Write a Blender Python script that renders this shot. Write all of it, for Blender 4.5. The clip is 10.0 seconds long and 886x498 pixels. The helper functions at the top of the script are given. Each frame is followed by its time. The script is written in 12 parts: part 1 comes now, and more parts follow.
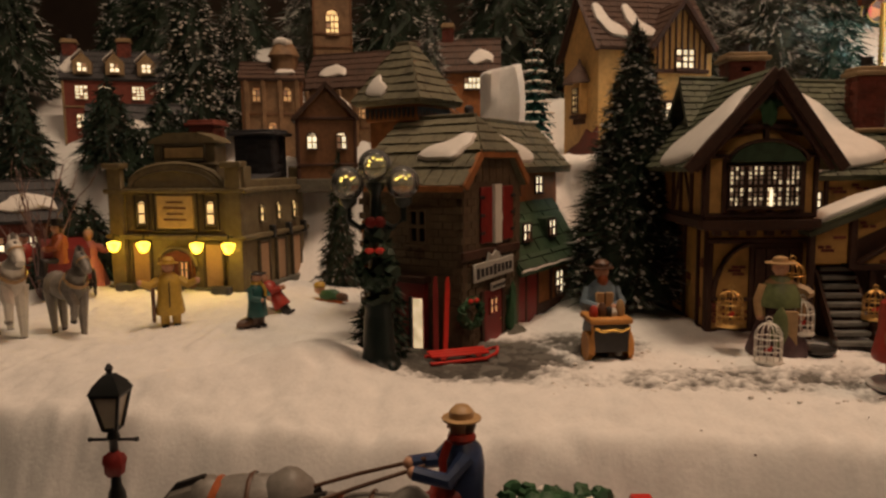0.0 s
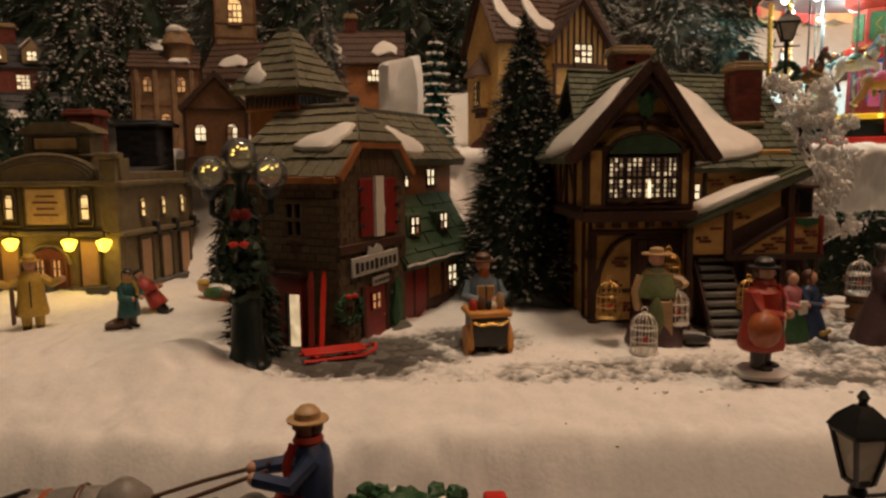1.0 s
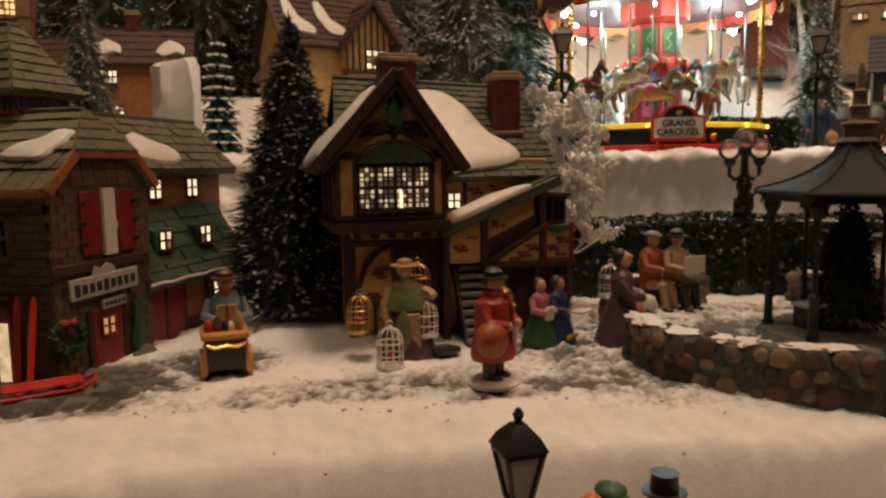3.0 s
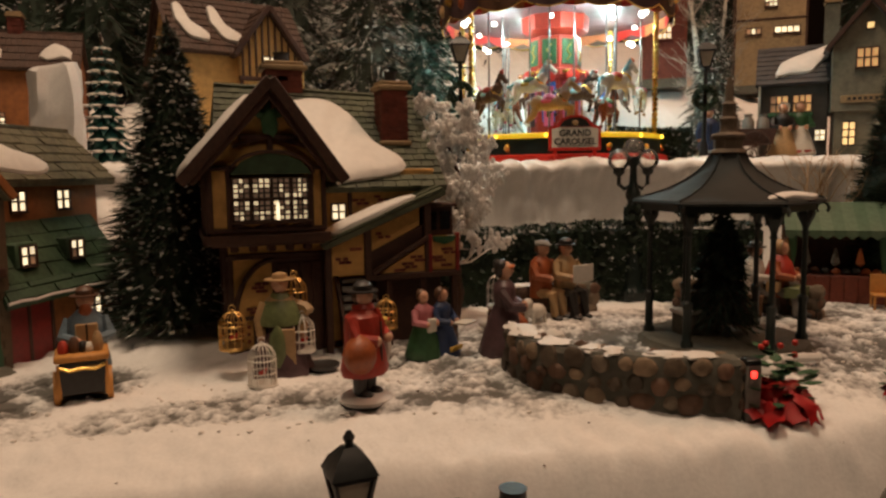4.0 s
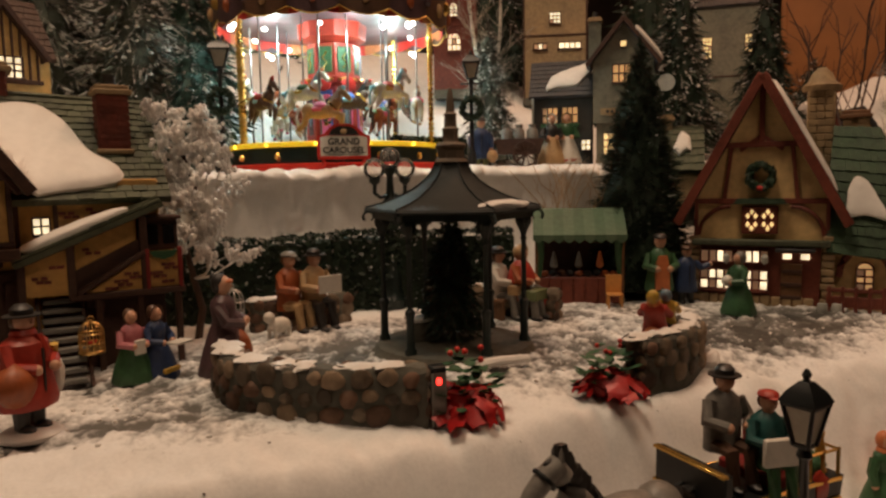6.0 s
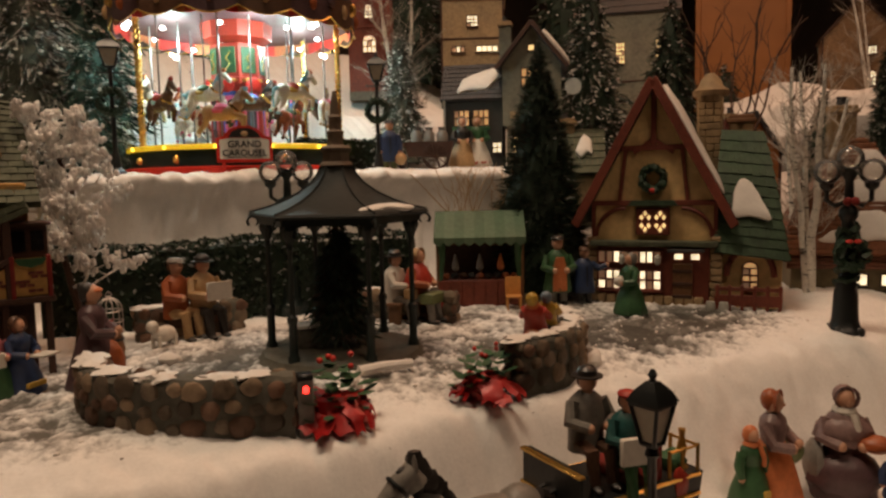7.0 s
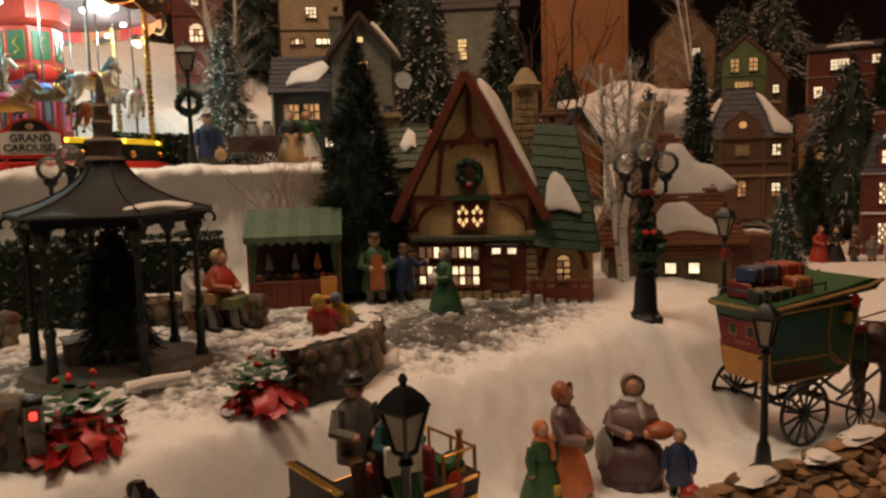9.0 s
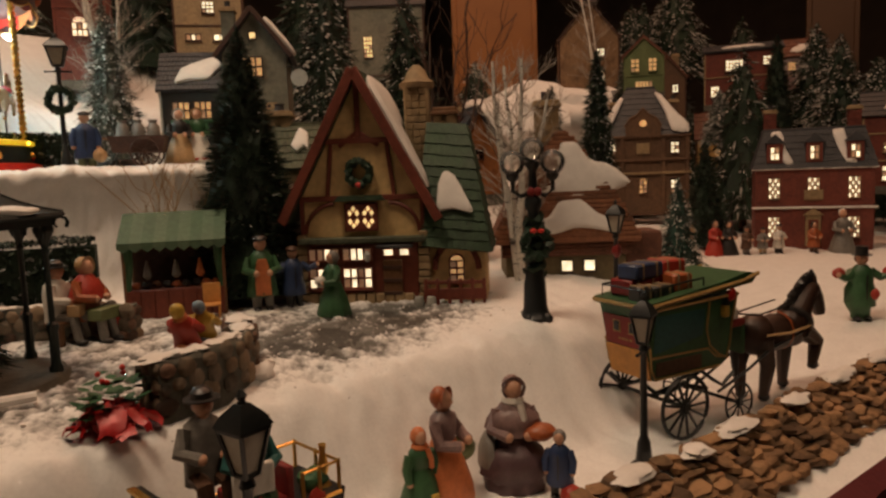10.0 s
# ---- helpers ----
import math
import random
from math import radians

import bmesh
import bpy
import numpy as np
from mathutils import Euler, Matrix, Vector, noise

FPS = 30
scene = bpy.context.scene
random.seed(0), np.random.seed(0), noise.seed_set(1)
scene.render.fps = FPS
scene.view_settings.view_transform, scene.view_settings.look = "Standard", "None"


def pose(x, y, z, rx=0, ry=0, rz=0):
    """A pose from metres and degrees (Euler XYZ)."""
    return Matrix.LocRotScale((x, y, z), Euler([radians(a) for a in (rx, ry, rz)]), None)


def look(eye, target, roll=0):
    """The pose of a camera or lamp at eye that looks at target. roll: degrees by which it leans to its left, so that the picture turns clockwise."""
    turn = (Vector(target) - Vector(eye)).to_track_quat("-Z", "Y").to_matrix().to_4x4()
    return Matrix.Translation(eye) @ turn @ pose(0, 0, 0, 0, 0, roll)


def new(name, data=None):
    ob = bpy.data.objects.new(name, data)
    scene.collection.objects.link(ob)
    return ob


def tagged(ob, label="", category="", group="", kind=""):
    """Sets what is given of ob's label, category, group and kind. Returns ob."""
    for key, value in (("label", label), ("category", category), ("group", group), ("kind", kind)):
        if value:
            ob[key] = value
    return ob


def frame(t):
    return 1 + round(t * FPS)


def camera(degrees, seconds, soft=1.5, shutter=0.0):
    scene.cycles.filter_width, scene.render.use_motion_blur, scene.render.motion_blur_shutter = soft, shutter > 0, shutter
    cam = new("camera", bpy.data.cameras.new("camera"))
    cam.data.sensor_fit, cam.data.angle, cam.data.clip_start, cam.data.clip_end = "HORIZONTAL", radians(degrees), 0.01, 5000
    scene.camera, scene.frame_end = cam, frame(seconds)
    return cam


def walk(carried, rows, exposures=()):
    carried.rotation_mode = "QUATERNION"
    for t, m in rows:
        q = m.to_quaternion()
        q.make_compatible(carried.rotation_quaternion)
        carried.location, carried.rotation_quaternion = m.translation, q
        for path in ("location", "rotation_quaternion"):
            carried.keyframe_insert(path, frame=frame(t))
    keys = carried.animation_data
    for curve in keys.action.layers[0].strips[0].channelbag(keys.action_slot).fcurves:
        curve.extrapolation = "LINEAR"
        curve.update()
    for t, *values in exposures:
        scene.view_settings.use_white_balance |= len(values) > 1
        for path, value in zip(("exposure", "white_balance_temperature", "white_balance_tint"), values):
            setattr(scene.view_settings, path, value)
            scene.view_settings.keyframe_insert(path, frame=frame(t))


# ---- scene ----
cam = camera(63.6, 10.0, soft=2.5)
METRES, EYE, TILT, LEAN, TURN = 0.4, 0.3, -6.5, 0.75, 0.0
ROWS = [
    (0.0, 0.0, 0.0, 0.0, -0.0, 0.0, 0.0),
    (0.5, 0.0483, 0.0174, -0.0031, -2.97, -0.11, 0.25),
    (1.0, 0.094, 0.0341, -0.0074, -5.58, -0.24, 0.49),
    (1.5, 0.1402, 0.0504, -0.0053, -8.15, -0.4, 0.82),
    (2.0, 0.1897, 0.0512, -0.0004, -11.1, -0.37, 1.16),
    (2.5, 0.2455, 0.0495, 0.0018, -14.13, -0.3, 1.53),
    (4.0, 0.3894, 0.0342, 0.01, -22.41, 0.19, 2.61),
    (4.5, 0.4474, 0.0169, 0.0075, -25.19, 0.24, 2.78),
    (5.0, 0.5002, -0.0042, 0.0059, -28.2, 0.13, 3.26),
    (5.5, 0.5579, -0.0237, 0.0049, -31.55, 0.09, 3.78),
    (7.0, 0.6972, -0.1021, -0.0009, -39.27, -0.13, 4.78),
    (7.5, 0.7438, -0.1132, -0.0046, -41.69, -0.46, 5.17),
    (8.0, 0.7772, -0.1179, -0.0053, -43.98, -0.76, 5.48),
    (8.5, 0.816, -0.1324, -0.0092, -46.45, -1.01, 5.75),
    (9.0, 0.8501, -0.1575, -0.0141, -49.29, -1.3, 6.13),
    (9.5, 0.8859, -0.1783, -0.0187, -52.17, -1.61, 6.68),
    (10.0, 0.935, -0.1978, -0.0203, -55.33, -2.04, 7.07),
]
walk(cam, [(t, pose(0, 0, EYE, TILT, LEAN, TURN) @ pose(METRES * x, METRES * y, METRES * z, 90 + pitch, roll, yaw)) for t, x, y, z, yaw, pitch, roll in ROWS])

# ---- light ----
world = bpy.data.worlds.new("room_air")
scene.world = world
world.use_nodes = True
world.node_tree.nodes["Background"].inputs["Color"].default_value = (1.0, 0.72, 0.5, 1)
world.node_tree.nodes["Background"].inputs["Strength"].default_value = 0.024
scene.view_settings.exposure = 0.0


def area_lamp(name, eye, target, size, watts, color):
    data = bpy.data.lights.new(name, "AREA")
    data.shape, data.size, data.energy, data.color = "DISK", size, watts, color
    ob = new(name, data)
    ob.matrix_world = look(eye, target)
    return ob


def point_lamp(name, at, radius, watts, color):
    data = bpy.data.lights.new(name, "POINT")
    data.shadow_soft_size, data.energy, data.color = radius, watts, color
    ob = new(name, data)
    ob.location = at
    return ob


# the warm ceiling lights of the shop over the front and right, then fills
area_lamp("overhead_key_fill_light", (0.30, 0.50, 2.2), (0.32, 0.42, 0.16), 0.5, 19.8, (1.0, 0.72, 0.49))
area_lamp("overhead_key_fill_light", (1.60, 0.55, 2.2), (1.40, 0.3, 0.16), 0.5, 9.8, (1.0, 0.48, 0.265))
# two unseen lamps added to lift the dark far right and back left
area_lamp("overhead_key_fill_light", (2.55, 0.20, 2.2), (2.35, 0.35, 0.40), 0.5, 5.0, (1.0, 0.52, 0.30))
area_lamp("overhead_key_fill_light", (-0.55, 0.95, 2.2), (-0.45, 1.15, 0.35), 0.5, 3.0, (1.0, 0.68, 0.44))
# front fill from behind the camera, to brighten the facades
area_lamp("overhead_key_fill_light", (0.35, -1.1, 2.2), (0.45, 0.5, 0.2), 0.5, 7.2, (1.0, 0.69, 0.46))

# ---- materials ----
def mat(name, color, rough=0.6, metal=0.0, var=0.18, scale=260.0, bump=0.25, dirt=0.0, rand=0.0, stripes=None, coat=0.0):
    """A painted or natural surface with variation at two scales, relief, and wear spots of a darker tone."""
    m = bpy.data.materials.new(name)
    m.use_nodes = True
    nt = m.node_tree
    b = nt.nodes["Principled BSDF"]
    geo = nt.nodes.new("ShaderNodeNewGeometry")
    pos = geo.outputs["Position"]
    n1 = nt.nodes.new("ShaderNodeTexNoise")
    n1.inputs["Scale"].default_value, n1.inputs["Detail"].default_value = scale, 4
    n2 = nt.nodes.new("ShaderNodeTexNoise")
    n2.inputs["Scale"].default_value, n2.inputs["Detail"].default_value = scale * 0.13, 3
    nt.links.new(pos, n1.inputs["Vector"])
    nt.links.new(pos, n2.inputs["Vector"])
    add = nt.nodes.new("ShaderNodeMath")
    add.operation = "ADD"
    nt.links.new(n1.outputs["Fac"], add.inputs[0])
    nt.links.new(n2.outputs["Fac"], add.inputs[1])
    total = add.outputs[0]
    if rand:
        oi = nt.nodes.new("ShaderNodeObjectInfo")
        sc = nt.nodes.new("ShaderNodeMath")
        sc.operation = "MULTIPLY_ADD"
        sc.inputs[1].default_value, sc.inputs[2].default_value = rand, -rand / 2
        nt.links.new(oi.outputs["Random"], sc.inputs[0])
        a2 = nt.nodes.new("ShaderNodeMath")
        a2.operation = "ADD"
        nt.links.new(total, a2.inputs[0])
        nt.links.new(sc.outputs[0], a2.inputs[1])
        total = a2.outputs[0]
    ramp = nt.nodes.new("ShaderNodeMapRange")
    ramp.inputs["From Min"].default_value, ramp.inputs["From Max"].default_value = 0.5, 1.5
    ramp.inputs["To Min"].default_value, ramp.inputs["To Max"].default_value = 1 - var * 1.6, 1 + var * 1.6
    nt.links.new(total, ramp.inputs["Value"])
    mul = nt.nodes.new("ShaderNodeVectorMath")
    mul.operation = "SCALE"
    mul.inputs[0].default_value = color[:3]
    nt.links.new(ramp.outputs["Result"], mul.inputs["Scale"])
    out = mul.outputs["Vector"]
    if dirt:
        n3 = nt.nodes.new("ShaderNodeTexNoise")
        n3.inputs["Scale"].default_value, n3.inputs["Detail"].default_value = scale * 0.35, 5
        nt.links.new(pos, n3.inputs["Vector"])
        r3 = nt.nodes.new("ShaderNodeMapRange")
        r3.inputs["From Min"].default_value, r3.inputs["From Max"].default_value = 0.52, 0.68
        r3.inputs["To Max"].default_value = dirt
        nt.links.new(n3.outputs["Fac"], r3.inputs["Value"])
        mx = nt.nodes.new("ShaderNodeMix")
        mx.data_type = "RGBA"
        nt.links.new(r3.outputs["Result"], mx.inputs["Factor"])
        nt.links.new(out, mx.inputs["A"])
        mx.inputs["B"].default_value = (color[0] * 0.25, color[1] * 0.22, color[2] * 0.2, 1)
        out = mx.outputs["Result"]
    nt.links.new(out, b.inputs["Base Color"])
    b.inputs["Roughness"].default_value, b.inputs["Metallic"].default_value = rough, metal
    b.inputs["Coat Weight"].default_value = coat
    rr = nt.nodes.new("ShaderNodeMapRange")
    rr.inputs["To Min"].default_value, rr.inputs["To Max"].default_value = max(0.05, rough - 0.15), min(1, rough + 0.15)
    nt.links.new(n2.outputs["Fac"], rr.inputs["Value"])
    nt.links.new(rr.outputs["Result"], b.inputs["Roughness"])
    if bump:
        bp = nt.nodes.new("ShaderNodeBump")
        bp.inputs["Strength"].default_value, bp.inputs["Distance"].default_value = bump, 0.0012
        nt.links.new(n1.outputs["Fac"], bp.inputs["Height"])
        nt.links.new(bp.outputs["Normal"], b.inputs["Normal"])
    return m


def glow(name, color, strength):
    """A pane or bulb with a lamp behind it."""
    m = bpy.data.materials.new(name)
    m.use_nodes = True
    nt = m.node_tree
    b = nt.nodes["Principled BSDF"]
    geo = nt.nodes.new("ShaderNodeNewGeometry")
    n1 = nt.nodes.new("ShaderNodeTexNoise")
    n1.inputs["Scale"].default_value = 130
    nt.links.new(geo.outputs["Position"], n1.inputs["Vector"])
    r = nt.nodes.new("ShaderNodeMapRange")
    r.inputs["From Min"].default_value, r.inputs["From Max"].default_value = 0.3, 0.7
    r.inputs["To Min"].default_value, r.inputs["To Max"].default_value = strength * 0.55, strength * 1.35
    nt.links.new(n1.outputs["Fac"], r.inputs["Value"])
    nt.links.new(r.outputs["Result"], b.inputs["Emission Strength"])
    b.inputs["Base Color"].default_value = (*color, 1)
    b.inputs["Emission Color"].default_value = (*color, 1)
    b.inputs["Roughness"].default_value = 0.4
    return m


def glass(name, rough=0.03, tint=(1, 1, 1), haze=0.06):
    """Thin blown glass: clear, with reflections that grow towards the rim and a trace of haze."""
    m = bpy.data.materials.new(name)
    m.use_nodes = True
    nt = m.node_tree
    nt.nodes.remove(nt.nodes["Principled BSDF"])
    clear = nt.nodes.new("ShaderNodeBsdfTransparent")
    clear.inputs["Color"].default_value = (*tint, 1)
    dull = nt.nodes.new("ShaderNodeBsdfDiffuse")
    dull.inputs["Color"].default_value = (0.8, 0.8, 0.78, 1)
    shine = nt.nodes.new("ShaderNodeBsdfGlossy")
    shine.inputs["Roughness"].default_value = rough
    rim = nt.nodes.new("ShaderNodeFresnel")
    rim.inputs["IOR"].default_value = 1.5
    body = nt.nodes.new("ShaderNodeMixShader")
    body.inputs["Fac"].default_value = haze
    nt.links.new(clear.outputs[0], body.inputs[1])
    nt.links.new(dull.outputs[0], body.inputs[2])
    both = nt.nodes.new("ShaderNodeMixShader")
    nt.links.new(rim.outputs[0], both.inputs["Fac"])
    nt.links.new(body.outputs[0], both.inputs[1])
    nt.links.new(shine.outputs[0], both.inputs[2])
    nt.links.new(both.outputs[0], nt.nodes["Material Output"].inputs["Surface"])
    return m


def snow_material(name, color, sparkle=0.25):
    """Fluffy artificial snow; the "wear" attribute tells how far it is trodden to grey slush."""
    m = mat(name, color, 0.8, 0, 0.06, 420, 0.22)
    nt = m.node_tree
    b = nt.nodes["Principled BSDF"]
    geo = nt.nodes.new("ShaderNodeNewGeometry")
    v = nt.nodes.new("ShaderNodeTexVoronoi")
    v.inputs["Scale"].default_value = 330
    nt.links.new(geo.outputs["Position"], v.inputs["Vector"])
    sep = nt.nodes.new("ShaderNodeSeparateColor")
    nt.links.new(v.outputs["Color"], sep.inputs["Color"])
    gt = nt.nodes.new("ShaderNodeMath")
    gt.operation = "GREATER_THAN"
    gt.inputs[1].default_value = 0.975
    nt.links.new(sep.outputs["Red"], gt.inputs[0])
    sc = nt.nodes.new("ShaderNodeMath")
    sc.operation = "MULTIPLY"
    sc.inputs[1].default_value = sparkle
    nt.links.new(gt.outputs[0], sc.inputs[0])
    nt.links.new(sc.outputs[0], b.inputs["Coat Weight"])
    # grey slush where feet and wheels have gone, broken up by fine crumbs of snow
    at = nt.nodes.new("ShaderNodeAttribute")
    at.attribute_name = "wear"
    fine = nt.nodes.new("ShaderNodeTexNoise")
    fine.inputs["Scale"].default_value, fine.inputs["Detail"].default_value = 230, 7
    fine.inputs["Roughness"].default_value = 0.75
    nt.links.new(geo.outputs["Position"], fine.inputs["Vector"])
    add = nt.nodes.new("ShaderNodeMath")
    add.operation = "ADD"
    nt.links.new(at.outputs["Fac"], add.inputs[0])
    nt.links.new(fine.outputs["Fac"], add.inputs[1])
    ramp = nt.nodes.new("ShaderNodeMapRange")
    ramp.inputs["From Min"].default_value, ramp.inputs["From Max"].default_value = 0.66, 1.12
    nt.links.new(add.outputs[0], ramp.inputs["Value"])
    mix = nt.nodes.new("ShaderNodeMix")
    mix.data_type = "RGBA"
    old = b.inputs["Base Color"].links[0].from_socket if b.inputs["Base Color"].links else None
    if old:
        nt.links.new(old, mix.inputs["A"])
    else:
        mix.inputs["A"].default_value = (*color, 1)
    mix.inputs["B"].default_value = (0.125, 0.118, 0.105, 1)
    nt.links.new(ramp.outputs["Result"], mix.inputs["Factor"])
    nt.links.new(mix.outputs["Result"], b.inputs["Base Color"])
    return m


SNOW = snow_material("snow", (0.80, 0.79, 0.77))
SNOWCAP = mat("painted_snow", (0.76, 0.73, 0.69), 0.5, 0, 0.06, 150, 0.25)
STREET = mat("cobbled_street", (0.062, 0.057, 0.049), 0.75, 0, 0.5, 260, 0.9, dirt=0.5)
BLACK = mat("black_enamel", (0.012, 0.014, 0.014), 0.38, 0, 0.3, 300, 0.15)
DGREEN = mat("dark_green_enamel", (0.009, 0.018, 0.016), 0.4, 0, 0.3, 300, 0.15)
SLATEGREEN = mat("slate_green_paint", (0.0085, 0.0125, 0.0115), 0.72, 0, 0.25, 200, 0.25, dirt=0.2)
SHINGLE = mat("mossy_shingle", (0.075, 0.085, 0.05), 0.7, 0, 0.3, 240, 0.5, dirt=0.5, rand=0.5)
SHINGLE2 = mat("grey_brown_shingle", (0.13, 0.12, 0.075), 0.7, 0, 0.28, 240, 0.5, dirt=0.45, rand=0.5)
SHINGLER = mat("red_brown_shingle", (0.15, 0.06, 0.035), 0.7, 0, 0.28, 240, 0.5, dirt=0.45, rand=0.5)
DARKROOF = mat("dark_brown_shingle", (0.075, 0.040, 0.027), 0.7, 0, 0.28, 240, 0.5, dirt=0.45, rand=0.5)
SLATE = mat("dark_slate", (0.045, 0.045, 0.05), 0.6, 0, 0.3, 240, 0.4, dirt=0.3, rand=0.5)
TEALROOF = mat("green_shingle", (0.035, 0.07, 0.035), 0.65, 0, 0.3, 240, 0.4, dirt=0.4, rand=0.5)
BRICKDARK = mat("dark_brown_brick", (0.112, 0.077, 0.043), 0.75, 0, 0.22, 230, 0.5, dirt=0.25, rand=0.28)
MORTAR = mat("grey_mortar", (0.105, 0.072, 0.043), 0.85, 0, 0.25, 230, 0.5)
BRICKRED = mat("red_brick_paint", (0.17, 0.04, 0.025), 0.7, 0, 0.25, 260, 0.5, dirt=0.3, rand=0.6)
OCHRE = mat("ochre_plaster", (0.52, 0.30, 0.09), 0.7, 0, 0.2, 170, 0.35, dirt=0.35)
ORANGE = mat("orange_brown_boards", (0.30, 0.11, 0.03), 0.7, 0, 0.25, 170, 0.35, dirt=0.3)
YELLOWWALL = mat("yellow_stucco", (0.62, 0.39, 0.14), 0.7, 0, 0.2, 150, 0.3, dirt=0.2)
CREAM = mat("cream_plaster", (0.60, 0.42, 0.19), 0.7, 0, 0.18, 170, 0.3, dirt=0.25)
TAN = mat("tan_stone", (0.30, 0.21, 0.11), 0.7, 0, 0.25, 170, 0.35, dirt=0.3)
OLIVE = mat("olive_stone", (0.155, 0.123, 0.063), 0.7, 0, 0.25, 170, 0.35, dirt=0.3)
OLIVEDARK = mat("dark_olive_moulding", (0.075, 0.058, 0.030), 0.7, 0, 0.25, 170, 0.3)
GREYWALL = mat("grey_green_plaster", (0.16, 0.15, 0.11), 0.7, 0, 0.25, 170, 0.3, dirt=0.3)
BLUEGREY = mat("brown_grey_paint", (0.036, 0.031, 0.025), 0.65, 0, 0.25, 170, 0.3, dirt=0.2)
TIMBER = mat("dark_brown_timber", (0.055, 0.022, 0.012), 0.65, 0, 0.35, 260, 0.5)
REDTIMBER = mat("red_brown_timber", (0.15, 0.032, 0.016), 0.6, 0, 0.3, 260, 0.4)
REDPAINT = mat("dark_red_paint", (0.20, 0.015, 0.012), 0.5, 0, 0.22, 240, 0.25)
BRIGHTRED = mat("bright_red_paint", (0.55, 0.03, 0.02), 0.4, 0, 0.15, 240, 0.15)
REDFOIL = mat("red_satin_ribbon", (0.36, 0.012, 0.012), 0.42, 0.1, 0.3, 200, 0.3)
WOOD = mat("brown_wood", (0.16, 0.075, 0.03), 0.6, 0, 0.3, 220, 0.4)
PALEWOOD = mat("orange_painted_wood", (0.55, 0.25, 0.06), 0.5, 0, 0.2, 220, 0.25)
WHITE = mat("white_enamel", (0.72, 0.69, 0.62), 0.45, 0, 0.08, 220, 0.15)
GREYSIGN = mat("grey_white_board", (0.42, 0.42, 0.38), 0.6, 0, 0.15, 220, 0.25)
INK = mat("black_lettering", (0.02, 0.02, 0.02), 0.6, 0, 0.1, 220, 0)
GOLD = mat("gold_paint", (0.72, 0.45, 0.12), 0.28, 0.85, 0.15, 200, 0.1)
GILT = mat("dull_gilt_line", (0.34, 0.22, 0.075), 0.45, 0.3, 0.25, 200, 0.15)
BRASS = mat("brass_wire", (0.62, 0.40, 0.14), 0.35, 0.9, 0.15, 200, 0.1)
STEEL = mat("grey_wire", (0.5, 0.48, 0.45), 0.4, 0.6, 0.15, 200, 0.1)
STONE2 = mat("tan_field_stone", (0.19, 0.135, 0.085), 0.75, 0, 0.36, 200, 0.5, dirt=0.3, rand=1.0)
STONE3 = mat("rust_field_stone", (0.12, 0.065, 0.04), 0.75, 0, 0.36, 200, 0.5, dirt=0.3, rand=1.0)
CUPOLA = mat("brown_stone_paint", (0.15, 0.11, 0.075), 0.65, 0, 0.25, 170, 0.35, dirt=0.3)
STAIRGREY = mat("grey_stair_boards", (0.17, 0.165, 0.15), 0.65, 0, 0.25, 200, 0.3)
STONE1 = mat("field_stone", (0.15, 0.115, 0.08), 0.75, 0, 0.36, 200, 0.5, dirt=0.3, rand=1.7)
STONEW = mat("wall_mortar", (0.10, 0.095, 0.075), 0.85, 0, 0.3, 200, 0.6)
LEDGE = mat("bark_brown_stone", (0.22, 0.125, 0.060), 0.8, 0, 0.40, 180, 0.7, dirt=0.4, rand=1.3)
CABINWOOD = mat("red_brown_planks", (0.20, 0.080, 0.036), 0.7, 0, 0.3, 240, 0.5, dirt=0.4, rand=0.7)
PINE = mat("dark_pine_needles", (0.012, 0.028, 0.014), 0.7, 0, 0.5, 200, 0)
PINEB = mat("blue_green_needles", (0.02, 0.06, 0.045), 0.7, 0, 0.5, 200, 0)
FROST = mat("frosted_needles", (0.36, 0.37, 0.35), 0.7, 0, 0.4, 200, 0)
FROSTG = mat("grey_green_needles", (0.07, 0.085, 0.065), 0.7, 0, 0.5, 200, 0)
TEAL = mat("teal_resin_branches", (0.02, 0.10, 0.085), 0.5, 0, 0.3, 200, 0.3)
WREATH = mat("wreath_green", (0.014, 0.038, 0.018), 0.6, 0, 0.4, 200, 0.3)
HOLLY = mat("holly_green", (0.025, 0.085, 0.032), 0.6, 0, 0.3, 200, 0.3)
BIRCHW = mat("white_birch_bark", (0.74, 0.71, 0.64), 0.7, 0, 0.2, 300, 0.4, dirt=0.45)
TWIG = mat("pale_grey_twig", (0.40, 0.36, 0.31), 0.7, 0, 0.2, 260, 0.3)
ICEWHITE = mat("iced_white_twig", (0.80, 0.78, 0.75), 0.5, 0, 0.12, 260, 0.5)
BARK = mat("brown_bark", (0.07, 0.035, 0.022), 0.8, 0, 0.3, 260, 0.6)
SKIN = mat("flesh_glaze", (0.55, 0.30, 0.19), 0.45, 0, 0.08, 300, 0.1)
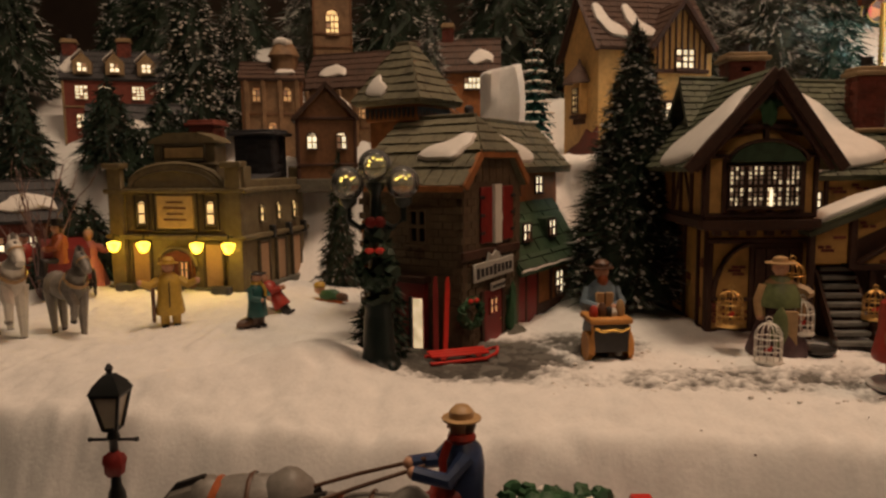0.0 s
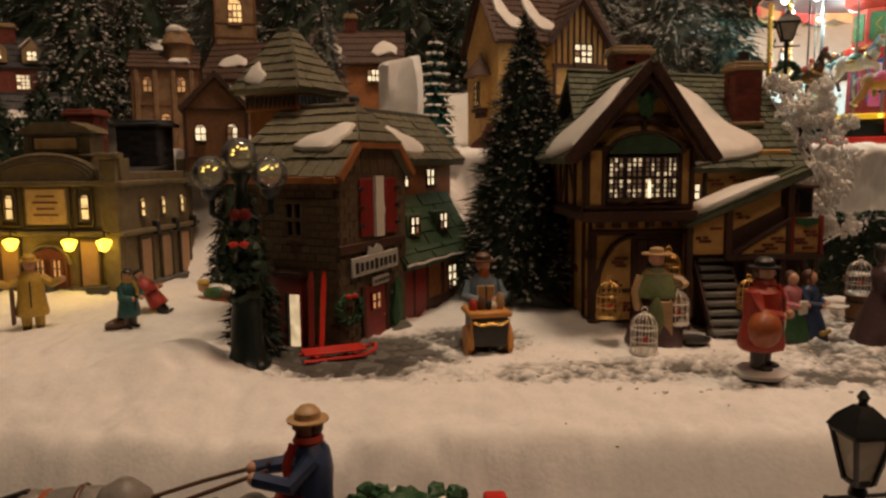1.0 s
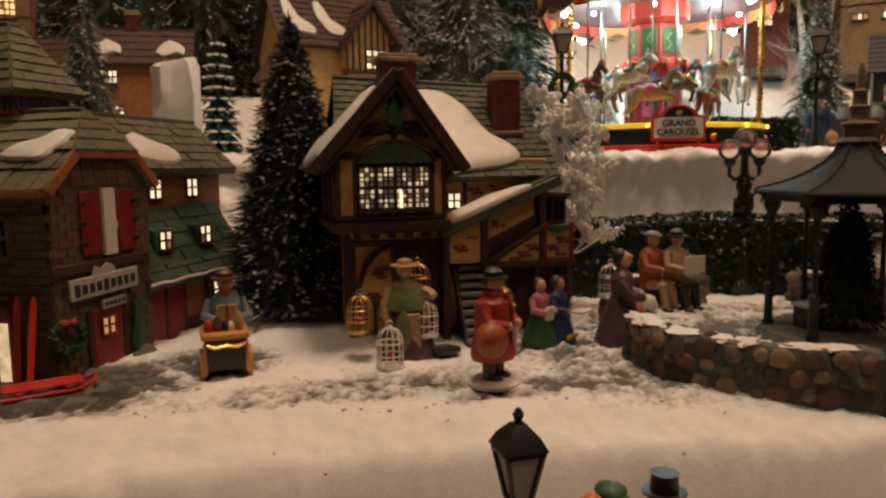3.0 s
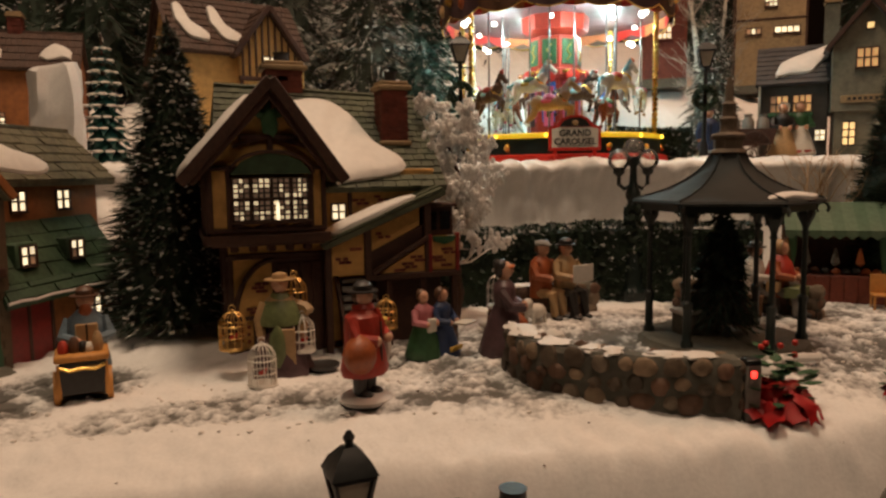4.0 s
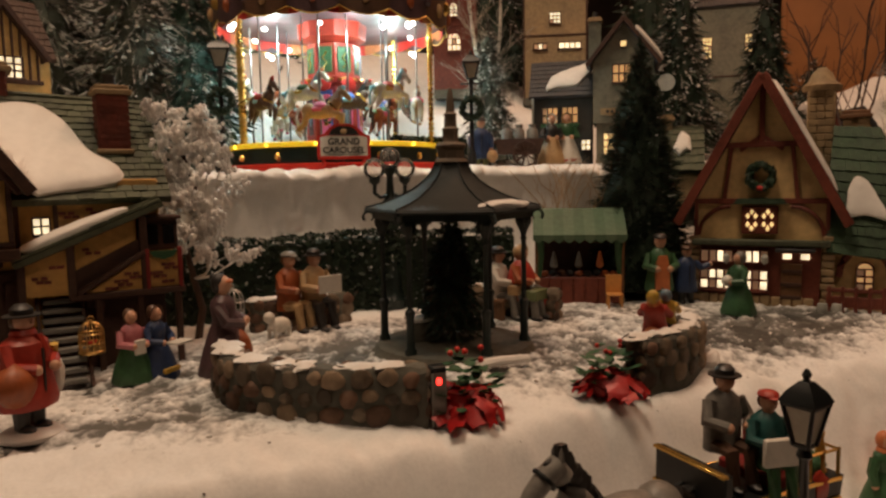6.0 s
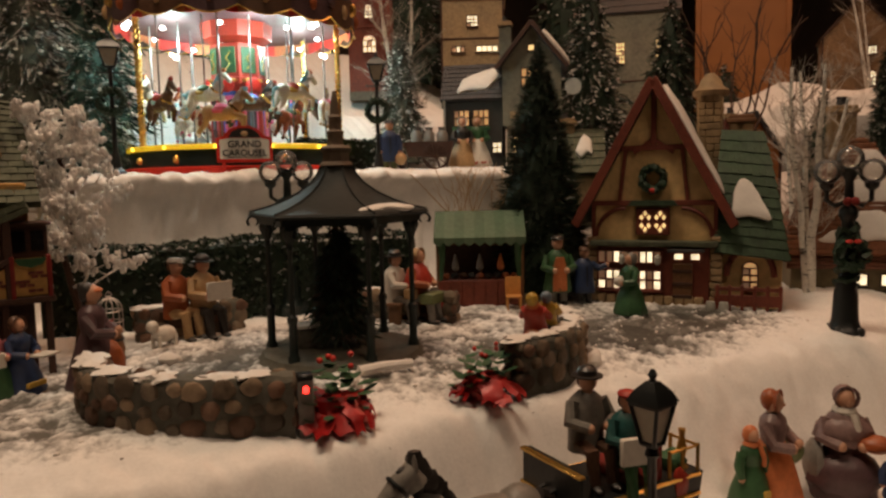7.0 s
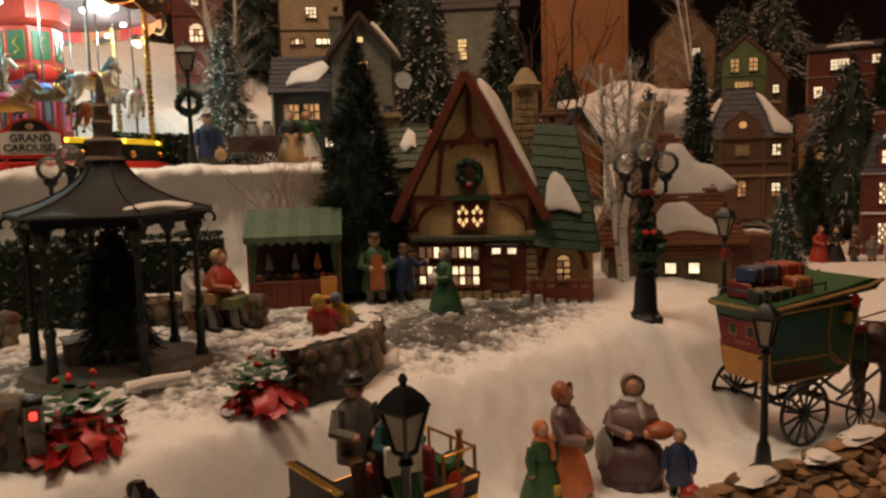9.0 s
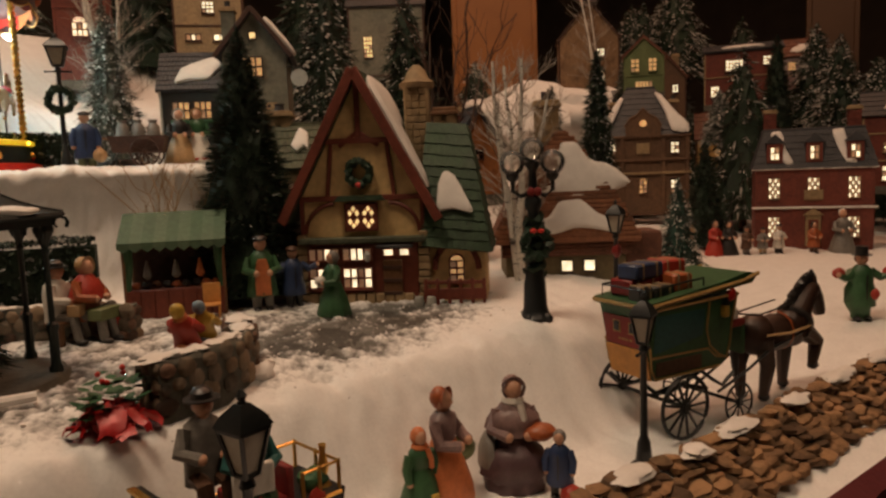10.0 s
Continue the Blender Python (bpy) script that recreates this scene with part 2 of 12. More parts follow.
C = {
    "red": mat("red_glaze", (0.36, 0.035, 0.02), 0.45, 0, 0.2, 300, 0.2),
    "rust": mat("rust_glaze", (0.33, 0.085, 0.025), 0.45, 0, 0.25, 300, 0.2),
    "orange": mat("orange_glaze", (0.55, 0.17, 0.06), 0.45, 0, 0.2, 300, 0.2),
    "brown": mat("brown_glaze", (0.10, 0.05, 0.028), 0.45, 0, 0.25, 300, 0.2),
    "umber": mat("umber_glaze", (0.045, 0.022, 0.014), 0.40, 0, 0.25, 300, 0.2),
    "dark": mat("dark_glaze", (0.025, 0.022, 0.02), 0.4, 0, 0.3, 300, 0.2),
    "plum": mat("plum_glaze", (0.09, 0.05, 0.055), 0.45, 0, 0.25, 300, 0.2),
    "mauve": mat("mauve_glaze", (0.22, 0.14, 0.13), 0.45, 0, 0.25, 300, 0.2),
    "green": mat("green_glaze", (0.035, 0.10, 0.04), 0.45, 0, 0.25, 300, 0.2),
    "olive": mat("olive_glaze", (0.14, 0.17, 0.07), 0.45, 0, 0.25, 300, 0.2),
    "teal": mat("teal_glaze", (0.02, 0.09, 0.085), 0.45, 0, 0.25, 300, 0.2),
    "blue": mat("blue_glaze", (0.025, 0.045, 0.11), 0.45, 0, 0.25, 300, 0.2),
    "lblue": mat("light_blue_glaze", (0.16, 0.22, 0.27), 0.45, 0, 0.25, 300, 0.2),
    "yellow": mat("yellow_glaze", (0.50, 0.32, 0.05), 0.45, 0, 0.2, 300, 0.2),
    "tan": mat("tan_glaze", (0.42, 0.27, 0.13), 0.45, 0, 0.2, 300, 0.2),
    "grey": mat("grey_glaze", (0.19, 0.175, 0.155), 0.45, 0, 0.25, 300, 0.2),
    "white": mat("white_glaze", (0.66, 0.62, 0.55), 0.45, 0, 0.1, 300, 0.15),
    "pink": mat("pink_glaze", (0.48, 0.17, 0.19), 0.45, 0, 0.2, 300, 0.2),
    "skin": SKIN,
    "snow": SNOWCAP,
}
LIT = glow("lit_window_pane", (1.0, 0.66, 0.27), 1.0)
LITWHITE = glow("bright_window_pane", (1.0, 0.80, 0.50), 1.25)
LITSOFT = glow("soft_window_pane", (1.0, 0.74, 0.42), 0.62)
LITDIM = glow("dim_window_pane", (1.0, 0.55, 0.22), 0.4)
LITFAINT = glow("faint_window_pane", (1.0, 0.62, 0.36), 0.07)
LITPALE = mat("tan_window_blind", (0.34, 0.21, 0.115), 0.6, 0, 0.15, 200, 0.15)
UNLIT = mat("dark_window_pane", (0.012, 0.012, 0.014), 0.12, 0, 0.2, 200, 0.0)
BULB = glow("white_bulb", (1.0, 0.98, 0.92), 9.0)
BULBY = glow("yellow_bulb", (1.0, 0.62, 0.05), 5.0)
BULBR = glow("red_bulb", (1.0, 0.03, 0.02), 4.0)
GLASS = glass("clear_globe", 0.05, (0.97, 0.95, 0.92), 0.14)


# ---- mesh building ----
class Shape:
    """Gathers the faces of one mesh."""

    def __init__(self):
        self.v, self.f, self.m, self.mats = [], [], [], []

    def slot(self, material):
        if material not in self.mats:
            self.mats.append(material)
        return self.mats.index(material)

    def add(self, verts, faces, material, m=None):
        k, s = len(self.v), self.slot(material)
        for p in verts:
            p = Vector(p)
            self.v.append(tuple(m @ p) if m else tuple(p))
        for face in faces:
            self.f.append([k + i for i in face])
            self.m.append(s)
        return self

    def box(self, c, s, material, bev=0.0, m=None):
        """A box with chamfered edges: centre and full size."""
        hx, hy, hz = s[0] / 2, s[1] / 2, s[2] / 2
        bev = min(bev, hx * 0.45, hy * 0.45, hz * 0.45)
        cx, cy, cz = c
        if bev <= 0:
            vs = [(cx + i * hx, cy + j * hy, cz + k * hz) for i in (-1, 1) for j in (-1, 1) for k in (-1, 1)]
            return self.add(vs, [(0, 1, 3, 2), (4, 6, 7, 5), (0, 4, 5, 1), (2, 3, 7, 6), (0, 2, 6, 4), (1, 5, 7, 3)], material, m)
        vs, fs, ids = [], [], {}
        for i in (-1, 1):
            for j in (-1, 1):
                for k in (-1, 1):
                    for ax in range(3):
                        d = [hx - bev, hy - bev, hz - bev]
                        d[ax] += bev
                        ids[i, j, k, ax] = len(vs)
                        vs.append((cx + i * d[0], cy + j * d[1], cz + k * d[2]))
        for ax in range(3):
            a, b = [q for q in range(3) if q != ax]
            for s_ in (-1, 1):
                loop = []
                for u, w in ((-1, -1), (1, -1), (1, 1), (-1, 1)):
                    key = [0, 0, 0]
                    key[ax], key[a], key[b] = s_, u, w
                    loop.append(ids[(*key, ax)])
                fs.append(loop)
            for u in (-1, 1):
                for w in (-1, 1):
                    k1, k2 = [0, 0, 0], [0, 0, 0]
                    k1[ax], k2[ax] = -1, 1
                    for kk in (k1, k2):
                        kk[a], kk[b] = u, w
                    fs.append((ids[(*k1, a)], ids[(*k2, a)], ids[(*k2, b)], ids[(*k1, b)]))
        for i in (-1, 1):
            for j in (-1, 1):
                for k in (-1, 1):
                    fs.append((ids[i, j, k, 0], ids[i, j, k, 1], ids[i, j, k, 2]))
        return self.add(vs, fs, material, m)

    def lathe(self, profile, material, seg=16, c=(0, 0, 0), m=None, sx=1.0, sy=1.0, close=True):
        """Turned round the z axis: profile of (radius, height) from the bottom up."""
        vs, fs = [], []
        for r, z in profile:
            for i in range(seg):
                a = 2 * math.pi * i / seg
                vs.append((c[0] + sx * r * math.cos(a), c[1] + sy * r * math.sin(a), c[2] + z))
        n = len(profile)
        for k in range(n - 1):
            for i in range(seg):
                j = (i + 1) % seg
                fs.append((k * seg + i, k * seg + j, (k + 1) * seg + j, (k + 1) * seg + i))
        if close:
            fs.append(tuple(range(seg))[::-1])
            fs.append(tuple((n - 1) * seg + i for i in range(seg)))
        return self.add(vs, fs, material, m)

    def tube(self, pts, radius, material, seg=6, end=None, m=None):
        """A round bar along points; tapers from radius to end."""
        pts = [Vector(p) for p in pts]
        end = radius if end is None else end
        vs, fs, n = [], [], len(pts)
        for k, p in enumerate(pts):
            d = (pts[min(k + 1, n - 1)] - pts[max(k - 1, 0)]).normalized()
            side = d.cross(Vector((0.31, 0.17, 0.93)) if abs(d.z) < 0.9 else Vector((1, 0.2, 0))).normalized()
            up = d.cross(side)
            r = radius + (end - radius) * k / max(1, n - 1)
            for i in range(seg):
                a = 2 * math.pi * i / seg
                vs.append(p + r * (math.cos(a) * side + math.sin(a) * up))
        for k in range(n - 1):
            for i in range(seg):
                j = (i + 1) % seg
                fs.append((k * seg + i, k * seg + j, (k + 1) * seg + j, (k + 1) * seg + i))
        fs.append(tuple(range(seg))[::-1])
        fs.append(tuple((n - 1) * seg + i for i in range(seg)))
        return self.add(vs, fs, material, m)

    def blob(self, c, r, material, seg=10, rings=7, rough=0.0, seed=0, m=None, flat=None):
        """A rounded lump with radii r, roughened."""
        vs, fs = [], []
        for k in range(rings + 1):
            th = math.pi * k / rings
            for i in range(seg):
                a = 2 * math.pi * i / seg
                d = Vector((math.sin(th) * math.cos(a), math.sin(th) * math.sin(a), -math.cos(th)))
                q = 1 + rough * (noise.noise(d * 1.7 + Vector((seed * 3.1, seed * 1.7, seed))) if rough else 0)
                z = d.z * r[2] * q
                if flat is not None and z < flat:
                    z = flat
                vs.append((c[0] + d.x * r[0] * q, c[1] + d.y * r[1] * q, c[2] + z))
        for k in range(rings):
            for i in range(seg):
                j = (i + 1) % seg
                fs.append((k * seg + i, k * seg + j, (k + 1) * seg + j, (k + 1) * seg + i))
        return self.add(vs, fs, material, m)

    def prism(self, poly, y0, y1, material, m=None):
        """An outline in x and z, drawn out from y0 to y1."""
        n = len(poly)
        vs = [(x, y0, z) for x, z in poly] + [(x, y1, z) for x, z in poly]
        fs = [tuple(range(n)), tuple(range(2 * n - 1, n - 1, -1))]
        fs += [(i, n + i, n + (i + 1) % n, (i + 1) % n) for i in range(n)]
        return self.add(vs, fs, material, m)

    def slab(self, quad, thick, material, m=None):
        """A sheet over four corners, thickened along its normal."""
        q = [Vector(p) for p in quad]
        nrm = (q[1] - q[0]).cross(q[3] - q[0]).normalized() * thick
        vs = q + [p - nrm for p in q]
        return self.add(vs, [(0, 1, 2, 3), (7, 6, 5, 4), (0, 4, 5, 1), (1, 5, 6, 2), (2, 6, 7, 3), (3, 7, 4, 0)], material, m)

    def mesh(self, name, smooth=True):
        me = bpy.data.meshes.new(name)
        me.from_pydata(self.v, [], self.f)
        for material in self.mats:
            me.materials.append(material)
        me.polygons.foreach_set("material_index", self.m)
        bm = bmesh.new()
        bm.from_mesh(me)
        bmesh.ops.recalc_face_normals(bm, faces=bm.faces)
        bm.to_mesh(me)
        bm.free()
        if smooth:
            me.polygons.foreach_set("use_smooth", [True] * len(me.polygons))
            me.set_sharp_from_angle(angle=radians(38))
        me.update()
        return me


def part(name, shape, parent=None, label="", m=None, smooth=True):
    """Links a shape (or a ready mesh) as one mesh object under a thing or part."""
    ob = new(name, shape.mesh(name, smooth) if isinstance(shape, Shape) else shape)
    ob.parent = parent
    if m is not None:
        ob.matrix_basis = m
    if label:
        ob["label"] = label
    return ob


def thing(name, at, rz=0.0, label="", category="", group="", shape=None, kind="", tilt=(0, 0)):
    """A top-level thing: an Empty at its base, or one mesh."""
    ob = new(name, shape.mesh(name) if shape else None)
    ob.matrix_basis = pose(*at, tilt[0], tilt[1], rz)
    return tagged(ob, label, category, group, kind)


UNITS = {}


def block(name, parent, c, s, material, rz=0.0, ry=0.0, label="", rx=0.0):
    """A small plain piece that shares one mesh per material."""
    if material.name not in UNITS:
        UNITS[material.name] = Shape().box((0, 0, 0), (1, 1, 1), material).mesh("piece", False)
    return part(name, UNITS[material.name], parent, label, pose(*c, rx, ry, rz) @ Matrix.Diagonal((*s, 1)))


def bar(name, parent, c, s, material, bev=0.0006, rz=0.0, ry=0.0, label="", rx=0.0):
    """A chamfered bar, beam or board of its own mesh."""
    return part(name, Shape().box((0, 0, 0), s, material, bev), parent, label, pose(*c, rx, ry, rz))


def beam(name, parent, a, b, w, d, material, label=""):
    """A beam in the wall plane from a to b (x, y, z), w wide and d deep."""
    a, b = Vector(a), Vector(b)
    ang = math.degrees(math.atan2(b.z - a.z, b.x - a.x))
    c = (a + b) / 2
    return bar(name, parent, c, ((b - a).length, d, w), material, 0.0005, ry=-ang, label=label)


def window(parent, c, w, h, nx=2, nz=2, lit=LIT, face=0.0, frame_mat=TIMBER, dark=0.0, arch=False, sill=True, seed=0, deep=0.002, off=None):
    """A window set in a wall: frame with bars, its panes, a sill. face: degrees the wall is turned about z."""
    rnd = random.Random(seed + int(1e4 * (c[0] + 3 * c[2] + 7 * c[1])))
    base = pose(*c, 0, 0, face)
    s, t = Shape(), 0.0011 if w < 0.02 else 0.0015
    for sg in (-1, 1):
        s.box((sg * (w / 2 + t / 2), 0, 0), (t, deep * 2, h + 2 * t), frame_mat, 0.0003)
        s.box((0, 0, sg * (h / 2 + t / 2)), (w, deep * 2, t), frame_mat, 0.0003)
    b = min(0.0022, w / nx * 0.27)
    for i in range(1, nx):
        s.box((-w / 2 + w * i / nx, -deep * 0.3, 0), (b, deep, h), frame_mat)
    for k in range(1, nz):
        s.box((0, -deep * 0.3, -h / 2 + h * k / nz), (w, deep * 0.9, b), frame_mat)
    if arch:
        pts = [(w / 2 * 1.12 * math.cos(math.pi * q / 8), 0, h / 2 + w / 2 * 1.0 * math.sin(math.pi * q / 8)) for q in range(9)]
        s.tube(pts, t * 0.8, frame_mat, 5)
    if sill:
        s.box((0, -deep * 0.8, -h / 2 - t * 1.4), (w * 1.2, deep * 2.4, t * 0.9), frame_mat, 0.0003)
    win = part("window", s, parent, "", base)
    pw, ph = w / nx, h / nz
    for i in range(nx):
        for k in range(nz):
            m_ = (off or LITFAINT) if (rnd.random() < dark if dark >= 0 else (i + k) % 2) else lit
            block("pane", win, (-w / 2 + pw * (i + 0.5), deep * 0.35, -h / 2 + ph * (k + 0.5)), (pw, 0.0007, ph), m_)
    if arch:
        pts = [(w / 2 * math.cos(math.pi * q / 8), h / 2 + w / 2 * math.sin(math.pi * q / 8)) for q in range(9)]
        part("pane", Shape().prism(pts, deep * 0.3, deep * 0.3 + 0.0007, lit), win)
    return win


def shingle_piece():
    """One wedge-shaped shingle on a unit square, thick at its lower edge."""
    vs = [(0.03, 0, -0.2), (0.97, 0, -0.2), (0.97, 0, 1), (0.03, 0, 1), (0.03, 1, -0.2), (0.97, 1, -0.2), (0.97, 1, 0.15), (0.03, 1, 0.15)]
    fs = [(3, 2, 6, 7), (0, 1, 2, 3), (0, 3, 7, 4), (1, 5, 6, 2)]
    return vs, fs


SHINGLE_PIECES = {}


def shingled(parent, quad, rows, material, thick=0.003, seed=0, name="roof", tab=0.006, label="", pieces=False):
    """A roof slope over four corners (eave left, eave right, ridge right, ridge left) with overlapping rows of shingles."""
    q = [Vector(p) for p in quad]
    nrm = (q[1] - q[0]).cross(q[3] - q[0]).normalized()
    roof = part(name, Shape().slab([p - nrm * 0.001 for p in q], thick, material), parent, label)
    rnd = random.Random(seed)
    s = Shape()
    if pieces and material.name not in SHINGLE_PIECES:
        SHINGLE_PIECES[material.name] = Shape().add(*shingle_piece(), material).mesh("shingle", False)
    vs0, fs0 = shingle_piece()
    for r in range(rows):
        f0, f1 = r / rows, min(1.0, (r + 1.25) / rows)
        a0, b0 = q[0].lerp(q[3], f0), q[1].lerp(q[2], f0)
        a1, b1 = q[0].lerp(q[3], f1), q[1].lerp(q[2], f1)
        n = max(3, int((b0 - a0).length / tab))
        shift = 0.5 * (r % 2)
        for i in range(n + (r % 2)):
            u0, u1 = max(0.0, (i - shift) / n), min(1.0, (i + 1 - shift) / n)
            low, right, up = a0.lerp(b0, u0), (b0 - a0) * (u1 - u0), a1.lerp(b1, u0) - a0.lerp(b0, u0)
            low = low - up.normalized() * rnd.uniform(-0.0004, 0.0006)
            tall = nrm * (0.0013 + rnd.uniform(0, 0.0008))
            m = Matrix((right, up, tall)).transposed().to_4x4()
            m.translation = low
            if pieces:
                part("shingle", SHINGLE_PIECES[material.name], roof, "", m)
            else:
                s.add(vs0, fs0, material, m)
    if not pieces:
        tagged(part("shingles", s, roof, smooth=False), kind="stuff")
    return roof


def snow_patch(parent, origin, ex, ez, nrm, outline, thick=0.004, seed=0, name="snow_patch"):
    """A rounded sheet of snow on a slope. outline: (u, v) along ex and ez, metres."""
    o, ex, ez, nrm = Vector(origin), Vector(ex).normalized(), Vector(ez).normalized(), Vector(nrm).normalized()
    pts = [Vector(p) for p in outline]
    # round the outline by cutting its corners
    for cut in (0.15, 0.22):
        pts = [q for i in range(len(pts)) for q in (pts[i].lerp(pts[(i + 1) % len(pts)], cut), pts[i].lerp(pts[(i + 1) % len(pts)], 1 - cut))]
    c = sum(pts, Vector((0, 0))) / len(pts)
    pts = [c + (p - c) * (1 + 0.16 * noise.noise(Vector((p.x * 90, p.y * 90, seed * 3.1 + 7))) + 0.07 * noise.noise(Vector((p.x * 260, p.y * 260, seed + 2)))) for p in pts]
    n, vs, fs = len(pts), [], []
    prof = [(1.0, -0.3), (1.03, 0.25), (0.97, 0.7), (0.8, 0.95), (0.5, 1.05), (0.2, 1.08)]
    for k, (sc, h) in enumerate(prof):
        for i, p in enumerate(pts):
            p2 = c + (p - c) * sc
            w = 1 + 0.25 * noise.noise(Vector((p2.x * 60, p2.y * 60, seed))) if k > 1 else 1
            vs.append(o + ex * p2.x + ez * p2.y + nrm * (thick * h * w))
    for k in range(len(prof) - 1):
        for i in range(n):
            j = (i + 1) % n
            fs.append((k * n + i, k * n + j, (k + 1) * n + j, (k + 1) * n + i))
    fs.append(tuple((len(prof) - 1) * n + i for i in range(n)))
    return part(name, Shape().add(vs, fs, SNOWCAP), parent, "thick white snow lying on the roof")


def snow_drape(parent, outline, centre, height, thick, seed=0, lean=(0, 0, 1)):
    """Snow lying over a bent roof: outline in plan, height(x, y) the roof under it."""
    pts, c, up = [Vector(p) for p in outline], Vector(centre), Vector(lean).normalized()
    for cut in (0.22, 0.25):
        pts = [q for i in range(len(pts)) for q in (pts[i].lerp(pts[(i + 1) % len(pts)], cut), pts[i].lerp(pts[(i + 1) % len(pts)], 1 - cut))]
    n, vs, fs = len(pts), [], []
    prof = [(1.0, -0.4), (1.02, 0.2), (0.98, 0.65), (0.90, 0.9), (0.78, 1.0), (0.62, 1.05), (0.46, 1.08), (0.3, 1.1), (0.14, 1.1)]
    for k, (sc, h) in enumerate(prof):
        for p in pts:
            q = c + (p - c) * sc
            w = 1 + 0.3 * noise.noise(Vector((q.x * 60, q.y * 60, seed)))
            vs.append(Vector((q.x, q.y, height(q.x, q.y))) + up * (thick * h * w))
    for k in range(len(prof) - 1):
        for i in range(n):
            j = (i + 1) % n
            fs.append((k * n + i, k * n + j, (k + 1) * n + j, (k + 1) * n + i))
    fs.append(tuple((len(prof) - 1) * n + i for i in range(n)))
    return part("snow_patch", Shape().add(vs, fs, SNOWCAP), parent, "thick white snow lying on the roof")

# ---- ground ----
EDGE_X = [-1.2, -0.35, -0.227, -0.12, -0.03, 0.06, 0.16, 0.20, 0.30, 0.385, 0.46, 0.50, 0.60, 0.65, 0.76, 0.87, 0.95, 1.05, 1.2, 1.5, 2.6]
EDGE_Y = [0.52, 0.45, 0.402, 0.377, 0.362, 0.357, 0.353, 0.345, 0.320, 0.300, 0.283, 0.277, 0.268, 0.264, 0.238, 0.203, 0.180, 0.20, 0.235, 0.30, 0.36]
BACK_X = [-2.0, -0.6, -0.10, 0.10, 0.30, 0.50, 0.65, 0.80, 0.95, 1.10, 1.30, 1.60, 2.2, 3.5]
BACK_Y = [1.05, 0.97, 0.87, 0.82, 0.80, 0.765, 0.735, 0.69, 0.63, 0.58, 0.62, 0.62, 0.60, 0.60]


TABLE_SLOPE = -0.30
RIDGE = ((-0.105, 0.455, 0.050, 0.030, 0.016), (-0.175, 0.425, 0.045, 0.026, 0.011), (-0.075, 0.505, 0.030, 0.030, 0.014))


def table_edge(x):
    """The y of the table's slanting front edge."""
    return -0.029 + TABLE_SLOPE * (x - 0.897)


def smooth(a, b, x):
    t = max(0.0, min(1.0, (x - a) / (b - a)))
    return t * t * (3 - 2 * t)


def base_height(x, y):
    """The lie of the display: the road in front, the village square above it, the terraces behind."""
    edge, back = float(np.interp(x, EDGE_X, EDGE_Y)), float(np.interp(x, BACK_X, BACK_Y))
    low = 0.080 + 0.012 * smooth(0.45, 0.25, x) + 0.048 * smooth(1.12, 1.6, x)
    wide = 0.034 + 0.045 * smooth(0.5, 0.8, x)
    top = 0.157 + 0.009 * smooth(0.0, 0.06, y - edge)
    z = low + (top - low) * smooth(-wide, 0.008, y - edge)
    z += 0.020 * math.exp(-((x + 0.24) / 0.05) ** 2 - ((y - 0.335) / 0.04) ** 2)
    # heaped under the stone edging, then down to the table's rim
    past = (y - table_edge(x)) * 0.958
    z += 0.013 * smooth(0.092, 0.070, past) * smooth(0.55, 0.70, x)
    z -= 0.030 * smooth(0.066, 0.030, past)
    # the hill in front of the bank
    z += 0.010 * smooth(-0.05, -0.2, x) * smooth(0.55, 0.75, y)
    # the ridge of heaped snow in front of the sunken way to the bank
    for cx, cy, rx, ry, up in RIDGE:
        z += up * math.exp(-((x - cx) / rx) ** 2 - ((y - cy) / ry) ** 2)
    # the dip between that hill and the square
    z -= 0.022 * math.exp(-((x + 0.13) / 0.06) ** 2) * math.exp(-((y - 0.50) / 0.035) ** 2)
    # snow heaped at the shop's side and behind it
    z += 0.014 * math.exp(-((x + 0.09) / 0.035) ** 2 - ((y - 0.475) / 0.03) ** 2)
    # the terrace rises a little behind its lamp
    z += 0.012 * smooth(0.725, 0.765, y) * smooth(0.80, 0.84, x) * smooth(1.10, 1.04, x)
    z += 0.10 * math.exp(-((x - 0.115) / 0.045) ** 2 - ((y - 0.77) / 0.05) ** 2)
    top = 0.312 if x < 0.95 else 0.312 - 0.10 * smooth(1.25, 1.6, x)
    z += (top - z) * smooth(-0.058, 0.004, y - back) if y > back - 0.058 else 0.0
    z += 0.10 * smooth(0.24, 0.40, y - back) + 0.17 * smooth(0.42, 0.8, y - back)
    if x > 1.25:
        z += 0.16 * math.exp(-((x - 1.72) / 0.25) ** 2 - ((y - 0.80) / 0.16) ** 2)
    return z


def rough_height(x, y):
    n = noise.noise(Vector((x * 9, y * 9, 0.3))) * 0.004 + noise.noise(Vector((x * 34, y * 34, 2.3))) * 0.0022
    n += (abs(noise.noise(Vector((x * 62, y * 62, 5.3)))) - 0.25) * -0.0042 + (abs(noise.noise(Vector((x * 118, y * 118, 1.3)))) - 0.25) * -0.0026
    back = float(np.interp(x, BACK_X, BACK_Y))
    n += (0.007 * noise.noise(Vector((x * 26, y * 26, 8.1))) + 0.004 * noise.noise(Vector((x * 75, y * 75, 6.1)))) * math.exp(-((y - back) / 0.045) ** 2)
    edge = float(np.interp(x, EDGE_X, EDGE_Y))
    n += 0.0034 * noise.noise(Vector((x * 40, y * 40, 4.1))) * math.exp(-((y - edge) / 0.045) ** 2)
    return n


def patch(x, y, cx, cy, rx, ry):
    return math.exp(-(((x - cx) / rx) ** 2 + ((y - cy) / ry) ** 2) ** 2)


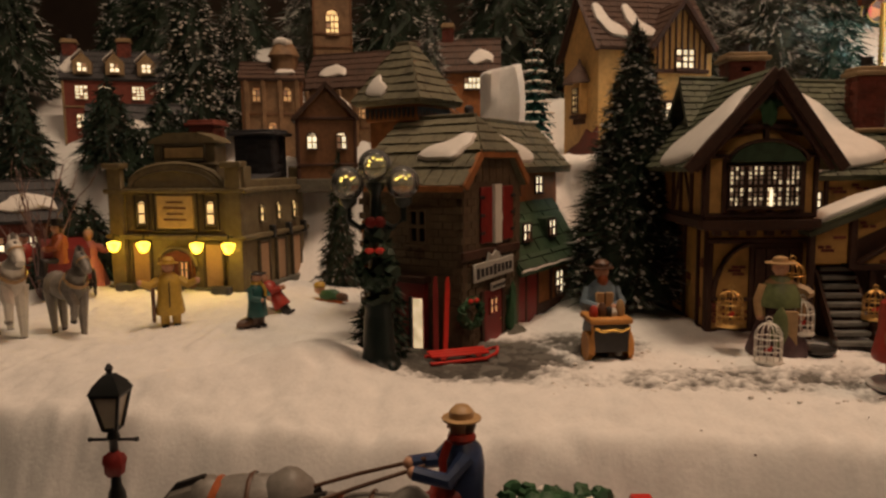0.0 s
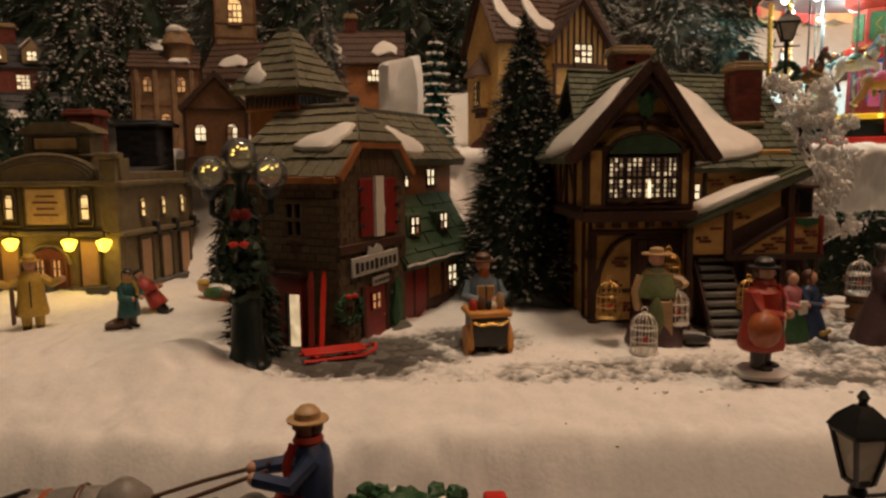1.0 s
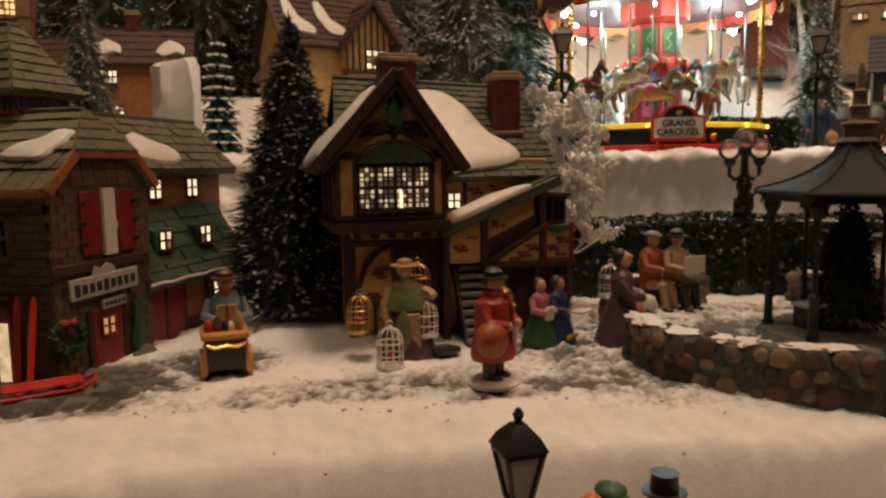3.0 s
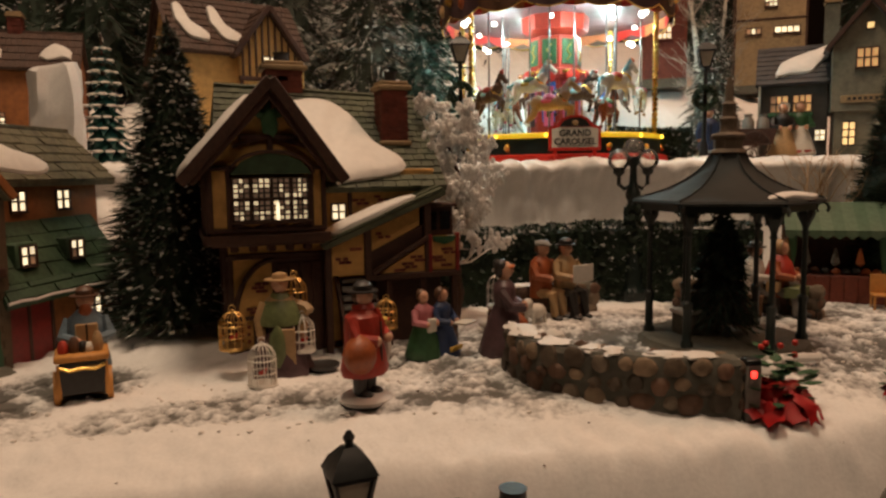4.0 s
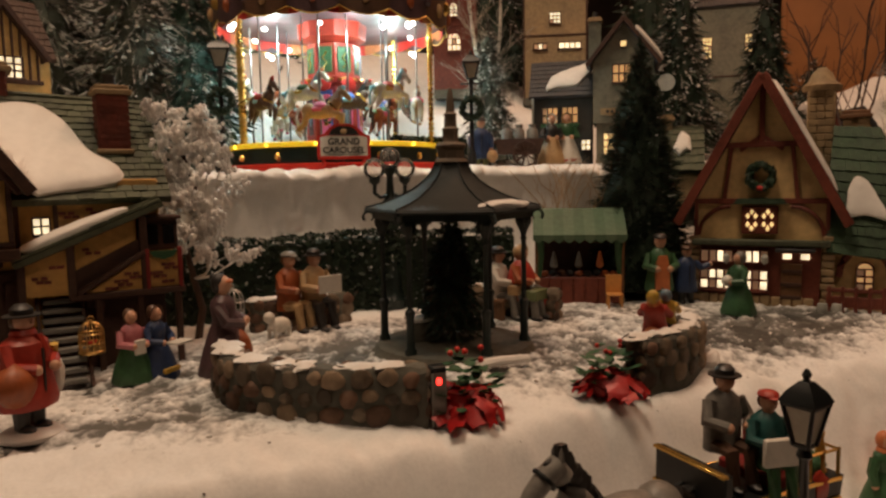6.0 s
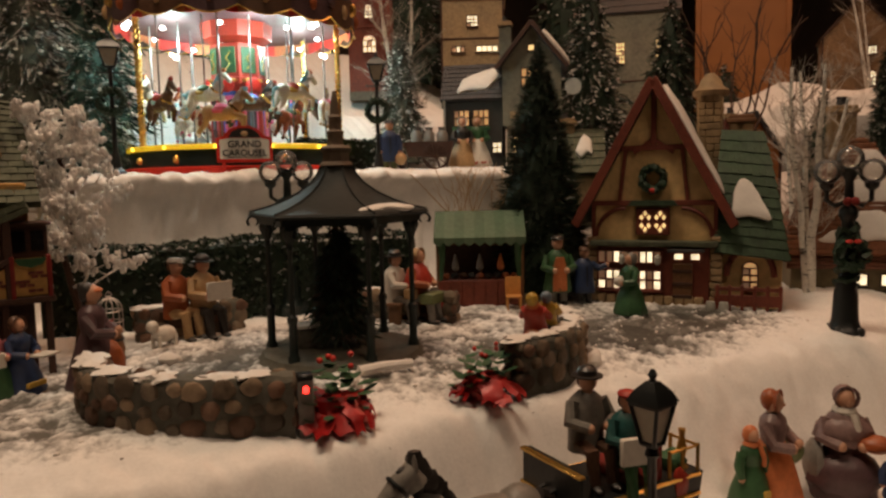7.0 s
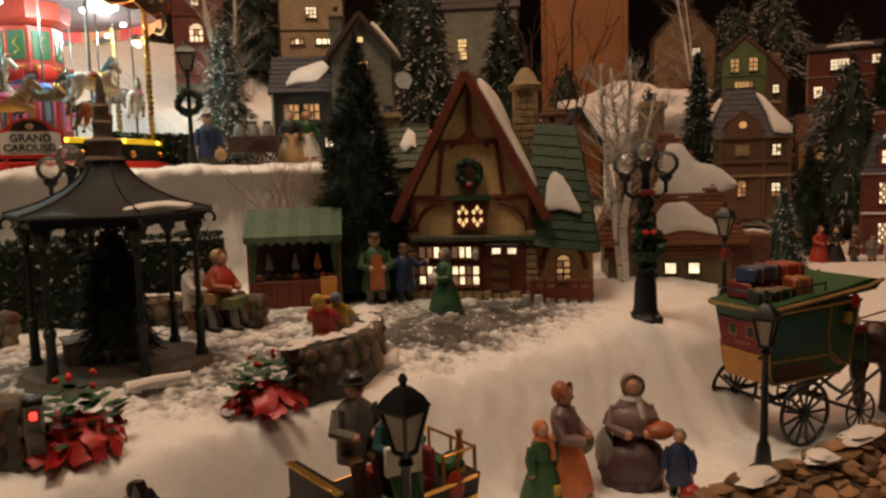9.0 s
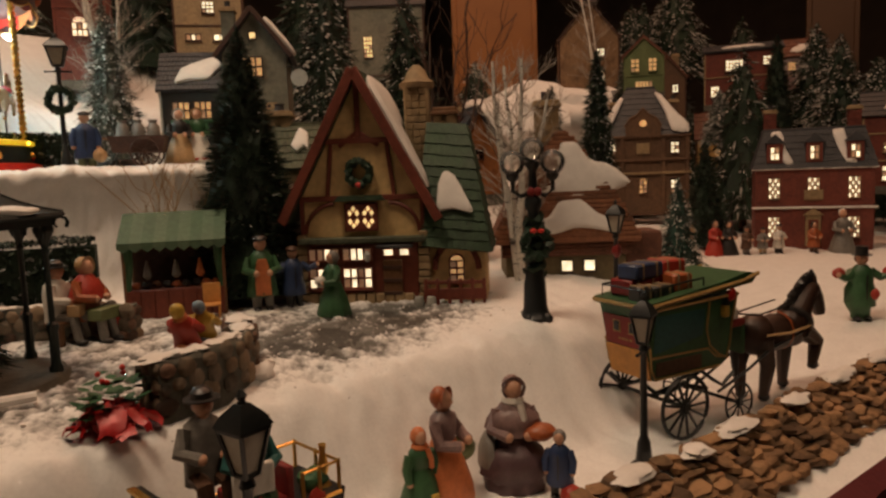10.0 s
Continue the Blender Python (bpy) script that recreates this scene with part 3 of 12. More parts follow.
def thaw(x, y):
    """How far the snow is worn down to the street."""
    k = 0.95 * patch(x, y, 0.83, 0.325, 0.165, 0.080)
    k = max(k, 0.80 * patch(x, y, 0.63, 0.38, 0.13, 0.095))
    k = max(k, 0.80 * patch(x, y, 0.49, 0.47, 0.13, 0.10))
    k = max(k, 0.72 * patch(x, y, 0.20, 0.440, 0.13, 0.028), 0.75 * patch(x, y, 0.33, 0.405, 0.10, 0.022))
    k = max(k, 1.25 * patch(x, y, 0.018, 0.498, 0.078, 0.056), 0.95 * patch(x, y, 0.105, 0.530, 0.05, 0.045), 0.75 * patch(x, y, 0.36, 0.50, 0.07, 0.045))
    return k


def ground_height(x, y):
    k = thaw(x, y)
    z = base_height(x, y) + rough_height(x, y) * (1 - 0.55 * k)
    if k > 0.02:
        z -= k * (0.0016 + 0.0068 * churned(x, y))
    return z


def churned(x, y):
    return noise.noise(Vector((x * 44, y * 44, 3.7))) * 0.5 + noise.noise(Vector((x * 120, y * 120, 9.7))) * 0.55 + noise.noise(Vector((x * 290, y * 290, 1.7))) * 0.5


def trodden(x, y):
    """How grey the snow has become, 0 to 1."""
    k = thaw(x, y)
    far = smooth(0.25, 0.35, x) * smooth(0.98, 0.85, x) * smooth(0.02, 0.07, y - float(np.interp(x, EDGE_X, EDGE_Y))) * smooth(0.62, 0.55, y)
    k = max(k, 0.62 * far)
    return max(0.0, min(1.0, k * (0.66 + 0.95 * churned(x, y)) + 1.1 * max(0.0, k - 0.72)))


def street_height(x, y):
    return base_height(x, y) - (0.0042 - 0.0030 * smooth(0.72, 0.9, thaw(x, y)) if thaw(x, y) > 0.06 else 0.03)


def sheet(name, xs, ys, height, material):
    vs = [(x, y, height(x, y)) for y in ys for x in xs]
    n = len(xs)
    fs = [(j * n + i, j * n + i + 1, (j + 1) * n + i + 1, (j + 1) * n + i) for j in range(len(ys) - 1) for i in range(n - 1)]
    me = bpy.data.meshes.new(name)
    me.from_pydata(vs, [], fs)
    me.materials.append(material)
    me.polygons.foreach_set("use_smooth", [True] * len(me.polygons))
    return new(name, me)


def spaced(a, b, step, core0, core1, fine):
    out, x = [], a
    while x < b:
        out.append(x)
        x += fine if core0 <= x < core1 else step
    return out + [b]


ground = sheet("ground", spaced(-1.6, 1.02, 0.03, -0.35, 1.02, 0.0031)[:-1] + spaced(1.02, 3.6, 0.03, 1.02, 1.40, 0.008), spaced(-0.17, 0.19, 0.03, 0.0, 0.19, 0.0055)[:-1] + spaced(0.19, 2.6, 0.03, 0.19, 0.82, 0.0031), ground_height, SNOW)
for v in ground.data.vertices:
    x, y, z = v.co
    steep = min(1.0, abs(base_height(x, y + 0.004) - base_height(x, y - 0.004)) / 0.010)
    if steep > 0.15 and y > 0.18:
        steep *= 1.0 if y > 0.5 else 0.12
        bank = y > float(np.interp(x, BACK_X, BACK_Y)) - 0.07
        v.co.y += (0.016 * smooth(0.300, 0.235, z) - 0.016 * smooth(0.285, 0.308, z)) * steep if bank and x < 1.25 else 0.0
        v.co.y += steep * (0.006 * noise.noise(Vector((x * 30, z * 30, 3.0))) + 0.004 * noise.noise(Vector((x * 60, z * 60, 7.0))) + 0.0030 * noise.noise(Vector((x * 130, z * 130, 5.0))))
cut = bmesh.new()
cut.from_mesh(ground.data)
bmesh.ops.bisect_plane(cut, geom=cut.verts[:] + cut.edges[:] + cut.faces[:], plane_co=(0.897, table_edge(0.897), 0), plane_no=(TABLE_SLOPE, -1, 0), clear_outer=True)
cut.to_mesh(ground.data)
cut.free()
wear = ground.data.attributes.new("wear", "FLOAT", "POINT")
wear.data.foreach_set("value", [trodden(v.co.x, v.co.y) for v in ground.data.vertices])
tagged(ground, "white and slightly pink artificial snow over the stepped display table", "snow", kind="structure")
street = sheet("road", spaced(-0.06, 1.03, 0.01, 0, 0, 0.01), spaced(0.26, 0.62, 0.01, 0, 0, 0.01), street_height, STREET)
tagged(street, "dark grey cobbled street showing through thin snow", "street", kind="structure")

# the table's front edge, its dark red cloth and the room round it
CLOTH = mat("dark_red_cloth", (0.10, 0.012, 0.015), 0.85, 0, 0.2, 300, 0.4)
ROOMWALL = mat("dark_room_wall", (0.055, 0.038, 0.028), 0.85, 0, 0.2, 12, 0.2)
CARPET = mat("dark_carpet", (0.04, 0.02, 0.018), 0.95, 0, 0.3, 60, 0.4)
CEIL = mat("dark_ceiling", (0.05, 0.04, 0.032), 0.9, 0, 0.15, 12, 0.2)


def structure(name, c, s, material, label, category):
    return tagged(part(name, Shape().box(c, s, material, 0.002)), label, category, kind="structure")


skirt = Shape()
folds = [(-1.6 + 5.2 * q / 260, 0.006 * math.sin(q * 0.9) + 0.003 * math.sin(q * 2.3)) for q in range(261)]
skirt.add([(x, table_edge(x) + dy, z) for z, g in ((0.068, 0.0), (0.060, -0.02), (-0.75, -0.05)) for x, w in folds for dy in (g + w * (g != 0.0),)],
          [(r * 261 + q, r * 261 + q + 1, (r + 1) * 261 + q + 1, (r + 1) * 261 + q) for r in range(2) for q in range(260)], CLOTH)
tagged(part("table_front", skirt), "dark red cloth skirt along the front of the display table", "table skirt", kind="structure")
structure("floor", (1.0, 0.0, -0.76), (9.0, 9.0, 0.02), CARPET, "dark carpeted shop floor round the display", "floor")
structure("ceiling", (1.0, 0.0, 2.55), (9.0, 9.0, 0.06), CEIL, "plain dark shop ceiling", "ceiling")
structure("wall_north", (1.0, 3.4, 0.9), (9.0, 0.1, 3.3), ROOMWALL, "dark brown back wall of the shop", "wall")
structure("wall_south", (1.0, -4.4, 0.9), (9.0, 0.1, 3.3), ROOMWALL, "dark brown wall of the shop", "wall")
structure("wall_east", (5.4, -0.5, 0.9), (0.1, 7.7, 3.3), ROOMWALL, "dark brown wall of the shop", "wall")
structure("wall_west", (-3.4, -0.5, 0.9), (0.1, 7.7, 3.3), ROOMWALL, "dark brown wall of the shop", "wall")
PANELWOOD = mat("honey_wood_panel", (0.36, 0.15, 0.045), 0.45, 0, 0.22, 9, 0.1)


PANELDARK = mat("dark_wood_panel", (0.085, 0.042, 0.018), 0.5, 0, 0.22, 9, 0.1)


def upright_panel(at, rz, w, h, wood=PANELWOOD, label="tall honey-brown wooden panel standing behind the village"):
    t = thing("wood_panel", at, rz, label, "wood panel")
    bar("board", t, (0, 0, h / 2), (w, 0.03, h), wood, 0.003)
    for sg in (-1, 1):
        bar("edge_strip", t, (sg * (w / 2 - 0.008), -0.018, h / 2), (0.016, 0.008, h), wood, 0.002)
    return t


upright_panel((2.42, 1.10, 0.36), -62, 0.27, 0.9)
upright_panel((3.02, 0.205, 0.30), -80, 0.15, 1.0, PANELDARK, "dark brown wooden panel standing far behind the village")


def needles(shape, at, way, length, n, mats, rnd, droop=0.15, wide=0.0011):
    """A tuft of needles round a twig."""
    at, way = Vector(at), Vector(way)
    for _ in range(n):
        p = at + way * rnd.random()
        d = Vector((rnd.gauss(0, 1), rnd.gauss(0, 1), rnd.gauss(0, 0.8) - droop)).normalized() * length * rnd.uniform(0.6, 1.2) + way * 0.35
        s = Vector((rnd.gauss(0, 1), rnd.gauss(0, 1), rnd.gauss(0, 1))).normalized() * wide
        shape.add([p - s, p + s, p + d], [(0, 1, 2)], mats[0] if rnd.random() > mats[2] else mats[1])


def crown(height, radius, bottom, tufts, per, mats, seed, snow=0.0, power=0.9, length=0.007, lumps=0.12, wide=0.0011, core=0.70, fall=0.22):
    """A conifer's crown: twigs out of the axis in whorls, needles on each, snow on the tips."""
    rnd = random.Random(seed)
    s = Shape()
    prof = [(0.004, bottom)] + [(max(0.001, core * radius * (1 - q / 12) ** power), bottom + (height - bottom) * q / 12 * 0.97) for q in range(12)]
    s.lathe(prof, mats[0], 14)
    s.v = [(x * (1 + 0.35 * noise.noise(Vector((x, y, z)) * 160)), y * (1 + 0.35 * noise.noise(Vector((x, y, z)) * 160)), z) for x, y, z in s.v]
    for k in range(tufts):
        u = (k + rnd.random()) / tufts
        u = 1 - (1 - u) ** 0.62
        z = bottom + (height - bottom) * u
        r = radius * (1 - u) ** power * (1 + lumps * math.sin(u * 60) + rnd.uniform(-0.18, 0.1)) + 0.002
        a = rnd.random() * 6.283
        d = Vector((math.cos(a), math.sin(a), 0))
        start = Vector((0, 0, z + r * fall * 0.8)) + d * r * 0.25
        end = d * r + Vector((0, 0, z - r * fall))
        s.tube([start, end], 0.0007, BARK, 3, 0.0003)
        needles(s, start, end - start, length, per, mats, rnd, 0.15 if fall > 0.1 else -0.1, wide)
        if rnd.random() < snow:
            c = end * 0.97
            w = rnd.uniform(0.0008, 0.0020) * (1 if radius < 0.065 else 1.5)
            s.blob(c, (w * 1.3, w * 1.3, w * 0.7), SNOWCAP, 5, 3)
    needles(s, (0, 0, height - 0.012), (0, 0, 0.014), length * 0.7, per * 4, mats, rnd)
    return s


def conifer(name, label, at, h, r, mats, seed, bottom=0.1, tufts=420, per=9, snow=0.0, power=0.9, length=0.007, stand=False, lumps=0.12, wide=0.0011, group="", core=0.70, fall=0.22):
    t = thing(name, at, 0, label, "tree", group)
    part("trunk", Shape().lathe([(0.006 * h / 0.2, -0.01), (0.005 * h / 0.2, h * 0.3), (0.001, h * 0.97)], BARK, 7), t)
    part("crown", crown(h, r, h * bottom, tufts, per, mats, seed, snow, power, length, lumps, wide, core, fall), t, smooth=False)
    if stand:
        part("stand", Shape().lathe([(0.014, -0.004), (0.015, 0.003), (0.009, 0.008), (0.004, 0.012)], WHITE, 12), t)
    return t


DARK = (PINE, FROST, 0.06)
SNOWY = (PINE, FROST, 0.22)
FROSTED = (FROSTG, FROST, 0.45)
BLUISH = (PINEB, FROST, 0.2)
gz = ground_height

conifer("pine_tree", "dark green pine with snow on its branch tips", (0.18, 0.675, gz(0.18, 0.675)), 0.262, 0.062, (PINE, FROST, 0.09), 3, 0.05, 2900, 10, 0.34, 0.80, 0.0055, lumps=0.06, wide=0.0009, core=0.84, fall=0.06)
conifer("fir_tree", "dense dark green cone-shaped fir", (0.875, 0.512, gz(0.875, 0.512)), 0.276, 0.055, (PINE, FROST, 0.012), 5, 0.03, 4200, 10, 0.006, 0.74, 0.0042, lumps=0.02, wide=0.0008, core=0.93, fall=-0.03)
conifer("small_fir_tree", "small dark green fir beside the street lamp", (-0.046, 0.510, gz(-0.046, 0.510)), 0.108, 0.0185, (PINE, PINE, 0.2), 6, 0.03, 420, 9, 0.0, 0.85, 0.005, stand=True)
conifer("fir_tree", "dark green narrow fir behind the bank", (-0.115, 0.79, gz(-0.115, 0.79) - 0.01), 0.155, 0.026, DARK, 7, 0.03, 420, 8, 0.0, 0.9, 0.005)
conifer("frosted_tree", "white frosted bottle-brush tree", (-0.014, 0.862, 0.30), 0.185, 0.034, (FROSTG, FROST, 0.75), 8, 0.1, 520, 9, 0.2, 0.8, 0.006, lumps=0.03)
conifer("pine_tree", "tall dark pine with frosted tips", (-0.40, 1.17, 0.36), 0.30, 0.07, SNOWY, 9, 0.05, 700, 8, 0.7, 0.75, 0.010, wide=0.0018)
conifer("pine_tree", "slender dark pine with a snowy top", (-0.335, 1.20, 0.37), 0.235, 0.05, SNOWY, 10, 0.05, 420, 8, 0.7, 0.8, 0.010, wide=0.0018)
conifer("pine_tree", "tall dark pine standing behind the roofs", (0.10, 1.26, 0.42), 0.34, 0.09, DARK, 11, 0.05, 620, 8, 0.2, 0.7, 0.012, wide=0.0022)
conifer("pine_tree", "tall dark pine standing behind the roofs", (0.21, 1.30, 0.42), 0.36, 0.09, SNOWY, 12, 0.05, 620, 8, 0.3, 0.7, 0.012, wide=0.0022)
conifer("pine_tree", "tall dark pine standing behind the roofs", (-0.10, 1.50, 0.46), 0.36, 0.10, DARK, 13, 0.05, 560, 8, 0.2, 0.7, 0.013, wide=0.0024)
conifer("pine_tree", "grey frosted pine standing behind the roofs", (-0.26, 1.55, 0.46), 0.36, 0.10, FROSTED, 14, 0.05, 560, 8, 0.4, 0.7, 0.013, wide=0.0024)
conifer("pine_tree", "tall dark pine at the back of the village", (-0.62, 1.62, 0.48), 0.38, 0.11, DARK, 15, 0.05, 560, 8, 0.2, 0.7, 0.013, wide=0.0024)
conifer("pine_tree", "tall dark pine at the back of the village", (-0.86, 1.45, 0.45), 0.34, 0.10, SNOWY, 16, 0.05, 560, 8, 0.3, 0.7, 0.013, wide=0.0024)
conifer("frosted_pine", "broad grey-green frosted pine beside the carousel", (0.465, 1.03, 0.33), 0.34, 0.085, FROSTED, 17, 0.05, 900, 9, 0.35, 0.6, 0.011, wide=0.0018)
conifer("frosted_pine", "blue-green frosted pine beside the carousel", (0.52, 0.97, 0.32), 0.16, 0.06, BLUISH, 18, 0.02, 520, 9, 0.15, 0.6, 0.010, wide=0.0016)
conifer("frosted_pine", "narrow frosted pine behind the street lamp", (0.945, 0.865, 0.315), 0.225, 0.046, FROSTED, 19, 0.05, 620, 9, 0.45, 0.8, 0.008)
conifer("pine_tree", "dark pine behind the grey house", (1.27, 0.76, 0.33), 0.30, 0.07, SNOWY, 20, 0.05, 760, 8, 0.5, 0.65, 0.010, wide=0.0018)
conifer("pine_tree", "dark pine behind the grey house", (1.36, 0.66, 0.33), 0.26, 0.06, DARK, 21, 0.05, 600, 8, 0.3, 0.7, 0.010, wide=0.0018)
conifer("pine_tree", "tall dark pine behind the town houses", (1.55, 1.05, 0.45), 0.42, 0.11, DARK, 22, 0.05, 600, 8, 0.2, 0.7, 0.013, wide=0.0024)
conifer("pine_tree", "tall dark pine behind the town houses", (1.28, 1.28, 0.5), 0.40, 0.11, DARK, 23, 0.05, 600, 8, 0.2, 0.7, 0.013, wide=0.0024)
conifer("frosted_pine", "small bluish frosted pine with drooping branches", (1.478, 0.243, gz(1.478, 0.243)), 0.135, 0.036, BLUISH, 24, 0.08, 420, 8, 0.5, 0.9, 0.007)
conifer("fir_tree", "dark green cone-shaped fir beside the red mansion", (1.72, 0.265, gz(1.72, 0.265)), 0.19, 0.036, (PINE, PINEB, 0.1), 25, 0.03, 1300, 9, 0.0, 0.7, 0.005, lumps=0.02, core=0.9, fall=-0.03)
conifer("fir_tree", "dark green cone-shaped fir beside the red shop", (2.30, 0.245, 0.36), 0.225, 0.036, (PINE, PINEB, 0.1), 26, 0.03, 900, 9, 0.0, 0.7, 0.006, lumps=0.02, wide=0.0014, core=0.9, fall=-0.03)
conifer("pine_tree", "dark pine beside the mansard house", (1.62, 0.52, gz(1.62, 0.52)), 0.27, 0.05, SNOWY, 27, 0.05, 620, 8, 0.3, 0.7, 0.009, wide=0.0014, core=0.8, fall=0.05)
conifer("pine_tree", "dark pine with frosted tips at the back", (2.55, 0.66, 0.45), 0.32, 0.09, SNOWY, 28, 0.05, 520, 8, 0.5, 0.7, 0.013, wide=0.0024)
conifer("pine_tree", "dark pine with frosted tips at the back", (2.75, 0.42, 0.4), 0.32, 0.10, SNOWY, 29, 0.05, 520, 8, 0.5, 0.7, 0.013, wide=0.0024)
conifer("pine_tree", "dark pine with frosted tips at the back", (2.66, 0.22, 0.36), 0.26, 0.08, DARK, 30, 0.05, 420, 8, 0.3, 0.7, 0.013, wide=0.0024)


def teal_tree(at, h):
    t = thing("resin_fir_tree", at, 0, "teal green resin fir with heavy snow on its tiers", "tree")
    part("trunk", Shape().lathe([(0.006, -0.01), (0.004, h * 0.4), (0.001, h * 0.95)], BARK, 7), t)
    s = Shape()
    rnd = random.Random(4)
    for k in range(11):
        u = k / 11
        z, r = h * (0.06 + 0.86 * u), 0.030 * (1 - u) ** 0.8 + 0.004
        n = 5 + int(7 * (1 - u))
        for i in range(n):
            a = 6.283 * (i + 0.5 * (k % 2)) / n + rnd.uniform(-0.1, 0.1)
            d = Vector((math.cos(a), math.sin(a), 0))
            rr = r * rnd.uniform(0.85, 1.1)
            w = 0.45 * rr * 6.283 / n
            side = Vector((-d.y, d.x, 0)) * w
            top, tip = Vector((0, 0, z + r * 0.7)), d * rr + Vector((0, 0, z - r * 0.25))
            mid = d * rr * 0.62 + Vector((0, 0, z + r * 0.2))
            s.add([top, mid - side, tip, mid + side, mid + Vector((0, 0, -0.003))], [(0, 1, 4), (0, 4, 3), (1, 2, 4), (4, 2, 3), (0, 3, 2, 1)], TEAL)
            s.blob(mid + (tip - mid) * 0.45 + Vector((0, 0, 0.0018)), (w * 0.75, w * 0.75, 0.0016), SNOWCAP, 6, 4)
    part("crown", s, t)
    return t


teal_tree((0.118, 0.93, 0.305), 0.165)


def branch(s, p, d, length, r, depth, rnd, material, spread=0.6, tips=None, lift=0.15):
    """A limb that forks into smaller ones."""
    q = p + d * length * 0.5 + Vector((rnd.gauss(0, 1), rnd.gauss(0, 1), rnd.gauss(0, 1))) * length * 0.07
    e = p + d * length
    s.tube([p, q, e], r, material, 5 if r > 0.001 else 3, r * 0.6)
    if depth == 0:
        if tips is not None:
            tips.append((q, e))
        return
    for _ in range(rnd.choice((2, 3, 3))):
        nd = (d + Vector((rnd.gauss(0, spread), rnd.gauss(0, spread), rnd.gauss(0, spread * 0.6) + lift))).normalized()
        branch(s, e if rnd.random() < 0.6 else q, nd, length * rnd.uniform(0.6, 0.85), r * 0.6, depth - 1, rnd, material, spread, tips, lift)


def frosty_tree(at, h, seed):
    t = thing("frosted_bare_tree", at, 0, "bare tree thickly coated in white ice crystals", "tree")
    rnd, tips, s = random.Random(seed), [], Shape()
    pts = [Vector((0.005 * math.sin(k * 1.7), 0.004 * math.cos(k * 2.1), h * k / 8 - (0.01 if k == 0 else 0))) for k in range(8)]
    s.tube(pts, 0.0036, BARK, 7, 0.0013)
    limbs = Shape()
    for k in range(40):
        u = rnd.uniform(0.26, 0.95)
        a = rnd.random() * 6.283
        d = Vector((math.cos(a), math.sin(a), rnd.uniform(0.25, 0.95))).normalized()
        reach = (0.038 * (1.12 - u) + 0.012) * rnd.uniform(0.7, 1.35)
        branch(limbs, pts[min(7, int(u * 8))], d, reach * 0.62, 0.0013, 2, rnd, ICEWHITE, 0.6, tips, 0.20)
    part("trunk", s, t)
    part("limb_crown", limbs, t)
    fr = Shape()
    for q, e in tips:
        for _ in range(12):
            c = q.lerp(e, rnd.uniform(-0.4, 1.3)) + Vector((rnd.gauss(0, 1), rnd.gauss(0, 1), rnd.gauss(0, 1))) * 0.0022
            w = rnd.uniform(0.0008, 0.0027)
            fr.blob(c, (w, w, w * 1.2), ICEWHITE, 4, 3)
    part("ice_crust", fr, t, "white crusted ice crystals", smooth=False)
    return t


frosty_tree((0.415, 0.612, gz(0.415, 0.612)), 0.215, 2)


def birch_tree(at, h, stems, seed, lean=0.1, label="white birch trees with peeling bark and bare twigs"):
    t = thing("birch_tree", at, 0, label, "tree")
    rnd = random.Random(seed)
    for k in range(stems):
        s = Shape()
        a = rnd.random() * 6.283
        d = Vector((math.cos(a) * lean, math.sin(a) * lean, 1)).normalized()
        p0 = Vector((rnd.uniform(-0.008, 0.008), rnd.uniform(-0.006, 0.006), -0.01))
        pts = [p0 + d * h * q / 7 + Vector((rnd.gauss(0, 0.0015), rnd.gauss(0, 0.0015), 0)) for q in range(8)]
        s.tube(pts, 0.0058 if k == 0 else 0.0042, BIRCHW, 8, 0.0015)
        for q in range(60):
            i = rnd.randrange(7)
            c = pts[i].lerp(pts[i + 1], rnd.random())
            r = 0.0058 * (1 - i / 9)
            aa = rnd.random() * 6.283
            s.box((0, 0, 0), (r * 1.1, 0.0009, 0.0011), INK, 0, pose(c.x + math.cos(aa) * r * 0.72, c.y + math.sin(aa) * r * 0.72, c.z, 0, 0, math.degrees(aa) + 90))
        part("trunk", s, t)
        tw = Shape()
        for q in range(22):
            i = rnd.randrange(2, 7)
            aa = rnd.random() * 6.283
            branch(tw, pts[i], Vector((math.cos(aa), math.sin(aa), 0.9)).normalized(), h * 0.11, 0.0007, 2, rnd, TWIG, 0.45)
        part("twig_crown", tw, t)
    return t


birch_tree((1.085, 0.305, gz(1.085, 0.305)), 0.255, 3, 5, 0.12)
birch_tree((1.13, 0.34, gz(1.13, 0.34)), 0.23, 2, 6, 0.2)
birch_tree((0.985, 0.90, 0.315), 0.32, 3, 7, 0.14)
birch_tree((2.12, 0.62, 0.40), 0.36, 2, 8, 0.2)


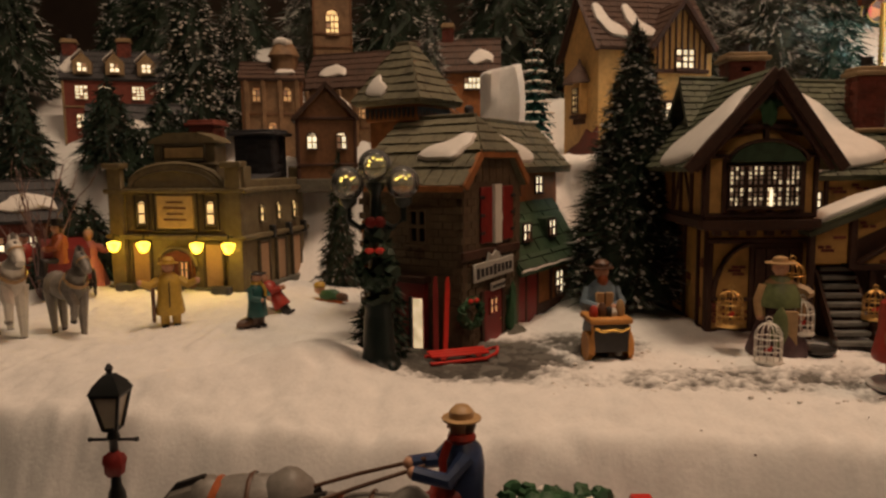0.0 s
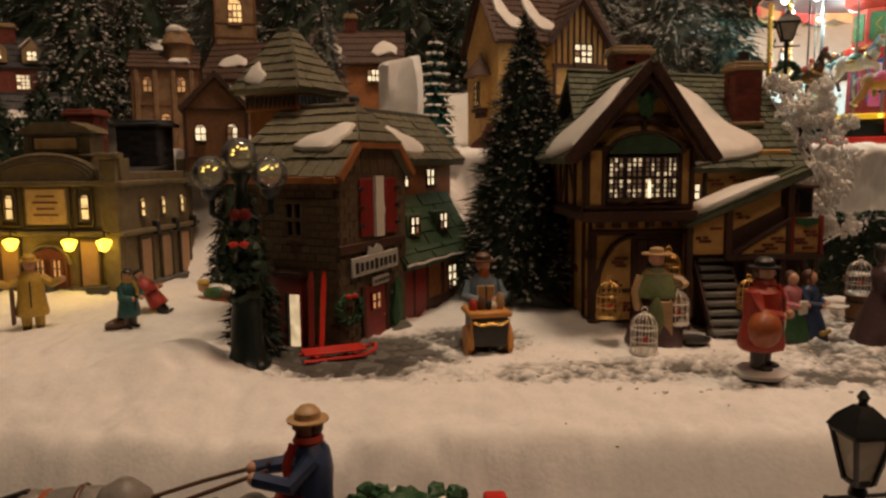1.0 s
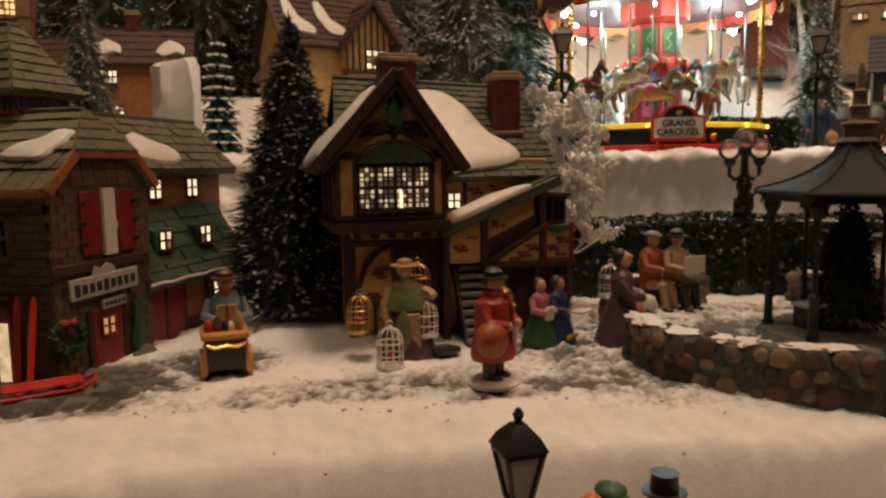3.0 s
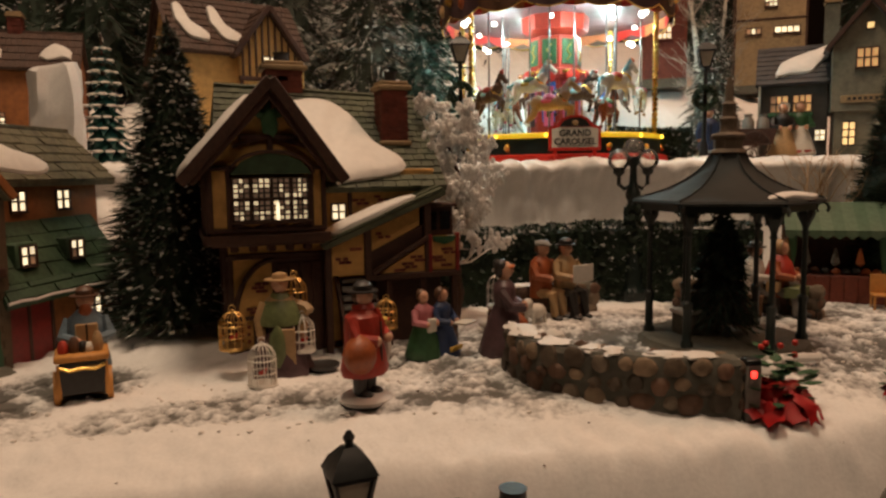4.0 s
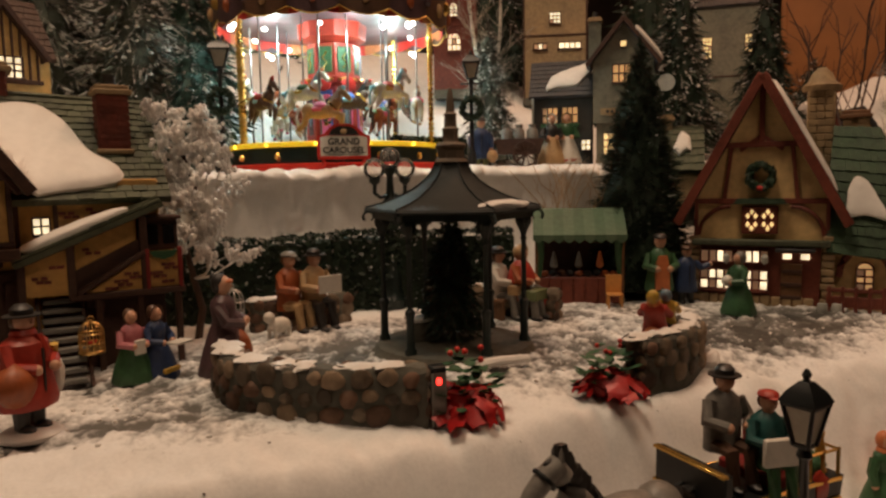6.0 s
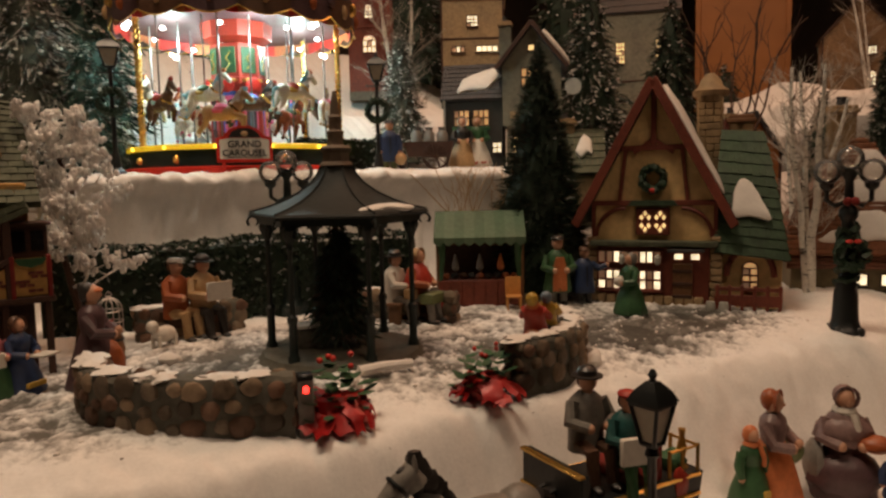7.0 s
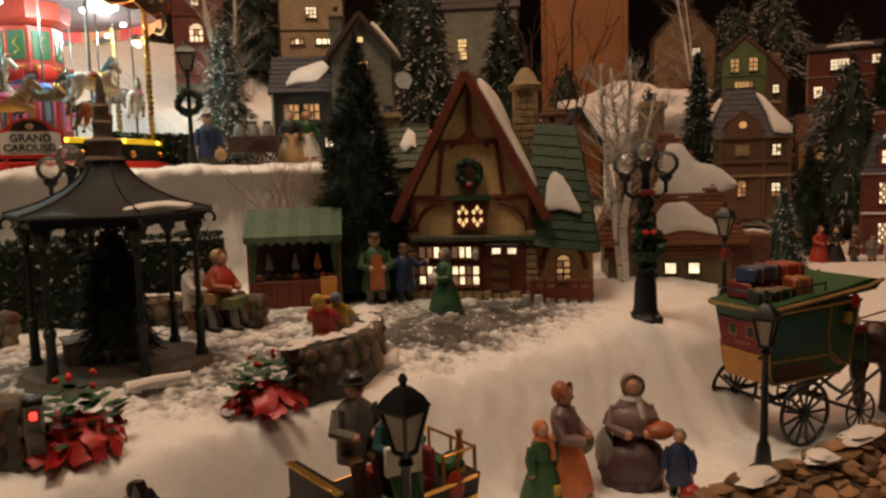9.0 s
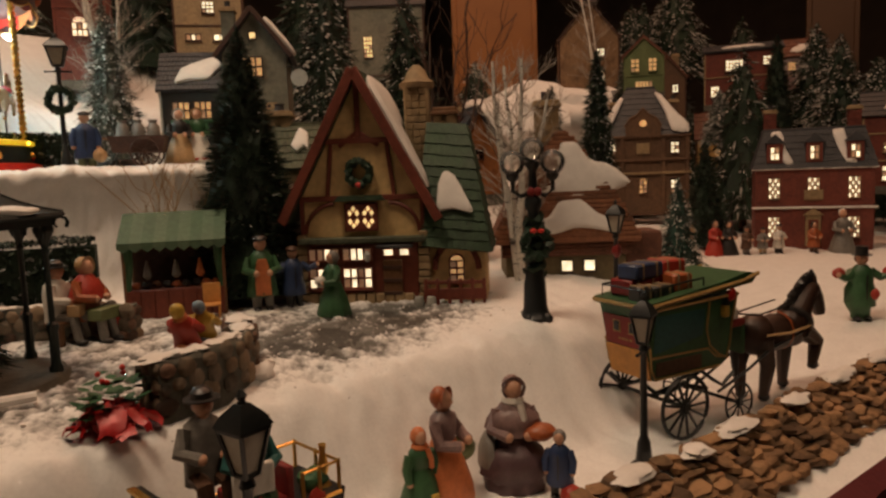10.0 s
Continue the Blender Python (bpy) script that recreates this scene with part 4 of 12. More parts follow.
def twig_tree(at, h, seed, material=BARK, n=7, label="bare brown curling twigs like a leafless tree", r=0.0022, name="bare_tree"):
    t = thing(name, at, 0, label, "tree")
    rnd = random.Random(seed)
    for k in range(n):
        s = Shape()
        a, p, d = 6.283 * k / n + rnd.random(), Vector((0, 0, -0.005)), None
        pts, out = [p], rnd.uniform(0.15, 0.55)
        for q in range(1, 9):
            curl = math.sin(q * 0.9 + k) * 0.006
            pts.append(Vector((math.cos(a) * out * h * (q / 8) ** 1.3 + curl, math.sin(a) * out * h * (q / 8) ** 1.3 - curl, h * rnd.uniform(0.93, 1.05) * q / 8)))
        s.tube(pts, r, material, 5, r * 0.3)
        for q in range(3):
            b = rnd.randrange(3, 7)
            aa = rnd.random() * 6.283
            branch(s, pts[b], Vector((math.cos(aa) * 0.6, math.sin(aa) * 0.6, 1)).normalized(), h * 0.2, r * 0.4, 1, rnd, material, 0.4)
        part("branch", s, t)
    return t


twig_tree((1.165, 0.45, 0.27), 0.235, 3)
twig_tree((0.822, 0.565, gz(0.822, 0.565) - 0.002), 0.150, 4, C["tan"], 10, "dry pale reeds standing in the snow", 0.0011, "dry_reeds")
twig_tree((-0.40, 0.70, gz(-0.40, 0.70)), 0.13, 6, C["mauve"], 8, "bare pale twigs beside the bank", 0.0011)

# dark woods that close the back of the display
rw = random.Random(77)
for k, (x, y, z) in enumerate(((-1.0, 1.2, 0.42), (-0.75, 1.75, 0.5), (-0.45, 1.7, 0.5), (-0.05, 1.75, 0.5), (0.3, 1.55, 0.5), (0.62, 1.5, 0.48), (0.85, 1.42, 0.47), (1.12, 1.5, 0.5), (1.5, 1.32, 0.5), (1.8, 1.05, 0.48), (2.05, 0.95, 0.45), (2.6, 0.95, 0.45), (2.85, 0.65, 0.42), (2.95, 0.35, 0.40), (2.8, 0.05, 0.36), (2.35, 0.05, 0.30), (2.1, 0.28, 0.25), (2.05, 0.52, 0.35))):
    conifer("pine_tree", "dark pine in the wood behind the village", (x, y, min(z, gz(x, y) + 0.01)), rw.uniform(0.26, 0.4), rw.uniform(0.07, 0.11), SNOWY if k % 3 else DARK, 200 + k, 0.05, 420, 8, 0.35, 0.7, 0.013, wide=0.0024, group="wood behind the village")


# trees on the hill at the far end, standing between the houses
for x, y, z, h_, r_, kinds, snow_, lab in (
        (2.70, 0.608, 0.560, 0.30, 0.12, (PINE, FROST, 0.5), 0.8, "broad dark pine thick with frost on the hill"),
        (2.62, 0.72, 0.560, 0.22, 0.09, SNOWY, 0.6, "dark frosted pine on the hill"),
        (1.50, 0.380, 0.260, 0.215, 0.027, (PINE, FROST, 0.10), 0.2, "slim dark pine behind the log cabin"),
        (2.30, 0.110, 0.330, 0.240, 0.075, (PINE, FROST, 0.3), 0.7, "dark pine with bright frosted tips"),
        (2.42, 0.175, 0.380, 0.240, 0.075, (PINE, FROST, 0.25), 0.6, "dark pine with bright frosted tips"),
        (2.22, 0.030, 0.300, 0.200, 0.065, (PINE, FROST, 0.3), 0.7, "small dark pine with frosted tips"),
        (2.12, 0.335, 0.330, 0.120, 0.034, (FROSTG, FROST, 0.6), 0.7, "little frosted tree among the roofs"),
        (2.20, 0.57, 0.440, 0.150, 0.045, (PINE, FROST, 0.3), 0.5, "dark frosted tree among the roofs")):
    conifer("pine_tree", lab, (x, y, z), h_, r_, kinds, int(x * 900 + y * 177), 0.04, 560, 8, snow_, 0.65, 0.011, wide=0.0020, core=0.66)


# shrubs and little trees below the red house
for k, (x, y, h_, r_) in enumerate(((-0.50, 0.90, 0.085, 0.034), (-0.44, 0.955, 0.11, 0.040), (-0.555, 0.95, 0.12, 0.045), (-0.385, 0.99, 0.09, 0.032), (-0.33, 0.93, 0.07, 0.026), (-0.62, 0.90, 0.10, 0.04), (-0.405, 0.815, 0.095, 0.034), (-0.455, 0.850, 0.12, 0.040), (-0.385, 0.885, 0.10, 0.034), (-0.425, 0.770, 0.06, 0.028))):
    conifer("small_fir_tree", "small dark green bush below the red house", (x, y, gz(x, y) - 0.006), h_, r_, (PINE, PINEB, 0.3), 300 + k, 0.02, 380, 9, 0.10, 0.6, 0.008, wide=0.0014, group="bushes below the red house")

# frosted and dark trees behind the tavern roof and at the far end
for x, y, h_, r_, kinds, snow_, lab in (
        (0.36, 1.12, 0.36, 0.10, FROSTED, 0.5, "broad frosted pine behind the tavern roof"),
        (0.44, 1.22, 0.40, 0.11, (FROSTG, FROST, 0.3), 0.3, "tall grey-green pine behind the tavern roof"),
        (0.555, 1.10, 0.30, 0.09, BLUISH, 0.2, "blue-green pine beside the carousel"),
        (2.62, 0.56, 0.30, 0.10, SNOWY, 0.5, "dark pine with frosted tips at the far end"),
        (2.78, 0.62, 0.36, 0.11, FROSTED, 0.4, "grey frosted pine at the far end"),
        (2.80, 0.30, 0.34, 0.11, DARK, 0.2, "dark pine at the far end of the village"),
        (2.90, 0.16, 0.36, 0.11, (FROSTG, FROST, 0.15), 0.2, "dull green pine at the far end of the village"),
        (2.95, 0.02, 0.36, 0.12, DARK, 0.2, "dark pine at the far end of the village"),
        (2.60, 0.06, 0.24, 0.08, (FROSTG, FROST, 0.15), 0.2, "dull green pine at the far end of the village"),
        (3.00, 0.42, 0.42, 0.13, SNOWY, 0.4, "dark pine with frosted tips at the far end")):
    conifer("pine_tree", lab, (x, y, gz(x, y) - 0.01), h_, r_, kinds, int(x * 1000 + y * 77), 0.04, 620, 8, snow_, 0.65, 0.012, wide=0.0022, core=0.62)

# ---- houses ----
def chimney(parent, c, w, d, h, material, cap=TAN, pots=1, rows=0):
    """A brick stack with a stepped cap and pots; c is the middle of its foot."""
    s = Shape()
    s.box((0, 0, h / 2), (w, d, h), material, 0.0008)
    n = max(4, int(h / 0.005))
    ch = part("chimney", s, parent, "", pose(*c))
    for k in range(n):
        z, bh = h * (k + 0.5) / n, h / n * 0.78
        for i in range(2):
            f = 0.30 if (k + i) % 2 else 0.62
            u = (-0.5 + f / 2) if i == 0 else (0.5 - (1 - (0.62 if k % 2 else 0.30)) / 2)
            f = f if i == 0 else 1 - (0.62 if k % 2 else 0.30)
            block("brick", ch, (u * w, -d / 2, z), (w * f * 0.93, 0.0014, bh), material)
            block("brick", ch, (w / 2, u * d, z), (0.0014, d * f * 0.93, bh), material)
            block("brick", ch, (-w / 2, u * d, z), (0.0014, d * f * 0.93, bh), material)
    part("chimney_cap", Shape().box((0, 0, h + 0.002), (w * 1.3, d * 1.3, 0.004), cap, 0.0012).box((0, 0, h + 0.0055), (w * 1.12, d * 1.12, 0.004), cap, 0.001), ch)
    for k in range(pots):
        x = (k - (pots - 1) / 2) * w * 0.5
        part("chimney_pot", Shape().lathe([(w * 0.24, h + 0.007), (w * 0.2, h + 0.014), (w * 0.25, h + 0.016), (w * 0.18, h + 0.016)], SLATE, 10, (x, 0, 0)), ch)
    return ch


def gable_shell(parent, w, d, hw, hr, wall, roof, ridge="x", over=0.006, rows=7, seed=0, thick=0.003, z0=0.0):
    """Walls with gables and two shingled slopes. The front is towards -y; the middle of the base is the origin."""
    s = Shape()
    if ridge == "y":
        s.prism([(-w / 2, z0), (w / 2, z0), (w / 2, z0 + hw), (0, z0 + hw + hr), (-w / 2, z0 + hw)], -d / 2, d / 2, wall)
        k = hr / (w / 2)
        for sg in (-1, 1):
            e = (sg * (w / 2 + over), z0 + hw - over * k + 0.001)
            a, b = (-d / 2 - over, d / 2 + over) if sg > 0 else (d / 2 + over, -d / 2 - over)
            quad = [(e[0], a, e[1]), (e[0], b, e[1]), (0, b, z0 + hw + hr + 0.001), (0, a, z0 + hw + hr + 0.001)]
            shingled(parent, quad, rows, roof, thick, seed + sg)
        part("ridge_cap", Shape().box((0, 0, z0 + hw + hr + 0.001), (0.004, d + 2 * over, 0.003), roof, 0.001), parent)
    else:
        s.prism([(-d / 2, z0), (d / 2, z0), (d / 2, z0 + hw), (0, z0 + hw + hr), (-d / 2, z0 + hw)], -w / 2, w / 2, wall, pose(0, 0, 0, 0, 0, 90))
        k = hr / (d / 2)
        for sg in (-1, 1):
            e = (sg * (d / 2 + over), z0 + hw - over * k + 0.001)
            a, b = (-w / 2 - over, w / 2 + over) if sg < 0 else (w / 2 + over, -w / 2 - over)
            quad = [(a, e[0], e[1]), (b, e[0], e[1]), (b, 0, z0 + hw + hr + 0.001), (a, 0, z0 + hw + hr + 0.001)]
            shingled(parent, quad, rows, roof, thick, seed + sg)
        part("ridge_cap", Shape().box((0, 0, z0 + hw + hr + 0.001), (w + 2 * over, 0.004, 0.003), roof, 0.001), parent)
    return part("wall", s, parent)


def house(name, label, at, rz, w, d, hw, hr, wall, roof, ridge="x", wins=(), rows=6, seed=0, chimneys=(), snow=(), lit=LIT, trim=TIMBER, bands=(), door=None, corner=True):
    """A small lit village house. wins: (face, x, z, w, h, nx, nz, arch); snow: (u, v, w, h, side) on the front slope or right slope."""
    t = thing(name, at, rz, label, "house")
    gable_shell(t, w, d, hw, hr, wall, roof, ridge, 0.005, rows, seed)
    part("plinth", Shape().box((0, 0, -0.004), (w + 0.004, d + 0.004, 0.016), STONEW, 0.001), t)
    if corner:
        for sx in (-1, 1):
            for sy in (-1, 1):
                bar("corner_post", t, (sx * (w / 2 - 0.0008), sy * (d / 2 - 0.0008), hw / 2), (0.004, 0.004, hw - 0.002), trim)
    for z in bands:
        bar("band", t, (0, -d / 2 - 0.0006, z), (w + 0.003, 0.003, 0.003), trim)
        bar("band", t, (w / 2 + 0.0006, 0, z), (0.003, d + 0.003, 0.003), trim)
    for f_, x, z, ww, wh, nx, nz, arch in wins:
        if f_ == "f":
            c, fa = (x, -d / 2 - 0.0006, z), 0
        elif f_ == "r":
            c, fa = (w / 2 + 0.0006, x, z), 90
        else:
            c, fa = (-w / 2 - 0.0006, x, z), -90
        window(t, c, ww * 0.85, wh * 0.85, nx + 1 if ww > 0.019 else nx, nz + 1 if wh > 0.019 else nz, lit, fa, trim, 0.15, arch, seed=seed)
    if door:
        x, dw, dh, dm = door
        dr = part("door", Shape().box((x, -d / 2 - 0.001, dh / 2), (dw, 0.003, dh), dm, 0.0005).box((x, -d / 2 - 0.002, dh * 0.3), (dw * 0.7, 0.003, dh * 0.35), dm, 0.0005), t)
        part("door_frame", Shape().box((x, -d / 2 - 0.0012, dh + 0.0015), (dw + 0.006, 0.005, 0.003), trim, 0.0005), dr)
        part("door_handle", Shape().blob((x + dw * 0.35, -d / 2 - 0.0038, dh * 0.45), (0.0007, 0.0007, 0.0007), BRASS, 6, 4), dr)
    for x, y, z, cw, ch, cm in chimneys:
        chimney(t, (x, y, z), cw, cw, ch, cm)
    for k, (u, v, sw, sh, side) in enumerate(snow):
        out = [(-sw / 2, -sh * 0.3), (-sw * 0.2, -sh / 2), (sw * 0.25, -sh * 0.3), (sw / 2, -sh * 0.45), (sw * 0.42, sh * 0.2), (0, sh / 2), (-sw * 0.35, sh * 0.15)]
        if ridge == "x":
            sl = Vector((0, d / 2, hr)).normalized()
            nrm = Vector((0, -hr, d / 2)).normalized()
            snow_patch(t, Vector((u, -d / 2, hw)) + sl * v + nrm * 0.002, (1, 0, 0), sl, nrm, out, 0.004, k + seed)
        else:
            sg = 1 if side == "r" else -1
            sl = Vector((-sg * w / 2, 0, hr)).normalized()
            nrm = Vector((sg * hr, 0, w / 2)).normalized()
            snow_patch(t, Vector((sg * w / 2, u, hw)) + sl * v + nrm * 0.002, (0, 1, 0), sl, nrm, out, 0.004, k + seed)
    return t


def timber_wall(parent, face, x0, x1, z0, z1, posts, material, y=0.0, w=0.004, d=0.003, braces=()):
    """Half-timbering on a wall: sill, head, posts and braces. face: pose of the wall's plane."""
    hold = part("timber_frame", Shape().box(((x0 + x1) / 2, y, z0), (x1 - x0, d, w), material, 0.0005), parent, "", face)
    bar("rail", hold, ((x0 + x1) / 2, y - 0.0002, z1), (x1 - x0, d, w), material)
    for x in posts:
        bar("post", hold, (x, y - 0.0005, (z0 + z1) / 2), (w, d, z1 - z0 - w), material)
    for a, b in braces:
        beam("brace", hold, (a[0], y + 0.0002, a[1]), (b[0], y + 0.0002, b[1]), w * 0.8, d * 0.8, material)
    return hold


# the half-timbered tavern
def brick_spots(parent, spots, y, seed):
    """Little groups of bare red bricks where plaster has fallen off a wall in the x-z plane."""
    rnd = random.Random(seed)
    for x, z, n in spots:
        for k in range(n):
            block("brick", parent, (x + 0.0052 * (k % 2) - 0.0026 * ((k // 2) % 2) + rnd.uniform(-0.0006, 0.0006), y - rnd.uniform(0, 0.0003), z + 0.0028 * (k // 2)), (rnd.uniform(0.0040, 0.0050), 0.0012, 0.0022), BRICKRED)


def tavern():
    t = thing("tavern", (0.292, 0.612, 0.163), -2, "half-timbered ochre tavern with mossy shingles and an outside stair", "house")
    low = part("wall", Shape().box((0.0, 0.02, 0.0425), (0.162, 0.145, 0.095), OCHRE, 0.001), t, "ochre plaster lower storey")
    part("wall", Shape().box((-0.0530, -0.0215, 0.1200), (0.081, 0.117, 0.053), OCHRE, 0.001), t, "ochre plaster upper storey")
    part("wall", Shape().box((0.036, 0.028, 0.112), (0.106, 0.128, 0.058), OCHRE, 0.001), t)
    front, up, left = pose(0, -0.0530, 0), pose(0, -0.0805, 0), pose(-0.0816, 0, 0, 0, 0, -90)
    # lower storey: plaster on the left with a curved brace, a dark doorway, a row of corbels
    timber_wall(t, front, -0.082, 0.081, 0.004, 0.0765, (-0.0795, -0.0470, -0.0100), TIMBER, w=0.0042)
    beam("rail", t, (-0.0785, -0.0545, 0.0300), (-0.0475, -0.0545, 0.0300), 0.0032, 0.0024, TIMBER)
    beam("stud", t, (-0.0630, -0.0543, 0.0040), (-0.0630, -0.0543, 0.0290), 0.0030, 0.0024, TIMBER)
    part("curved_brace", Shape().tube([(-0.0770 + 0.030 * (1 - math.cos(q * 0.196)), -0.0545, 0.030 + 0.044 * math.sin(q * 0.196)) for q in range(9)], 0.0022, TIMBER, 6), t, "curved timber brace")
    part("doorway", Shape().box((-0.0285, -0.0535, 0.038), (0.036, 0.003, 0.074), TIMBER, 0.0008), t, "dark boarded doorway")
    for k in range(4):
        bar("door_board", t, (-0.0415 + 0.0088 * k, -0.0556, 0.036), (0.0080, 0.0016, 0.070), TIMBER)
    for k in range(6):
        bar("corbel", t, (-0.0760 + 0.0135 * k, -0.0560, 0.0838), (0.0058, 0.008, 0.0062), TIMBER, 0.0008)
    timber_wall(t, left, -0.09, 0.053, 0.004, 0.0865, (-0.088, -0.045, -0.005, 0.032, 0.051), TIMBER)
    brick_spots(low, ((-0.074, 0.012, 12), (-0.060, 0.050, 6), (-0.064, 0.034, 4), (-0.055, 0.014, 6)), -0.0528, 3)
    rb = random.Random(9)
    for y, z, n in ((0.040, 0.055, 5), (0.036, 0.022, 6), (0.008, 0.040, 4), (-0.03, 0.060, 5)):
        for k in range(n):
            block("brick", low, (-0.0812, -y + 0.0050 * (k % 2), z + 0.0028 * (k // 2)), (0.0012, rb.uniform(0.004, 0.005), 0.0022), BRICKRED)
    # upper storey
    timber_wall(t, pose(-0.0940, 0, 0, 0, 0, -90), -0.037, 0.0795, 0.0965, 0.1425, (-0.036, 0.0, 0.022, 0.050, 0.0785), TIMBER, braces=(((0.002, 0.100), (0.020, 0.139)), ((0.050, 0.100), (0.026, 0.139))))
    timber_wall(t, up, -0.0945, -0.0115, 0.0985, 0.1425, (-0.0925, -0.0800, -0.0225, -0.0132), TIMBER, w=0.0034,
                braces=(((-0.078, 0.1025), (-0.064, 0.0990)), ((-0.0640, 0.0990), (-0.0515, 0.1035)), ((-0.0515, 0.1035), (-0.039, 0.0990)), ((-0.039, 0.0990), (-0.0240, 0.1025))))
    bar("sill_beam", t, (-0.0530, -0.0815, 0.0922), (0.088, 0.007, 0.0068), TIMBER, label="heavy timber beam under the jetty")
    bar("sill_beam", t, (-0.0950, -0.0225, 0.0922), (0.006, 0.118, 0.0068), TIMBER)
    bar("jetty_floor", t, (-0.0530, -0.068, 0.0882), (0.080, 0.022, 0.003), TIMBER)
    # the bay window: four lights of small panes
    wx = ((-0.0716, 0.0105, 3), (-0.0578, 0.0115, 3), (-0.0440, 0.0115, 3), (-0.0308, 0.0100, 3))
    for x, w, nx in wx:
        for z in (0.1282, 0.1125):
            window(t, (x, -0.0822, z), w, 0.0132, nx, 4, LITSOFT, 0, TIMBER, 0.48, False, False, 3, 0.003, LITFAINT)
    bar("transom", t, (-0.0512, -0.0838, 0.12035), (0.054, 0.0024, 0.0022), TIMBER, 0.0003)
    bar("window_sill", t, (-0.0512, -0.0838, 0.1042), (0.056, 0.0044, 0.0026), TIMBER, 0.0005)
    part("candle", Shape().lathe([(0.0012, 0), (0.0012, 0.0120), (0.0004, 0.014)], LITWHITE, 8, (-0.0470, -0.0852, 0.1055)), t, "glowing white candle in the window")
    part("window_hood", Shape().prism([(-0.0790, 0.1380), (-0.0220, 0.1380), (-0.0300, 0.1470), (-0.0400, 0.1515), (-0.0505, 0.1530), (-0.0610, 0.1515), (-0.0710, 0.1470)], -0.0870, -0.078, TEALROOF), t, "green curved hood")
    part("hood_rim", Shape().tube([(-0.0505 - 0.0290 * math.cos(q * 0.314), -0.0875, 0.1385 + 0.0155 * math.sin(q * 0.314)) for q in range(11)], 0.0013, TIMBER, 6), t)
    # front gable and its roof
    part("gable", Shape().prism([(-0.0935, 0.1425), (-0.0115, 0.1425), (-0.0505, 0.197)], -0.079, 0.0, OCHRE), t)
    for ex, seed, sg in ((-0.1115, 10, -1), (-0.0005, 12, 1)):
        a, b = (-0.096, 0.04) if sg > 0 else (0.04, -0.096)
        shingled(t, [(ex, a, 0.1345), (ex, b, 0.1345), (-0.0505, b, 0.2055), (-0.0505, a, 0.2055)], 13, SHINGLE, 0.004, seed, tab=0.009)
        beam("bargeboard", t, (ex + sg * 0.0005, -0.0965, 0.1325), (-0.0505, -0.0965, 0.2025), 0.0078, 0.004, TIMBER)
        beam("inner_bargeboard", t, (ex - sg * 0.006, -0.0925, 0.1325), (-0.0505, -0.0925, 0.1930), 0.0050, 0.004, TIMBER)
    beam("collar_beam", t, (-0.072, -0.0812, 0.1640), (-0.029, -0.0812, 0.1640), 0.0036, 0.003, TIMBER)
    beam("king_post", t, (-0.0505, -0.0812, 0.154), (-0.0505, -0.0812, 0.196), 0.004, 0.003, TIMBER)
    for sg in (-1, 1):
        beam("brace", t, (-0.0505 + sg * 0.026, -0.0808, 0.1575), (-0.0505 + sg * 0.004, -0.0808, 0.1640), 0.0030, 0.0024, TIMBER)
    gl = part("garland", Shape().blob((-0.0505, -0.0850, 0.176), (0.0060, 0.003, 0.0095), HOLLY, 12, 9, 0.7, 2), t, "dark green garland under the gable")
    for sg in (-1, 1):
        part("sprig", Shape().blob((-0.0505 + sg * 0.006, -0.0848, 0.180), (0.0055, 0.002, 0.0028), HOLLY, 9, 6, 0.6, 5 + sg), gl)
    # main roof behind
    shingled(t, [(-0.090, -0.046, 0.126), (0.097, -0.046, 0.126), (0.098, 0.04, 0.2055), (-0.080, 0.04, 0.2130)], 15, SHINGLE, 0.004, 15, tab=0.0105, pieces=True)
    shingled(t, [(0.097, 0.10, 0.126), (-0.090, 0.10, 0.126), (-0.080, 0.04, 0.2130), (0.098, 0.04, 0.2055)], 8, SHINGLE, 0.004, 16)
    part("gable", Shape().prism([(-0.04, 0.132), (0.094, 0.132), (0.04, 0.198)], -0.001, 0.001, OCHRE, pose(0.088, 0, 0, 0, 0, 90)), t)
    part("ridge_cap", Shape().tube([(-0.080, 0.04, 0.2140), (0.098, 0.04, 0.2065)], 0.0022, SHINGLE, 6), t)
    chimney(t, (0.0640, 0.002, 0.152), 0.0225, 0.0215, 0.0560, BRICKRED, TAN, 1)
    part("chimney_shoulder", Shape().box((0.0640, 0.000, 0.163), (0.0270, 0.026, 0.0040), TAN, 0.001), t, "pale stone course at the chimney's foot")
    chimney(t, (-0.0215, 0.050, 0.188), 0.0310, 0.026, 0.0400, BRICKRED, TAN, 1)

    def roof_top(x, y):
        main_slope = 0.1305 + 0.9245 * (min(y, 0.04) + 0.046)
        gable_slope = 0.2090 - (1.42 if x > -0.0505 else 1.164) * abs(x + 0.0505)
        return max(main_slope, gable_slope) if y > -0.05 else gable_slope

    snow_drape(t, [(-0.034, 0.024), (-0.0012, 0.0313), (0.0153, 0.0282), (0.0296, 0.0164), (0.0385, -0.0014), (0.0449, -0.0147), (0.0593, -0.0229), (0.0655, -0.0317), (0.0598, -0.0375), (0.0405, -0.0410), (0.0205, -0.0430), (0.0035, -0.0460), (-0.006, -0.060), (-0.020, -0.080), (-0.033, -0.080), (-0.036, -0.030)], (0.004, -0.012), roof_top, 0.0052, 4, (0.1, -0.35, 0.9))
    k = Vector((-0.061, 0, -0.071)).normalized()
    snow_patch(t, (-0.0505, -0.05, 0.2075), (0, -1, 0), -k, Vector((-0.071, 0, 0.061)), [(0.042, -0.090), (0.043, -0.028), (0.028, -0.022), (0.008, -0.044), (-0.03, -0.080), (-0.03, -0.094)], 0.005, 3)
